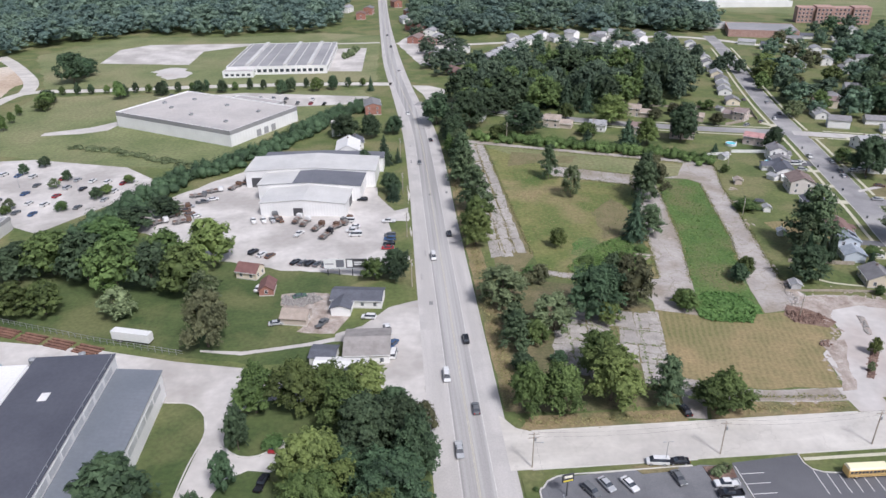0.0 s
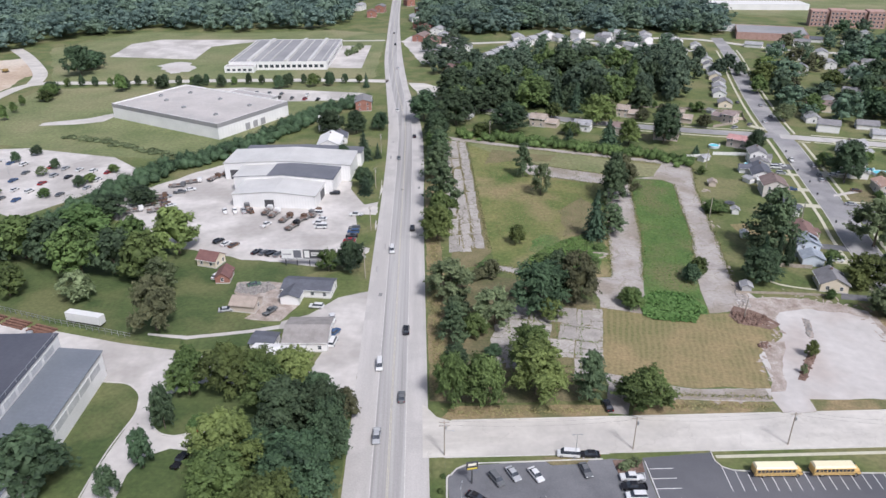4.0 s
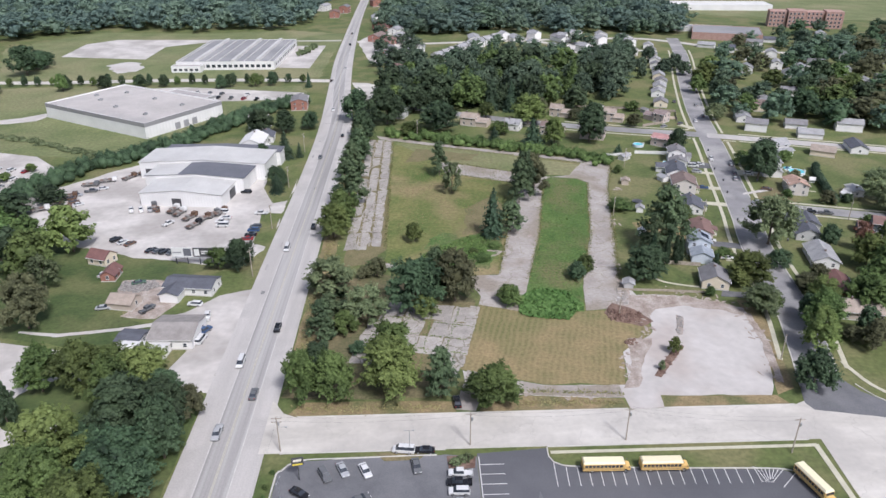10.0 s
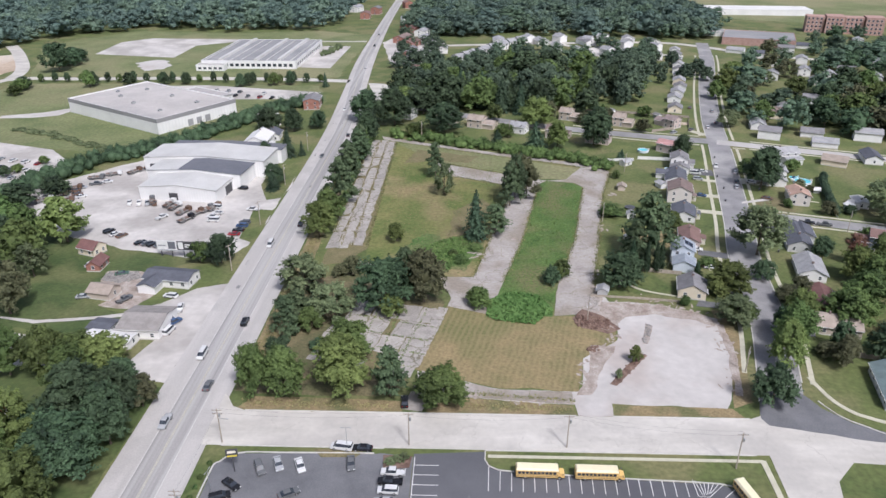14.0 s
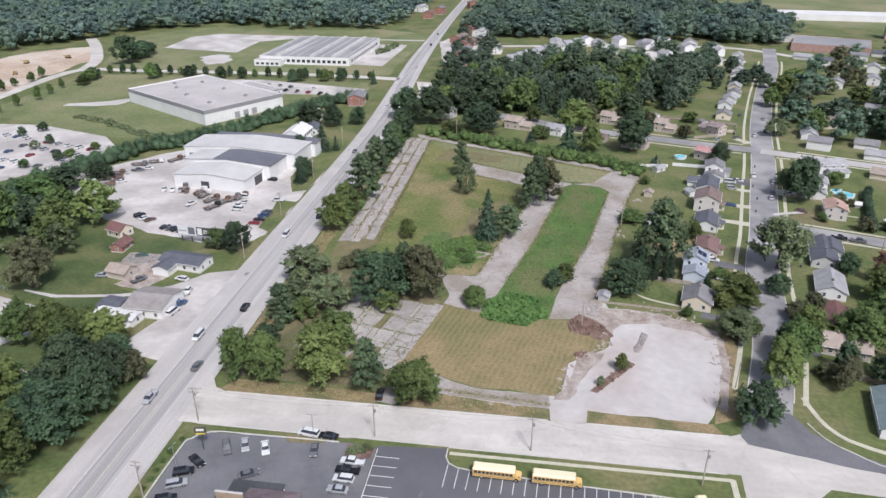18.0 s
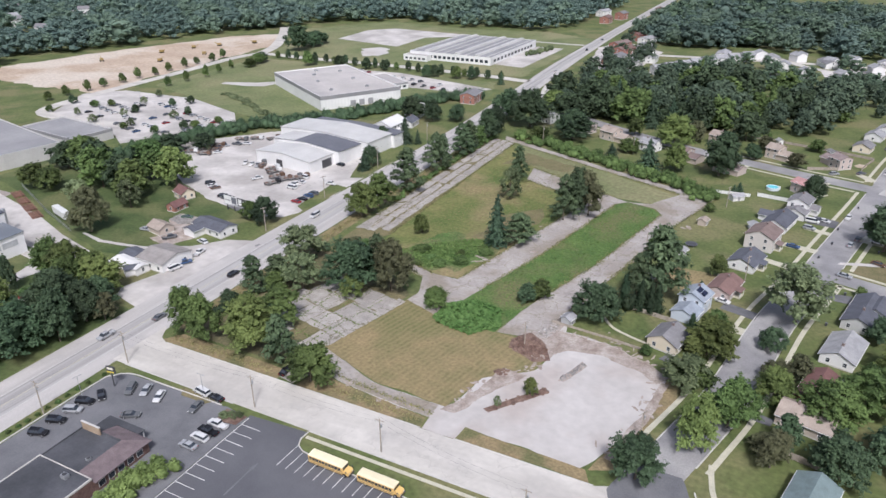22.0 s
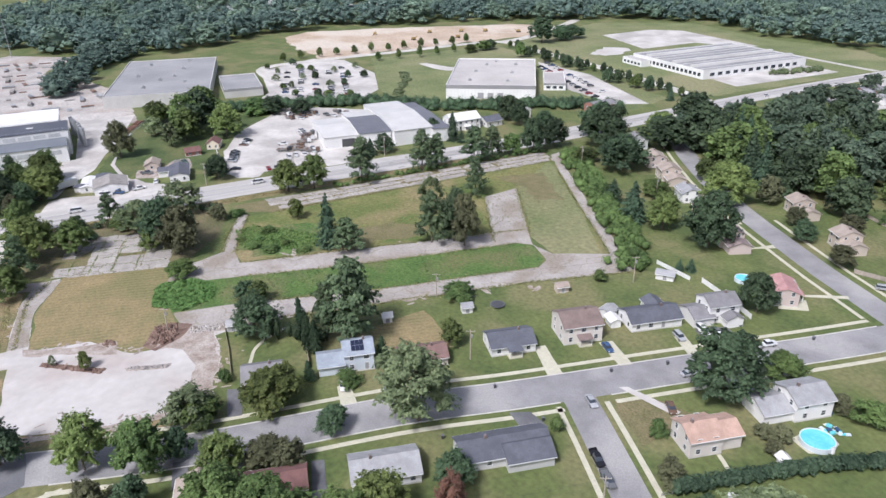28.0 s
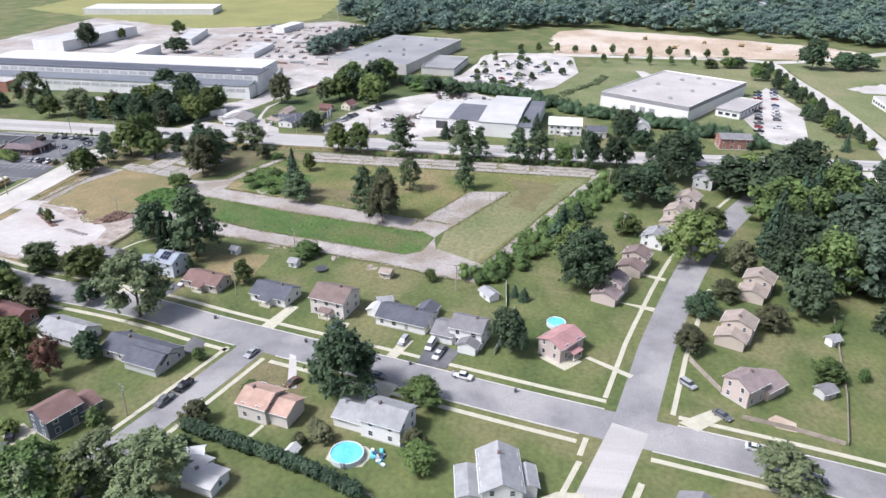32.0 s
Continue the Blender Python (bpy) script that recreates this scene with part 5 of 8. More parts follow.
hedge("factory_hedge", [(-38, 596), (-33, 610), (-28, 632)], 8, 4, "rough hedge beside the factory", 11, "leaf_O", 2.4)
for k, (x, y) in enumerate(((70, 208), (77, 211), (83, 216), (72, 214), (88, 226), (66, 219), (80, 222))):
    tree(x, y, 1.8 + 0.3 * (k % 3), 4 + k % 3, "B", "meadow shrubs")


def weeds(name, points, step, size, seed, label, material, z=0.45):
    rng = np.random.default_rng(seed)
    at = np.array([(x, y, z) for x, y in scatter(points, step, seed)])
    at[:, 2] += rng.uniform(-0.2, 1.0, len(at)) * z
    n = np.tile((0.0, 0.0, 1.0), (len(at), 1)) + rng.normal(0, 0.35, (len(at), 3))
    v, f = leaves(rng, at, n, size)
    return tagged(new(name, raw_mesh(name, v, f, M[material])), label, "weeds", kind="stuff")


weeds("broad_weeds", [(91, 179), (92, 189), (99, 194), (108, 192), (111.5, 183), (105, 174.5), (94, 176.5)], 0.42, 0.5, 21, "patch of broad-leaved bright green weeds", "leaf_W", 0.25)

weeds("coarse_weeds", [(97.5, 200), (94, 182), (110, 181), (114, 201), (124, 234), (134.5, 289), (131, 294), (121, 296), (117.5, 292), (107, 236)], 0.8, 0.3, 22, "coarse tufts of green weeds", "tuft_weed", 0.08)
weeds("meadow_tufts", [(50, 214), (50, 350), (66, 346), (100, 331), (112, 303), (106, 302), (86, 207), (78, 206)], 1.5, 0.24, 23, "coarse tufts of meadow grass", "tuft_green", 0.05)
weeds("meadow_straw", [(52, 230), (52, 340), (66, 336), (98, 321), (104, 300), (90, 240), (76, 225)], 1.5, 0.26, 24, "dry straw tufts of meadow grass", "tuft_straw", 0.05)
weeds("lush_tufts", [(60, 208), (76, 207), (85, 222), (89, 240), (78, 235), (66, 225), (58, 215)], 0.6, 0.36, 25, "lush green weeds in the meadow", "tuft_weed", 0.3)


def edge_tufts(name, lines, spread, per_metre, size, seed, label, material):
    """Weeds that creep over a broken edge."""
    rng = np.random.default_rng(seed)
    at = []
    for line in lines:
        for a, b in zip(line, line[1:]):
            n = int(math.hypot(b[0] - a[0], b[1] - a[1]) * per_metre)
            t = rng.uniform(0, 1, (n, 1))
            p = np.array(a) * (1 - t) + np.array(b) * t
            clump = np.sin(p[:, :1] * 0.9 + 1.3) + np.sin(p[:, 1:] * 0.7) + np.sin(p.sum(1, keepdims=True) * 2.3)
            p = p + rng.normal(0, spread, (n, 2)) * (0.35 + 0.3 * np.abs(clump))
            at.append(np.concatenate([p, rng.uniform(0.05, 0.2, (n, 1))], 1))
    at = np.concatenate(at)
    nn = np.tile((0.0, 0.0, 1.0), (len(at), 1)) + rng.normal(0, 0.4, (len(at), 3))
    v, f = leaves(rng, at, nn, size)
    return tagged(new(name, raw_mesh(name, v, f, M[material])), label, "weeds", kind="stuff")


LOT_EDGES = [[(87, 204), (108, 302)], [(97, 201), (106, 236), (117, 294)], [(115, 201), (125, 234), (136, 290)], [(127, 200), (144, 284), (153, 316)], [(70, 322.5), (114, 301.5)], [(73, 305.5), (112.5, 287.5)], [(100, 333.5), (141, 316.5)], [(60, 350), (100, 333)], [(44, 213), (60, 206), (76, 200.5)], [(46, 216), (60, 210.5), (78, 204.5)], [(48, 226), (47, 356)], [(34, 240), (32, 360)], [(112, 138.5), (84, 141), (73, 147)]]
edge_tufts("edge_weeds", LOT_EDGES, 0.8, 9, 0.2, 41, "weeds creeping over broken paving edges", "tuft_green")
edge_tufts("edge_straw", LOT_EDGES, 0.9, 6, 0.2, 42, "dry grass along broken paving edges", "tuft_straw")
edge_tufts("joint_weeds", [[(38.3, 228), (37.6, 356)], [(42.6, 228), (42.2, 356)]], 0.4, 6, 0.24, 43, "weeds in the joints of old slabs", "tuft_straw")
edge_tufts("verge_grass", [[(26.5, 142), (27, 250), (26.5, 330)], [(28.5, 150), (28.5, 240)], [(29, 135.5), (66, 135)], [(78, 136.5), (110, 135)]], 1.2, 12, 0.24, 44, "dry grass on the road verge", "tuft_straw")
edge_tufts("court_weeds", [[(47, 150), (50, 186)], [(53.5, 149), (58, 187)], [(59.5, 148), (65, 186)], [(65.5, 150), (73, 184)], [(45, 158), (70, 152)], [(46, 165), (73, 158)], [(47, 172), (74, 165)], [(50, 179), (76, 172)]], 0.3, 4, 0.24, 45, "weeds in the joints of old slabs", "tuft_green")


# ---- large buildings ----
M["metal_white"] = striped(surf("white_ribbed_steel", (0.68, 0.675, 0.66), (0.79, 0.785, 0.77), rough=0.55, s1=0.1, s2=3, grain=0.06, bump=0.0), (0.64, 0.64, 0.63), 1.0, 0, 0.6, 0.35, 0.0)
M["roof_membrane"] = surf("weathered_roof_membrane", (0.4, 0.375, 0.355), (0.5, 0.47, 0.445), rough=0.9, s1=0.03, s2=1.2, grain=0.1, bump=0.01, c3=(0.36, 0.34, 0.33), s3=0.02)
M["roof_grey"] = surf("grey_flat_roof", (0.23, 0.23, 0.235), (0.31, 0.305, 0.305), rough=0.88, s1=0.04, s2=1.5, grain=0.1, bump=0.01)
M["roof_black"] = surf("black_roof_felt", (0.045, 0.047, 0.053), (0.095, 0.097, 0.107), rough=0.8, s1=0.1, s2=2, grain=0.12, bump=0.01)
M["roof_slate"] = surf("blue_grey_roof_felt", (0.115, 0.12, 0.14), (0.16, 0.165, 0.185), rough=0.8, s1=0.06, s2=1.5, grain=0.1, bump=0.01)
M["roof_steel"] = striped(surf("blue_grey_steel_roof", (0.14, 0.155, 0.175), (0.185, 0.2, 0.22), rough=0.4, s1=0.06, s2=1.5, grain=0.08, bump=0.0), (0.15, 0.165, 0.185), 1.2, 90, 0.6, 0.3, 0.0)
M["roof_navy"] = surf("dark_navy_roof_felt", (0.07, 0.072, 0.088), (0.1, 0.102, 0.12), rough=0.42, s1=0.05, s2=1.5, grain=0.12, bump=0.01)
M["roof_light"] = surf("light_steel_roof", (0.46, 0.45, 0.43), (0.57, 0.56, 0.535), rough=0.5, s1=0.08, s2=2, grain=0.08, bump=0.0)
M["roof_white"] = surf("white_coated_roof", (0.6, 0.59, 0.57), (0.72, 0.71, 0.685), rough=0.7, s1=0.06, s2=2, grain=0.06, bump=0.0)
M["brick"] = surf("red_brick", (0.27, 0.12, 0.09), (0.36, 0.18, 0.14), rough=0.9, s1=0.5, s2=5, grain=0.2, bump=0.02)
M["glass"] = surf("dark_window_glass", (0.03, 0.035, 0.045), (0.06, 0.07, 0.085), rough=0.12, s1=0.6, s2=4, grain=0.1, bump=0.0)
M["works_glass"] = surf("dusty_wired_glass", (0.42, 0.43, 0.435), (0.55, 0.56, 0.56), rough=0.35, s1=0.3, s2=3, grain=0.15, bump=0.0)
M["frame_white"] = plain("white_window_frame", (0.72, 0.72, 0.7), 0.5)
M["dark_metal"] = plain("dark_painted_metal", (0.07, 0.07, 0.075), 0.5)
M["galv"] = plain("galvanised_steel", (0.45, 0.46, 0.47), 0.45, 0.6)
M["door_grey"] = plain("grey_steel_door", (0.3, 0.3, 0.31), 0.5)


def block(name, x, y, turn, w, d, h, wall, roof, label, category="industrial building", parapet=0.5, band=None):
    """A flat-roofed building with parapet, standing on the middle of its footprint."""
    b = root(name, x, y, 0, turn)
    part("wall", box(-w / 2, -d / 2, 0, w / 2, d / 2, h), M[wall], b)
    part("roof", box(-w / 2 + 0.35, -d / 2 + 0.35, h - 0.1, w / 2 - 0.35, d / 2 - 0.35, h + 0.06), M[roof], b, "weathered flat roof")
    for x0, y0, x1, y1 in ((-w / 2, -d / 2, w / 2, -d / 2 + 0.3), (-w / 2, d / 2 - 0.3, w / 2, d / 2), (-w / 2, -d / 2 + 0.3, -w / 2 + 0.3, d / 2 - 0.3), (w / 2 - 0.3, -d / 2 + 0.3, w / 2, d / 2 - 0.3)):
        part("parapet", box(x0 - 0.05, y0 - 0.05, h + 0.002, x1 + 0.05, y1 + 0.05, h + parapet), M[wall], b)
    if band:
        for x0, y0, x1, y1 in ((-w / 2 - 0.08, -d / 2 - 0.08, w / 2 + 0.08, -d / 2 - 0.055), (-w / 2 - 0.08, d / 2 + 0.055, w / 2 + 0.08, d / 2 + 0.08), (-w / 2 - 0.08, -d / 2, -w / 2 - 0.055, d / 2), (w / 2 + 0.055, -d / 2, w / 2 + 0.08, d / 2)):
            part("fascia", box(x0, y0, h - band, x1, y1, h + parapet + 0.02), M["roof_grey"], b, "grey metal fascia")
    return tagged(b, label, category)


def rooftop_unit(parent, x, y, z, w=2.2, d=1.6, h=1.1):
    u = part("rooftop_unit", box(x - w / 2, y - d / 2, z, x + w / 2, y + d / 2, z + h, bevel=0.06), M["galv"], parent, "boxy rooftop air unit")
    part("fan_cowl", tube(0.45, z + h, z + h + 0.15, 10, x=x, y=y), M["dark_metal"], u)


def opening(parent, name, x, z0, z1, w, y, material, edging="frame_white", depth=0.1, along="x"):
    """A window or door let into a wall that faces -y (or +x), with its frame proud of it."""
    if along == "x":
        win = part(name, box(x - w / 2 - 0.1, y - 0.06, z0 - 0.1, x + w / 2 + 0.1, y + 0.05, z1 + 0.1), M[edging], parent)
        part("pane" if name == "window" else "leaf", box(x - w / 2, y - 0.08, z0, x + w / 2, y - 0.062, z1), M[material], win)
    else:
        win = part(name, box(y - 0.05, x - w / 2 - 0.1, z0 - 0.1, y + 0.06, x + w / 2 + 0.1, z1 + 0.1), M[edging], parent)
        part("pane" if name == "window" else "leaf", box(y + 0.062, x - w / 2, z0, y + 0.08, x + w / 2, z1), M[material], win)
    return win


# white warehouse with a grey band
wh = block("warehouse", -107, 413, 57.5, 55, 87, 8, "metal_white", "roof_membrane", "long low white warehouse with grey roof band", "warehouse", 0.7, 1.6)
for x, y in ((-14, -28), (10, -30), (-12, 0), (12, -4), (-6, 22), (14, 24), (0, 34)):
    rooftop_unit(wh, x, y, 8.06)
for k in range(3):
    opening(wh, "loading_door", -6 + k * 6, 0.3, 4.0, 3.6, -43.5, "door_grey")
an = block("warehouse_office", -86, 447, 57.5, 14, 36, 4.2, "metal_white", "roof_membrane", "low white office wing of the warehouse", "office", 0.4, 0.9)
for k in range(6):
    opening(an, "window", -14 + k * 5.5, 1.2, 2.8, 2.6, 7.0, "glass", along="y")
for x in (-4, 0, 4):
    opening(an, "window", x, 1.2, 2.8, 2.6, -18.0, "glass")

# factory with roof monitors
fac = block("factory", -83.5, 590, -1.5, 74, 96, 6, "metal_white", "roof_grey", "wide low white factory with long roof lights", "factory", 0.3)
for x in (-22, 6, 24):
    part("roof_light", prism([(x - 1.6, 6.06), (x + 1.6, 6.06), (x + 1.2, 7.6), (x - 1.2, 7.6)], -47, 47), M["roof_light"], fac, "long pale roof light")
for x in (-34, -14, -6, 14, 33):
    part("roof_rib", box(x - 0.3, -47, 6.06, x + 0.3, 47, 6.5), M["roof_light"], fac)
for k in range(17):
    opening(fac, "window", -34 + k * 4.2, 1.8, 4.0, 2.7, -48.0, "glass")
for k in range(12):
    opening(fac, "window", -40 + k * 7, 1.8, 4.0, 4.0, 37.0, "glass", along="y")
off = block("factory_office", -112, 538, -1.5, 22, 8, 4.2, "metal_white", "roof_membrane", "low white office in front of the factory", "office", 0.3)
for k in range(5):
    opening(off, "window", -8 + k * 4, 1.2, 2.8, 2.4, -4.0, "glass")


def shed(name, x, y, turn, w, d, h, rise, wall, roof, label, category="shed building"):
    """A gabled hall whose ridge runs along its local y."""
    b = root(name, x, y, 0, turn)
    part("wall", prism([(-w / 2, 0), (w / 2, 0), (w / 2, h), (0, h + rise), (-w / 2, h)], -d / 2, d / 2), M[wall], b)
    for s in (-1, 1):
        part("roof", prism([(0, h + rise + 0.02), (s * (w / 2 + 0.4), h - 0.4 * rise / w * 2 + 0.02), (s * (w / 2 + 0.4), h - 0.4 * rise / w * 2 + 0.2), (0, h + rise + 0.2)], -d / 2 - 0.3, d / 2 + 0.3), M[roof], b)
    return tagged(b, label, category)


# vehicle works: front hall, two rear halls
g1 = shed("garage_hall", -37, 279, -7, 35, 18, 5.6, 1.6, "metal_white", "roof_light", "white steel garage hall with a low gable", "garage hall")
opening(g1, "roller_door", -2, 0.1, 3.6, 4.0, -9.0, "dark_metal")
opening(g1, "roller_door", 3, 0.1, 4.2, 6.5, 17.5, "dark_metal", along="y")
g2 = shed("repair_hall", -36, 295, -7, 44, 16, 6.8, 1.4, "metal_white", "roof_slate", "repair hall with dark felt roof strip", "garage hall")
opening(g2, "roller_door", 14, 0.1, 4.2, 5, -8.0, "dark_metal")
part("roof_sheet", prism([(-7, 7.98), (-22.4, 7.0), (-22.4, 7.05), (-7, 8.03)], -8.35, 8.35), M["roof_light"], g2, "pale steel roof sheets")
g3 = shed("main_hall", -37, 313, -5, 58, 20, 7.6, 1.6, "metal_white", "roof_light", "wide pale steel hall", "garage hall")
opening(g3, "roller_door", -24, 0.1, 4.6, 5, -10.0, "dark_metal")
shed("rear_hall", -33, 327, -5, 56, 9, 6.8, 0.8, "metal_white", "roof_slate", "narrow rear hall with dark roof", "garage hall")

# retail block and its wing
rt = block("retail_building", -213, 217, -12, 118, 62, 7, "roof_light", "roof_grey", "large low building with grey flat roof", "store", 0.5)
for x, y in ((-40, -14), (-20, 10), (0, -18), (6, 6), (26, 14), (38, -10), (-48, 12), (16, -2)):
    rooftop_unit(rt, x, y, 7.06, 2.6, 2.0, 1.2)
block("retail_wing", -176, 259, -6, 46, 24, 5, "roof_light", "roof_grey", "lower wing with a dark roof edge", "store", 0.7, 0.9)

# long steel works
wk = root("steel_works", 0, 0)
part("wall", box(-92, -40, 0, -73, 156, 12.4), M["metal_white"], wk, "pale ribbed wall")
part("wall", box(-72.6, -40, 0, -62, 154.5, 7.6), M["metal_white"], wk, "pale ribbed wall of the side aisle")
part("wall", box(-118, -40, 0, -92.2, 152, 13), M["metal_white"], wk, "pale ribbed wall")
part("roof", box(-92.4, -40, 12.4, -72.8, 156.4, 12.65), M["roof_navy"], wk, "dark blue-grey roof")
part("roof", prism([(-72.9, 8.9), (-61.6, 7.7), (-61.6, 7.9), (-72.9, 9.1)], -40, 154.8), M["roof_steel"], wk, "blue-grey aisle roof")
part("roof", box(-118.4, -40, 13, -92.5, 152.4, 13.25), M["roof_white"], wk, "white coated roof")
part("skylight", box(-84.5, 138, 12.66, -82.5, 141, 12.8), M["roof_white"], wk)
for k in range(30):
    y = 150 - k * 6.4
    opening(wk, "window", y, 9.6, 11.4, 5.2, -73.0, "works_glass", along="y")
    opening(wk, "window", y - 1, 3.9, 5.9, 5.7, -62.0, "works_glass", along="y")
opening(wk, "loading_door", -67.5, 0.2, 5.0, 5.0, 0, "dark_metal").location = (0, 154.5, 0)
for k in range(40):
    part("catwalk_rail", box(-73.0, 154 - k * 4.8, 12.7, -72.85, 154.15 - k * 4.8, 13.6), M["galv"], wk)
part("catwalk_rail", box(-73.0, -39, 13.55, -72.88, 155, 13.65), M["galv"], wk)
tagged(wk, "long pale steel works with stepped roofs", "factory")
for k, (x, y) in enumerate(((-112, 157), (-108, 158), (-104, 159), (-96, 160.5), (-92, 161), (-88, 161.4), (-84, 162))):
    c = root("dust_silo", x, y)
    part("tank", tube(0.9, 0, 9.5 - 0.3 * (k % 3), 12), M["galv"], c)
    part("lid", tube(1.0, 9.5 - 0.3 * (k % 3), 9.9 - 0.3 * (k % 3), 12, r2=0.3), M["galv"], c)
    tagged(c, "tall galvanised dust collector", "silo", "silos beside the works")
block("works_office", -66, -10, 0, 30, 20, 6, "brick", "roof_membrane", "brick office block of the works", "office")
for k, (x, y, w, d, h) in enumerate(((-230, -60, 90, 30, 8), (-170, 20, 40, 18, 7), (-260, 20, 60, 14, 5), (-330, 84, 40, 12, 5), (-210, 100, 46, 12, 4), (-425, -105, 44, 138, 6))):
    block("yard_building", x, y, 10 * (k % 3) - 8, w, d, h, "metal_white", "roof_white" if k % 2 else "roof_light", "pale industrial building in the distance", "industrial building", 0.3)

# diner on the corner
M["mansard"] = surf("brown_shingles", (0.13, 0.1, 0.105), (0.185, 0.145, 0.148), rough=0.85, s1=0.6, s2=6, grain=0.2, bump=0.03)
M["diner_brick"] = surf("dark_brown_brick", (0.11, 0.06, 0.05), (0.2, 0.125, 0.105), rough=0.9, s1=0.8, s2=6, grain=0.25, bump=0.02)
M["sign_tan"] = surf("tan_boarding", (0.3, 0.22, 0.15), (0.4, 0.31, 0.22), rough=0.8, s1=0.5, s2=5, grain=0.15, bump=0.02)


def sloped(parent, name, top, material, thick=0.22, label=""):
    """A roof slab between given corners, of even thickness."""
    k = len(top)
    faces = [tuple(range(k)), tuple(range(2 * k - 1, k - 1, -1))] + [(i, k + i, k + (i + 1) % k, (i + 1) % k) for i in range(k)]
    ob = mesh_object(name, list(top) + [(x, y, z - thick) for x, y, z in top], faces, M[material], parent)
    if label:
        tagged(ob, label)
    return ob


dn = root("diner", 50, 80, 0, 0)
part("wall", box(-5, -28, 0, 11.2, 3.2, 4.0), M["diner_brick"], dn, "dark red brick wall")
part("roof", box(-4.8, -27.8, 4.0, 11.0, 3.0, 4.12), M["roof_black"], dn, "black flat roof")
part("wall", box(-5, 3.21, 0, 7.1, 14.4, 3.75), M["diner_brick"], dn, "dark red brick wall")
part("roof", box(-4.8, 3.22, 3.75, 6.9, 14.2, 3.87), M["roof_black"], dn, "black flat roof")
for x0, y0, x1, y1, z in ((-5.1, -28.1, -4.82, 3.2, 4.3), (11.02, -28.1, 11.3, 3.2, 4.3), (-4.8, 3.02, 11.0, 3.2, 4.3), (-5.1, 3.22, -4.82, 14.4, 4.05), (6.92, 3.4, 7.15, 14.4, 4.3), (-4.8, 14.22, 6.9, 14.42, 4.3)):
    part("coping", box(x0, y0, z - 0.5, x1, y1, z, bevel=0.02), M["kerb"] if z > 4.2 and y1 < 4 else M["roof_black"], dn, "pale metal coping" if z > 4.2 and y1 < 4 else "")
sloped(dn, "mansard", [(7.2, 3.4, 4.35), (11.8, 3.4, 3.05), (11.8, 18.4, 3.05), (7.2, 14.45, 4.35)], "mansard", label="maroon brown shingled lean-to roof")
sloped(dn, "mansard", [(7.19, 14.46, 4.35), (11.79, 18.41, 3.05), (0.6, 18.41, 3.05), (0.6, 14.46, 4.35)], "mansard", label="maroon brown shingled lean-to roof")
part("porch_wall", box(7.15, 3.3, 0, 11.2, 17.8, 2.9), M["diner_brick"], dn)
part("porch_wall", box(-3.4, 14.45, 0, 7.1, 17.8, 2.85), M["diner_brick"], dn)
part("porch_roof", box(-3.7, 14.46, 2.86, 0.55, 20.2, 3.2), M["roof_black"], dn, "low black flat roof")
part("porch_roof", box(0.56, 18.45, 2.86, 7.6, 20.2, 3.2), M["roof_black"], dn, "low black flat roof")
for x in (-3.4, 1.2, 5.0, 7.3):
    part("post", box(x - 0.1, 19.8, 0, x + 0.1, 20.0, 2.85), M["frame_white"], dn, "thin white post")
sg = part("sign_wall", box(-4.6, 13.55, 3.6, 1.2, 13.9, 5.9, bevel=0.03), M["sign_tan"], dn, "tan boarded sign wall above the roof")
part("sign_cap", box(-4.7, 13.5, 5.9, 1.3, 13.95, 6.05), M["kerb"], sg)
for k in range(5):
    opening(dn, "window", 5.2 + k * 2.5, 0.9, 2.2, 1.5, 11.2, "glass", along="y")
for x, y in ((-2, -20), (4, -12), (6, 1)):
    rooftop_unit(dn, x, y, 4.12, 1.6, 1.2, 0.9)
rooftop_unit(dn, 5.6, 7.0, 3.87, 0.9, 0.9, 0.7)
tagged(dn, "low brown brick diner with black flat roof", "restaurant")

ms = root("radio_mast", -396, 114)
part("post", tube(0.35, 0, 34, 8, r2=0.12), M["galv"], ms)
for z in (12, 22, 31):
    part("antenna", box(-0.9, -0.1, z, 0.9, 0.1, z + 0.5), M["galv"], ms)
tagged(ms, "tall thin pale radio mast beyond the yards", "mast")
block("far_store", 405, 856, -6, 130, 34, 6, "metal_white", "roof_white", "long white store in the distance", "store", 0.3)

# brick flats and school in the distance
# far brick, lightened in its colour to stand for distance haze
M["brick_pale"] = surf("hazed_pale_brick", (0.36, 0.22, 0.185), (0.45, 0.3, 0.26), rough=0.9, s1=0.5, s2=5, grain=0.15, bump=0.0)
ap = root("brick_flats", 447, 718, 0, -17)
for k in range(4):
    part("wing", box(-34 + k * 17, -8 - 3 * (k % 2), 0, -18 + k * 17, 8, 15 + (k % 2)), M["brick_pale"], ap)
    for j in range(4):
        for i in range(4):
            opening(ap, "window", -32 + k * 17 + i * 3.6, 1.4 + j * 3.6, 3.2 + j * 3.6, 1.8, -8.0 - 3 * (k % 2), "glass")
tagged(ap, "red brick block of flats in the distance", "apartment building")
block("school", 347, 664, -20, 60, 46, 6, "brick_pale", "roof_grey", "low school with grey flat roof", "school", 0.4)
block("school_wing", 330, 700, -20, 70, 14, 4.5, "metal_white", "roof_grey", "pale school wing with flat roof", "school", 0.3)


# ---- houses ----
def shingle(name, c):
    return surf(name, tuple(v * 0.85 for v in c), tuple(v * 1.12 for v in c), rough=0.92, s1=0.5, s2=7, grain=0.16, bump=0.02, vary=0.06)


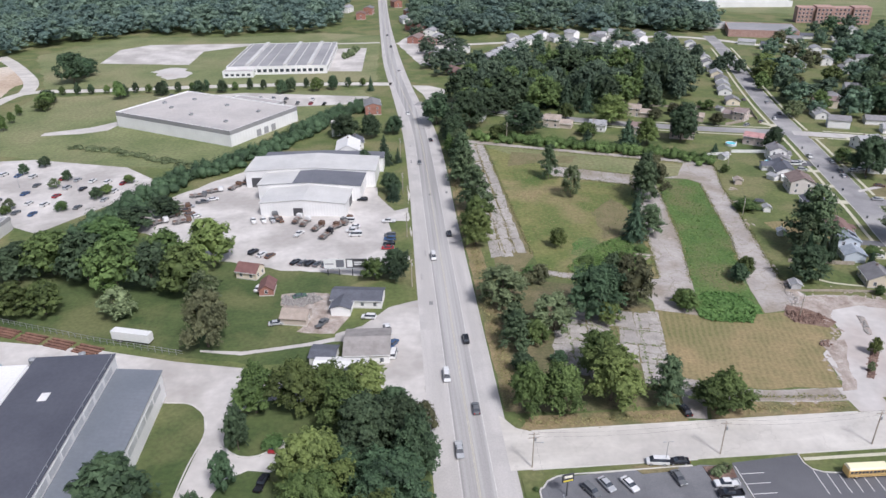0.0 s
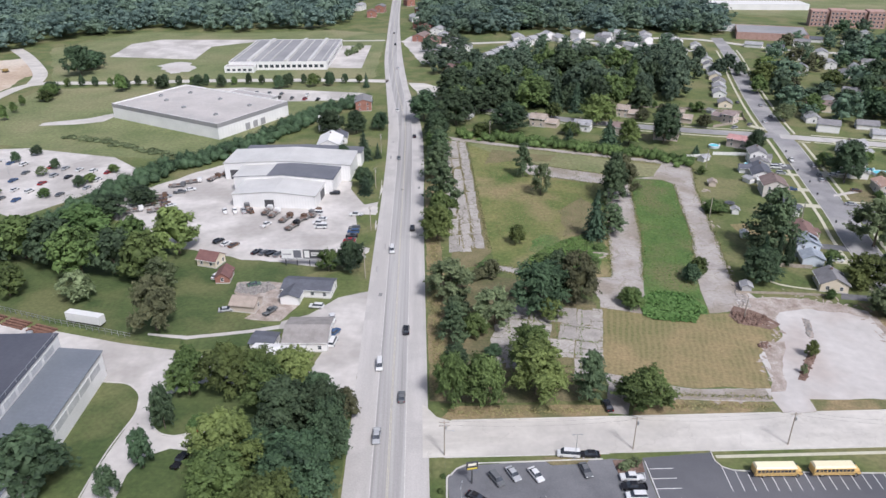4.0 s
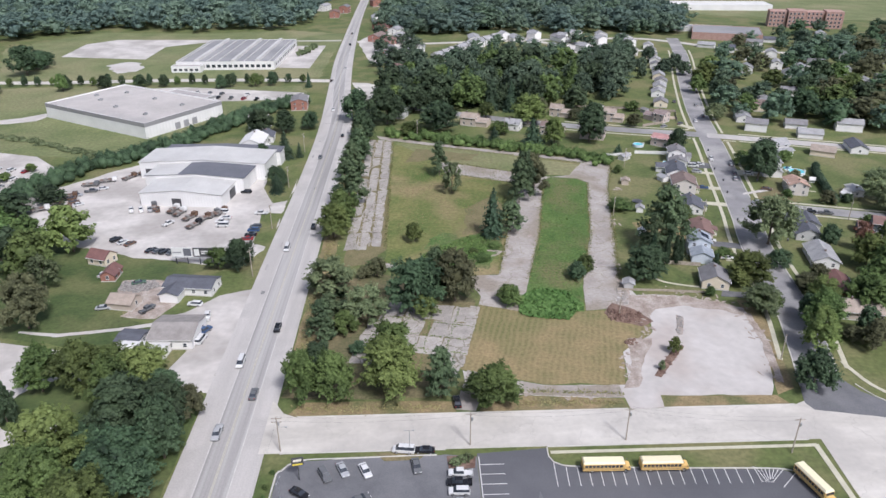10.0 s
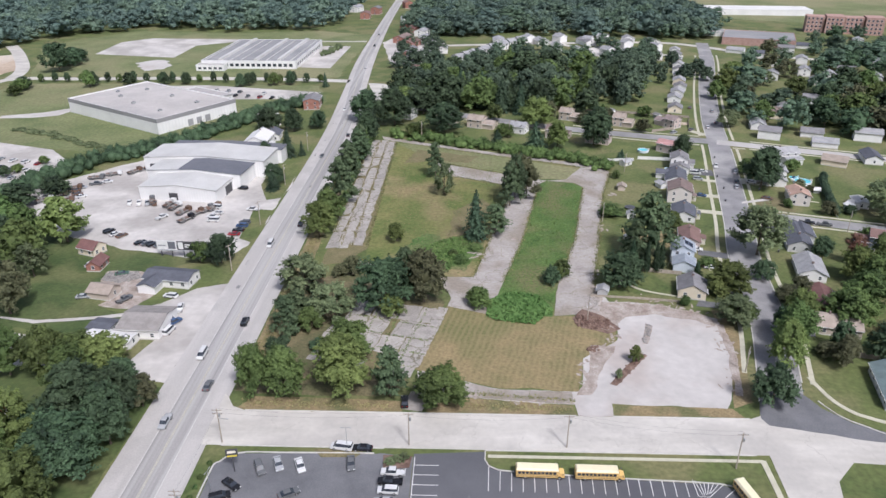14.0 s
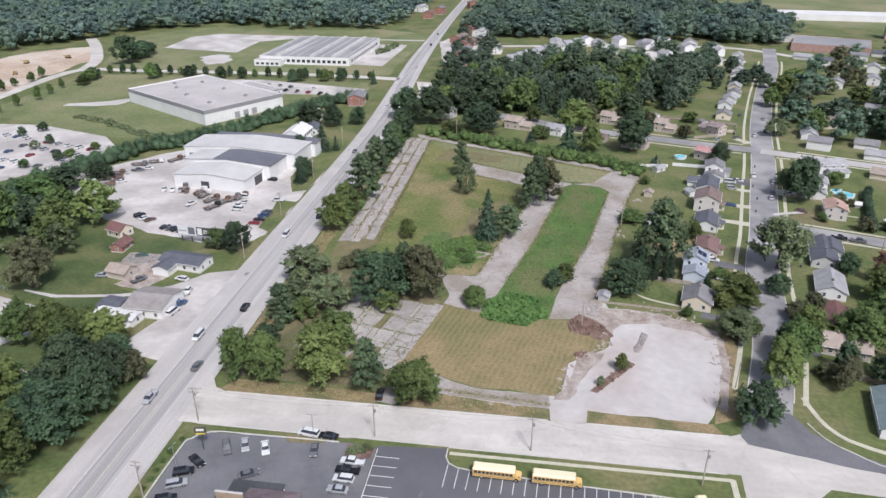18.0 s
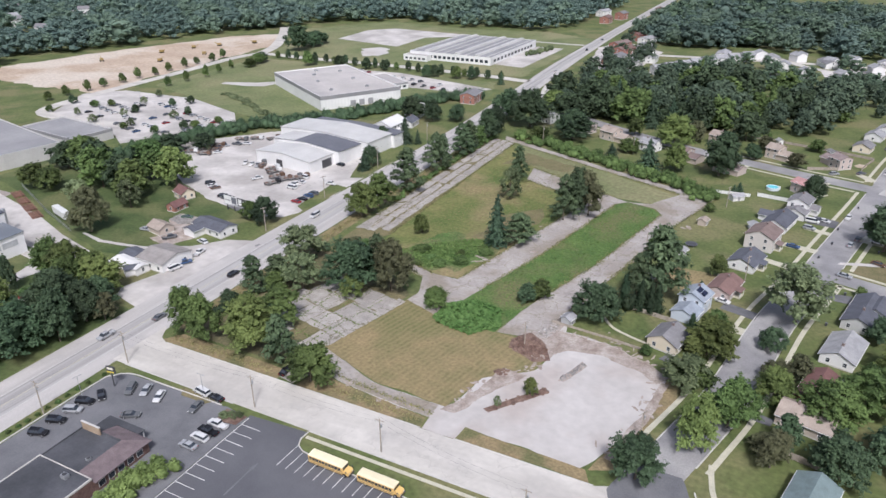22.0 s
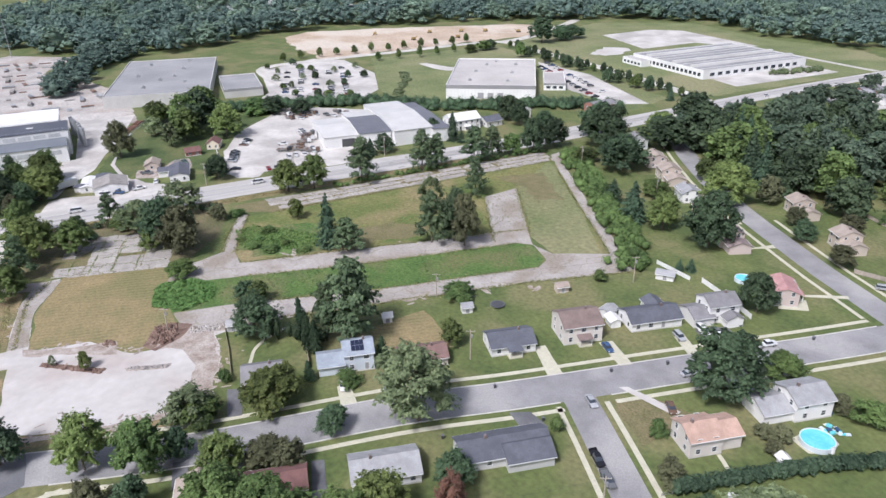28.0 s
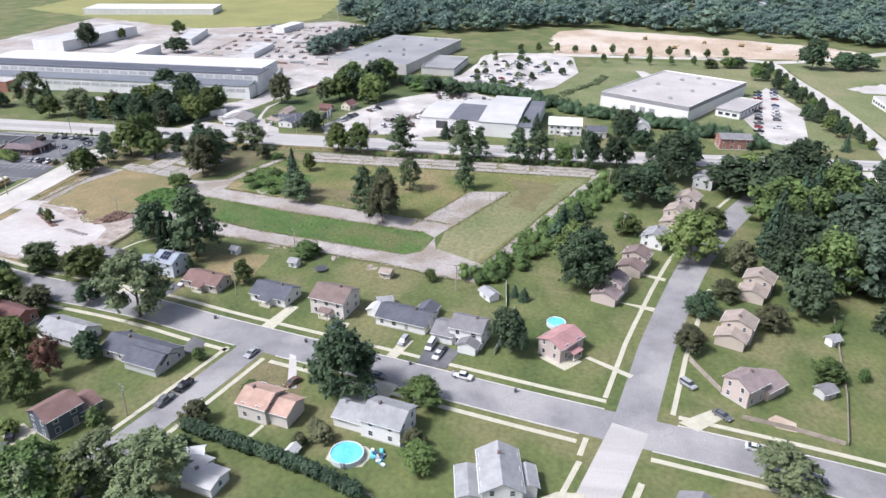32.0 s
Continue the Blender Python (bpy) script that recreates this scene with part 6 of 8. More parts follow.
def siding(name, c):
    m = surf(name, tuple(v * 0.94 for v in c), c, rough=0.7, s1=0.3, s2=5, grain=0.05, bump=0.0, vary=0.04)
    n, l = m.node_tree.nodes, m.node_tree.links
    geo, sep, mth = n.new("ShaderNodeNewGeometry"), n.new("ShaderNodeSeparateXYZ"), n.new("ShaderNodeMath")
    mth.operation, mth.inputs[1].default_value = "PINGPONG", 0.1
    bp = n.new("ShaderNodeBump")
    bp.inputs["Strength"].default_value, bp.inputs["Distance"].default_value = 0.6, 0.1
    l.new(geo.outputs["Position"], sep.inputs[0]), l.new(sep.outputs["Z"], mth.inputs[0])
    l.new(mth.outputs[0], bp.inputs["Height"]), l.new(bp.outputs[0], n["Principled BSDF"].inputs["Normal"])
    return m


for key, c in (("grey", (0.2, 0.195, 0.2)), ("dark", (0.1, 0.105, 0.125)), ("light", (0.31, 0.31, 0.315)), ("brown", (0.2, 0.15, 0.135)), ("rust", (0.2, 0.125, 0.11)), ("red", (0.17, 0.088, 0.08)), ("pink", (0.42, 0.235, 0.225)), ("orange", (0.42, 0.285, 0.225)), ("tan", (0.34, 0.285, 0.24)), ("green", (0.16, 0.21, 0.21)), ("blue", (0.3, 0.335, 0.38)), ("mauve", (0.25, 0.2, 0.19)), ("mid", (0.27, 0.25, 0.235))):
    M["sh_" + key] = shingle(key + "_shingles", c)
for key, c in (("white", (0.74, 0.73, 0.71)), ("cream", (0.68, 0.6, 0.47)), ("tan", (0.5, 0.43, 0.365)), ("grey", (0.5, 0.5, 0.49)), ("blue", (0.55, 0.6, 0.65)), ("navy", (0.1, 0.12, 0.15)), ("rose", (0.52, 0.435, 0.4)), ("pale", (0.62, 0.575, 0.53))):
    M["sd_" + key] = siding(key + "_siding", c)
M["porch_wood"] = surf("weathered_timber", (0.3, 0.26, 0.21), (0.42, 0.37, 0.31), rough=0.9, s1=1.0, s2=8, grain=0.15, bump=0.01, local=True)
M["solar"] = plain("solar_glass", (0.02, 0.025, 0.05), 0.15)
M["pool_water"] = surf("pool_water", (0.12, 0.52, 0.6), (0.2, 0.62, 0.68), rough=0.08, s1=0.7, s2=3, grain=0.06, bump=0.02)
M["pool_wall"] = plain("pale_pool_wall", (0.6, 0.66, 0.7), 0.5)
M["vinyl"] = plain("white_vinyl", (0.74, 0.74, 0.72), 0.45)
M["fence_wood"] = surf("grey_fence_boards", (0.27, 0.23, 0.19), (0.38, 0.33, 0.28), rough=0.92, s1=0.8, s2=8, grain=0.18, bump=0.01, vary=0.1)

WINDOW_SHAPES = {}


def window_shape(w, h, material, edging="frame_white"):
    key = (w, h, material, edging)
    if key not in WINDOW_SHAPES:
        bm = box(-w / 2 - 0.09, -0.07, -0.09, -w / 2, 0.05, h + 0.09)
        box(w / 2, -0.07, -0.09, w / 2 + 0.09, 0.05, h + 0.09, bm)
        box(-w / 2, -0.07, h, w / 2, 0.05, h + 0.09, bm)
        box(-w / 2 - 0.12, -0.1, -0.12, w / 2 + 0.12, 0.05, 0.0, bm)
        if material == "glass":
            box(-w / 2, -0.06, h / 2 - 0.03, w / 2, 0.03, h / 2 + 0.03, bm)
        made = []
        for b, mt in ((bm, edging), (box(-w / 2, -0.03, 0, w / 2, 0.02, h), material)):
            me = bpy.data.meshes.new("pane" if made else "window")
            b.to_mesh(me)
            b.free()
            me.materials.append(M[mt])
            made.append(me)
        WINDOW_SHAPES[key] = made
    return WINDOW_SHAPES[key]


def fit_window(parent, side, at, u, z, w, h, material="glass", name="window"):
    """A framed window or door on one side of a house: u along the wall, at its distance from the middle."""
    a, b = window_shape(w, h, material)
    win = new(name, a)
    win.parent = parent
    x, y, r = {"+x": (at, u, 90), "-x": (-at, -u, -90), "-y": (u, -at, 0), "+y": (-u, at, 180)}[side]
    win.matrix_local = pose(x, y, z, 0, 0, r)
    pane = new("pane" if name == "window" else "leaf", b)
    pane.parent = win


def volume(b, w, d, h, rise, wall, roof, x=0.0, y=0.0, turn=0.0, z=0.0, gutters=True):
    """Walls and a gabled roof with eaves; the ridge runs along local y."""
    m = pose(x, y, z, 0, 0, turn)
    bm = prism([(-d / 2, 0), (d / 2, 0), (d / 2, h), (0, h + rise), (-d / 2, h)], -w / 2, w / 2)
    bm.transform(m)
    part("wall", bm, M[wall], b)
    over = 0.45
    k = rise / (d / 2)
    for s in (-1, 1):
        bm = prism([(0, h + rise + 0.01), (s * (d / 2 + over), h - over * k + 0.01), (s * (d / 2 + over), h - over * k + 0.17), (0, h + rise + 0.19)], -w / 2 - 0.35, w / 2 + 0.35)
        bm.transform(m)
        part("roof", bm, M[roof], b)
    for s in (-1, 1) if gutters else ():
        bm = box(s * (d / 2 + over + 0.06) - 0.06, -w / 2 - 0.3, h - over * k - 0.05, s * (d / 2 + over + 0.06) + 0.06, w / 2 + 0.3, h - over * k + 0.09)
        bm.transform(m)
        part("gutter", bm, M["frame_white"], b, "white gutter")


def house(x, y, turn, w, d, h, rise, wall, roof, label, wings=(), chimney=True, porch=False, solar=False, garage=False, detail=True, bare=False, name="house", group=""):
    b = root(name, x, y, 0, turn)
    volume(b, w, d, h, rise, wall, roof, gutters=detail)
    for wx, wy, ww, wd, whh, wr, wt in wings:
        volume(b, ww, wd, whh, wr, wall, roof, wx, wy, wt)
    part("plinth", box(-d / 2 - 0.06, -w / 2 - 0.06, 0, d / 2 + 0.06, w / 2 + 0.06, 0.35), M["kerb"], b, "concrete plinth")
    floors = () if bare else (0.95,) if h < 4 else (0.95, 3.55)
    n = max(2, int(w / 3.4)) if detail else 2
    for z in floors:
        for i in range(n):
            u = -w / 2 + (i + 0.5) * w / n
            if z == floors[0] and i == n // 2:
                fit_window(b, "+x", d / 2, u, 0.36, 0.95, 2.0, "door_grey", "door")
            elif garage and z == floors[0] and i == n - 1:
                fit_window(b, "+x", d / 2, u, 0.1, 2.5, 2.1, "vinyl", "garage_door")
            else:
                fit_window(b, "+x", d / 2, u, z, 1.3 if i % 2 else 1.0, 1.25)
            if detail:
                fit_window(b, "-x", d / 2, u, z, 1.0, 1.2)
        for side in ("-y", "+y"):
            for u in (-d / 4, d / 4) if detail else (0.0,):
                fit_window(b, side, w / 2, u, z, 0.9, 1.2)
    if chimney:
        c = part("chimney", box(-0.35, w * 0.18, h + rise - 0.7, 0.35, w * 0.18 + 0.55, h + rise + 0.8, bevel=0.03), M["sh_brown"], b, "small brown brick chimney")
        part("pot", tube(0.12, h + rise + 0.8, h + rise + 1.05, 8, x=0, y=w * 0.18 + 0.27), M["galv"], c)
    if porch:
        part("porch_floor", box(d / 2 + 0.07, -1.8, 0, d / 2 + 2.1, 1.8, 0.33), M["walk"], b)
        part("porch_roof", prism([(d / 2 + 0.02, 2.75), (d / 2 + 2.3, 2.3), (d / 2 + 2.3, 2.42), (d / 2 + 0.02, 2.9)], -2.0, 2.0), M[roof], b)
        for u in (-1.65, 1.65):
            part("porch_post", box(d / 2 + 1.9, u - 0.07, 0.33, d / 2 + 2.04, u + 0.07, 2.36), M["frame_white"], b)
    if solar:
        k = math.degrees(math.atan2(rise, d / 2))
        for i in range(3):
            for j in range(2):
                bm = box(-0.75, -0.5, 0.0, 0.75, 0.5, 0.05)
                bm.transform(pose(d * 0.13 + j * 1.65 * math.cos(radians(k)), -1.2 + i * 1.08, h + rise + 0.3 - (d * 0.13 + j * 1.65 * math.cos(radians(k))) * rise / (d / 2), 0, k, 0))
                part("solar_panel", bm, M["solar"], b, "dark solar panel")
    return tagged(b, label, "house", group)


W = -13.6
SG = "houses along the residential street"
house(157.3, 195.6, W, 9.4, 8.4, 2.9, 2.2, "sd_cream", "sh_grey", "small cream house with grey-brown gable roof", porch=False, group=SG)
house(160.5, 219.5, W, 7.5, 7.5, 5.2, 1.8, "sd_blue", "sh_blue", "pale blue house with solar panels on the roof", wings=[(0.5, -7, 6.5, 7, 2.8, 1.5, 0)], solar=True, group=SG)
house(167.2, 234.6, W, 12.2, 7.2, 2.7, 1.6, "sd_rose", "sh_rust", "low pale brick bungalow with rust brown roof", porch=True, group=SG)
house(171.4, 258.2, W, 12, 8.6, 2.7, 1.9, "sd_white", "sh_dark", "white bungalow with dark grey roof", porch=True, group=SG)
house(174.8, 277.6, W, 10.8, 9.6, 5.3, 2.2, "sd_pale", "sh_brown", "pale tan two-storey house with brown roof", porch=True, group=SG)
house(179, 299.6, W, 15, 8.6, 2.8, 1.9, "sd_white", "sh_dark", "long white bungalow with dark roof", wings=[(-6, 4, 5, 5, 2.5, 1.2, 90)], garage=True, group=SG)
house(185.2, 318.4, W, 9, 7.6, 5.4, 1.8, "sd_white", "sh_grey", "white two-storey house with grey roof", wings=[(0.5, -6.5, 6, 8, 2.8, 1.6, 0), (5, 1.5, 4, 5, 2.6, 1.2, 90)], group=SG)
house(186.6, 342.8, 52, 10, 7.2, 4.4, 1.4, "sd_rose", "sh_pink", "pale house with faded pink metal roof", chimney=False, porch=True, group=SG)
E_ = 166.4
house(195.3, 188.2, E_, 14.5, 7, 2.7, 1.7, "brick", "sh_red", "brick bungalow with dark red roof", group=SG)
house(201, 210.6, E_, 14, 8.4, 2.7, 2.0, "sd_white", "sh_light", "white bungalow with light grey roof", group=SG)
house(206.6, 235.4, E_, 19.5, 8.2, 2.7, 2.0, "sd_grey", "sh_dark", "long bungalow with dark slate roof", wings=[(-2.6, -4.6, 10, 7.4, 2.7, 1.75, 0)], group=SG)
house(223.2, 274.2, E_, 7.6, 8, 4.4, 1.7, "sd_pale", "sh_orange", "tan house with faded pinkish tan roof", wings=[(0.3, -6.2, 5.4, 7, 3.6, 1.4, 0)], group=SG)
house(247.2, 271.4, E_, 7.6, 5.6, 2.5, 0.7, "sd_white", "roof_light", "low house with pale metal roof behind the tall hedge", wings=[(2.6, 3.2, 4, 3.6, 2.4, 0.6, 0)], detail=False, group=SG)
house(225, 304.6, E_, 9.5, 8.6, 4.8, 1.8, "sd_white", "sh_light", "white split-level house with light grey roof", wings=[(0.5, 8.2, 8, 8, 2.8, 1.6, 0)], porch=False, group=SG)
house(238.8, 330.4, 99.4, 12, 8, 4.5, 2.1, "sd_white", "sh_light", "white gabled house with light roof and low wings", wings=[(-6.4, -1.2, 8.5, 4.4, 2.8, 0.6, 0), (5.6, 0, 6, 3.4, 2.9, 0.6, 0)], group=SG)
house(235.2, 230.8, 66, 8.4, 7, 5.2, 1.7, "sd_navy", "sh_rust", "dark blue house with brown roof", wings=[(0, 6.2, 5, 6.4, 2.8, 1.3, 0)], chimney=False, group=SG)
house(253, 225.5, 35, 11, 7, 4.6, 1.6, "sd_white", "sh_dark", "white two-storey house with dark grey roof", chimney=False, group=SG)
house(194.5, 144, E_, 17, 8.2, 2.8, 1.9, "sd_white", "sh_green", "white bungalow with grey-green roof", group=SG)
house(193.5, 174.5, E_ - 90, 12, 8.5, 2.9, 2.0, "sd_tan", "sh_tan", "tan house with pale brown roof", group=SG)
house(199.5, 386.5, W + 55, 7, 7, 5.0, 1.6, "sd_rose", "sh_mauve", "split-level house with mauve brown roof", wings=[(1, 6.6, 7, 7, 2.8, 1.4, 0)], group=SG)
NG = "houses along the north lane"
NL = -114
house(171, 391.2, NL, 6.5, 8, 5.0, 1.7, "sd_tan", "sh_tan", "tan split-level house with pale roof", wings=[(0.5, 5.5, 5, 7.5, 2.9, 1.4, 0)], group=NG)
house(142.6, 403.4, NL, 7, 8, 4.8, 1.7, "sd_tan", "sh_tan", "beige split-level house beside the wood", wings=[(0.5, 6.5, 6, 7.5, 2.8, 1.4, 0)], group=NG)
house(151, 358.4, NL + 180, 6.5, 8, 4.8, 1.7, "sd_rose", "sh_mauve", "rose split-level house with brown roof", wings=[(0.5, -6, 6, 7.5, 2.8, 1.4, 0)], group=NG)
house(131, 367.6, NL + 180, 6.5, 8, 4.6, 1.7, "sd_tan", "sh_brown", "tan split-level house with brown roof", wings=[(0.5, -6, 6, 7.5, 2.8, 1.4, 0)], group=NG)
house(113, 375.8, NL + 180, 9, 7.6, 4.0, 1.7, "sd_white", "sh_light", "white house with light grey roof", group=NG)
house(90, 386.4, NL + 180, 9, 8, 4.8, 1.8, "sd_tan", "sh_tan", "tan house with pale shingle roof", wings=[(0.5, -7.5, 7, 7.6, 2.8, 1.4, 0)], group=NG)
house(74, 393, NL + 180, 9, 8, 4.4, 1.8, "sd_rose", "sh_tan", "pale house with tan roof", group=NG)
house(48.5, 404, NL + 180, 10, 8, 4.4, 1.8, "sd_grey", "sh_light", "pale grey house near the main road", group=NG)
RG = "houses along the main road"
house(-23, 345, 0, 17, 11, 5.6, 2.6, "sd_white", "roof_white", "white two-storey house by the main road", porch=True, group=RG)
house(-20, 361, 4, 10, 8, 3.2, 2.0, "sd_white", "sh_dark", "white cottage by the main road", group=RG)
house(-28, 384, 90, 11, 9, 4.8, 2.8, "sd_white", "roof_light", "white gabled house among trees", group=RG)
house(-12, 428, 4, 15, 9.5, 5.6, 1.5, "brick", "sh_grey", "red brick building by the main road", chimney=False, group=RG)
FG = "distant houses of the suburb"
for k, (x, y, t, c, r) in enumerate(((246, 367, 66, "white", "grey"), (247, 387, -14, "white", "light"), (276, 422, -14, "white", "light"), (262, 409, 70, "cream", "brown"), (270, 371, 70, "white", "grey"), (269, 353, 70, "white", "light"), (296, 364, 70, "white", "light"), (281, 330, -14, "white", "dark"), (261, 324, 60, "cream", "tan"), (330, 525, -20, "white", "light"), (327, 498, -20, "white", "grey"), (310, 613, 60, "white", "light"))):
    house(x, y, t, 11 + k % 4, 8, 2.8 if k % 3 else 4.6, 1.8, "sd_" + c, "sh_" + r, f"{'small' if k % 3 else 'tall'} {c} house with {r} roof among trees", detail=False, chimney=False, group=FG)
for k, (x, y) in enumerate(((210, 421), (216, 446), (222, 462), (228, 478), (232, 496), (237, 514), (241, 532), (246, 551), (250, 572), (255, 592), (259, 612))):
    house(x, y, -16, 9 + k % 3, 8, 2.9, 1.9, "sd_white" if k % 4 else "sd_cream", "sh_light" if k % 3 else "sh_grey", "small white house with light roof in a row", detail=False, chimney=False, group="row of far street houses")
for k, (x, y) in enumerate(ROW_HOMES):
    house(x, y, -52 if k < 8 else 20 * (k % 4), 8 + k % 3, 9, 5.4, 2.0, "sd_white", "sh_light", "white row house behind the wood", detail=False, bare=k > 7, chimney=False, group="row houses behind the wood")
for k, (x, y, c, r, h) in enumerate(((29, 712, "rose", "red", 6), (44, 668, "white", "light", 4), (36, 610, "white", "grey", 3), (40, 580, "white", "light", 4), (53, 645, "white", "grey", 4), (24, 664, "rose", "brown", 5), (-22, 850, "rose", "grey", 7), (-30, 815, "rose", "rust", 6), (18, 780, "white", "light", 5), (24, 830, "rose", "grey", 6), (-48, 870, "white", "light", 6), (28, 745, "rose", "rust", 6), (62, 612, "white", "light", 4), (150, 652, "white", "light", 4), (190, 650, "white", "grey", 4), (228, 654, "white", "light", 4), (168, 672, "white", "light", 4), (112, 655, "white", "light", 4), (248, 648, "white", "grey", 4), (48, 528, "rose", "rust", 3), (34, 638, "rose", "rust", 5), (22, 735, "rose", "brown", 6), (34, 594, "rose", "grey", 4), (26, 800, "white", "light", 5), (10, 905, "rose", "rust", 7), (40, 700, "white", "light", 5), (52, 590, "white", "light", 4))):
    house(x, y, 10 * (k % 5) - 20, 14 + 3 * (k % 3), 10, h, 1.8, "brick" if c == "rose" else "sd_" + c, "sh_" + r, f"{'brick' if c == 'rose' else c} building with {r} roof at the town's edge", detail=False, chimney=False, name="town_building", group="buildings of the far town")
for k, (x, y) in enumerate(TOWN_HOMES):
    house(x, y, 70 if k % 2 else -20, 11 + k % 3, 8, 4.4 if k % 3 else 2.9, 1.8, "sd_white", ("sh_light", "sh_grey", "sh_light", "sh_dark")[k % 4], "white house among large garden trees", detail=False, bare=True, chimney=False, group=FG)
for k, (x, y) in enumerate(FAR_HOMES):
    house(x, y, k * 40, 13, 10, 6, 3, "sd_white", "sh_grey" if k % 2 else "sh_light", "distant white house among the trees", detail=False, bare=True, chimney=False, group="houses behind the wood")

# small buildings west of the main road
house(-51, 220, 70, 7.5, 6, 2.9, 2.0, "sd_cream", "sh_red", "tiny cream house with dark brown roof", chimney=False, name="cottage")
house(-43.5, 208.5, 0, 7, 4.6, 2.3, 1.6, "brick", "sh_red", "old shed with rusty red roof", chimney=False, name="garden_shed", detail=False)
house(-32, 189, 78, 8, 6.2, 2.5, 1.6, "sd_tan", "sh_tan", "tan outbuilding with pale roof", chimney=False, name="outbuilding", detail=False)
house(-13.5, 198.5, 82, 16, 8, 3.0, 1.2, "sd_white", "sh_dark", "white workshop with black felt roof", wings=[(-5, 4, 8, 6, 2.8, 1.0, 90)], chimney=False, name="workshop")
house(-9.8, 170, 88, 12.5, 13, 3.4, 1.6, "sd_white", "sh_mid", "white garage with brown-grey roof", chimney=False, name="roadside_garage", garage=True)
for x, y, w, d, t in ((-17, 161.5, 14, 5, -8), (-22, 167.5, 7, 6, -8), (-13.5, 159, 5, 4, 60)):
    house(x, y, t + 90, w, d, 2.5, 0.5, "sd_white", "roof_white" if w > 6 and d < 6 else "sh_dark", "low white cabin beside the garage", chimney=False, name="site_cabin", detail=False)


# ---- vehicles ----
for key, c in (("white", (0.72, 0.72, 0.71)), ("silver", (0.42, 0.43, 0.44)), ("grey", (0.16, 0.165, 0.17)), ("black", (0.02, 0.02, 0.023)), ("red", (0.3, 0.03, 0.035)), ("blue", (0.06, 0.11, 0.22)), ("green", (0.1, 0.16, 0.12)), ("brown", (0.16, 0.1, 0.07))):
    M["car_" + key] = plain(key + "_car_paint", c, 0.25, 0.1, 0.05)
M["tyre"] = plain("black_rubber", (0.02, 0.02, 0.02), 0.85)
M["rim"] = plain("alloy", (0.45, 0.45, 0.46), 0.35, 0.8)
M["lamp_clear"] = plain("clear_lamp_glass", (0.7, 0.7, 0.68), 0.15)
M["lamp_red"] = plain("red_lamp_glass", (0.3, 0.015, 0.015), 0.2)
M["bus_yellow"] = plain("school_bus_yellow", (0.72, 0.48, 0.17), 0.4)
M["bus_roof"] = plain("pale_bus_roof", (0.8, 0.72, 0.5), 0.45)
M["cargo"] = surf("truck_cargo", (0.16, 0.15, 0.14), (0.34, 0.32, 0.3), rough=0.8, s1=1.5, s2=6, grain=0.3, bump=0.03, local=True)


def frustum(x0, x1, y, z0, tx0, tx1, ty, z1, bm=None):
    bm = bm or bmesh.new()
    a = [bm.verts.new(p) for p in ((x0, -y, z0), (x1, -y, z0), (x1, y, z0), (x0, y, z0))]
    b = [bm.verts.new(p) for p in ((tx0, -ty, z1), (tx1, -ty, z1), (tx1, ty, z1), (tx0, ty, z1))]
    bm.faces.new(a[::-1]), bm.faces.new(b)
    for i in range(4):
        j = (i + 1) % 4
        bm.faces.new((a[i], a[j], b[j], b[i]))
    return bm


def wheel(parent, x, y, r=0.34, w=0.24, rim=True):
    bm = tube(r, -w / 2, w / 2, 12)
    bmesh.ops.bevel(bm, geom=[e for e in bm.edges if abs(e.verts[0].co.z - e.verts[1].co.z) < 1e-6], offset=0.04, segments=1, affect="EDGES")
    bm.transform(pose(x, y, r, 90, 0, 0))
    t = part("wheel", bm, M["tyre"], parent, "black tyre")
    if not rim:
        return
    bm = tube(r * 0.6, -w / 2 - 0.01, w / 2 + 0.01, 10)
    bm.transform(pose(x, y, r, 90, 0, 0))
    part("rim", bm, M["rim"], t, "alloy rim")


CAR_PLANS = {
    "sedan": ([(-2.3, 0.3), (2.25, 0.3), (2.35, 0.55), (2.2, 0.8), (1.1, 0.95), (-1.5, 0.98), (-2.25, 0.92), (-2.35, 0.6)], (-1.75, 1.15, -1.05, 0.35), 1.44),
    "suv": ([(-2.3, 0.35), (2.2, 0.35), (2.3, 0.65), (2.2, 0.95), (1.2, 1.08), (-2.2, 1.1), (-2.35, 0.7)], (-2.2, 1.3, -1.95, 0.55), 1.72),
    "pickup": ([(-2.75, 0.4), (2.65, 0.4), (2.75, 0.75), (2.65, 1.0), (1.5, 1.12), (-0.75, 1.12), (-0.76, 0.72), (-2.6, 0.72), (-2.62, 1.1), (-2.75, 1.1)], (-0.75, 1.6, -0.6, 0.85), 1.8),
    "van": ([(-2.6, 0.35), (2.4, 0.35), (2.55, 0.7), (2.45, 1.0), (1.7, 1.2), (-2.55, 1.25), (-2.65, 0.8)], (-2.55, 1.75, -2.5, 0.95), 2.05),
}
CAR_MADE = {}


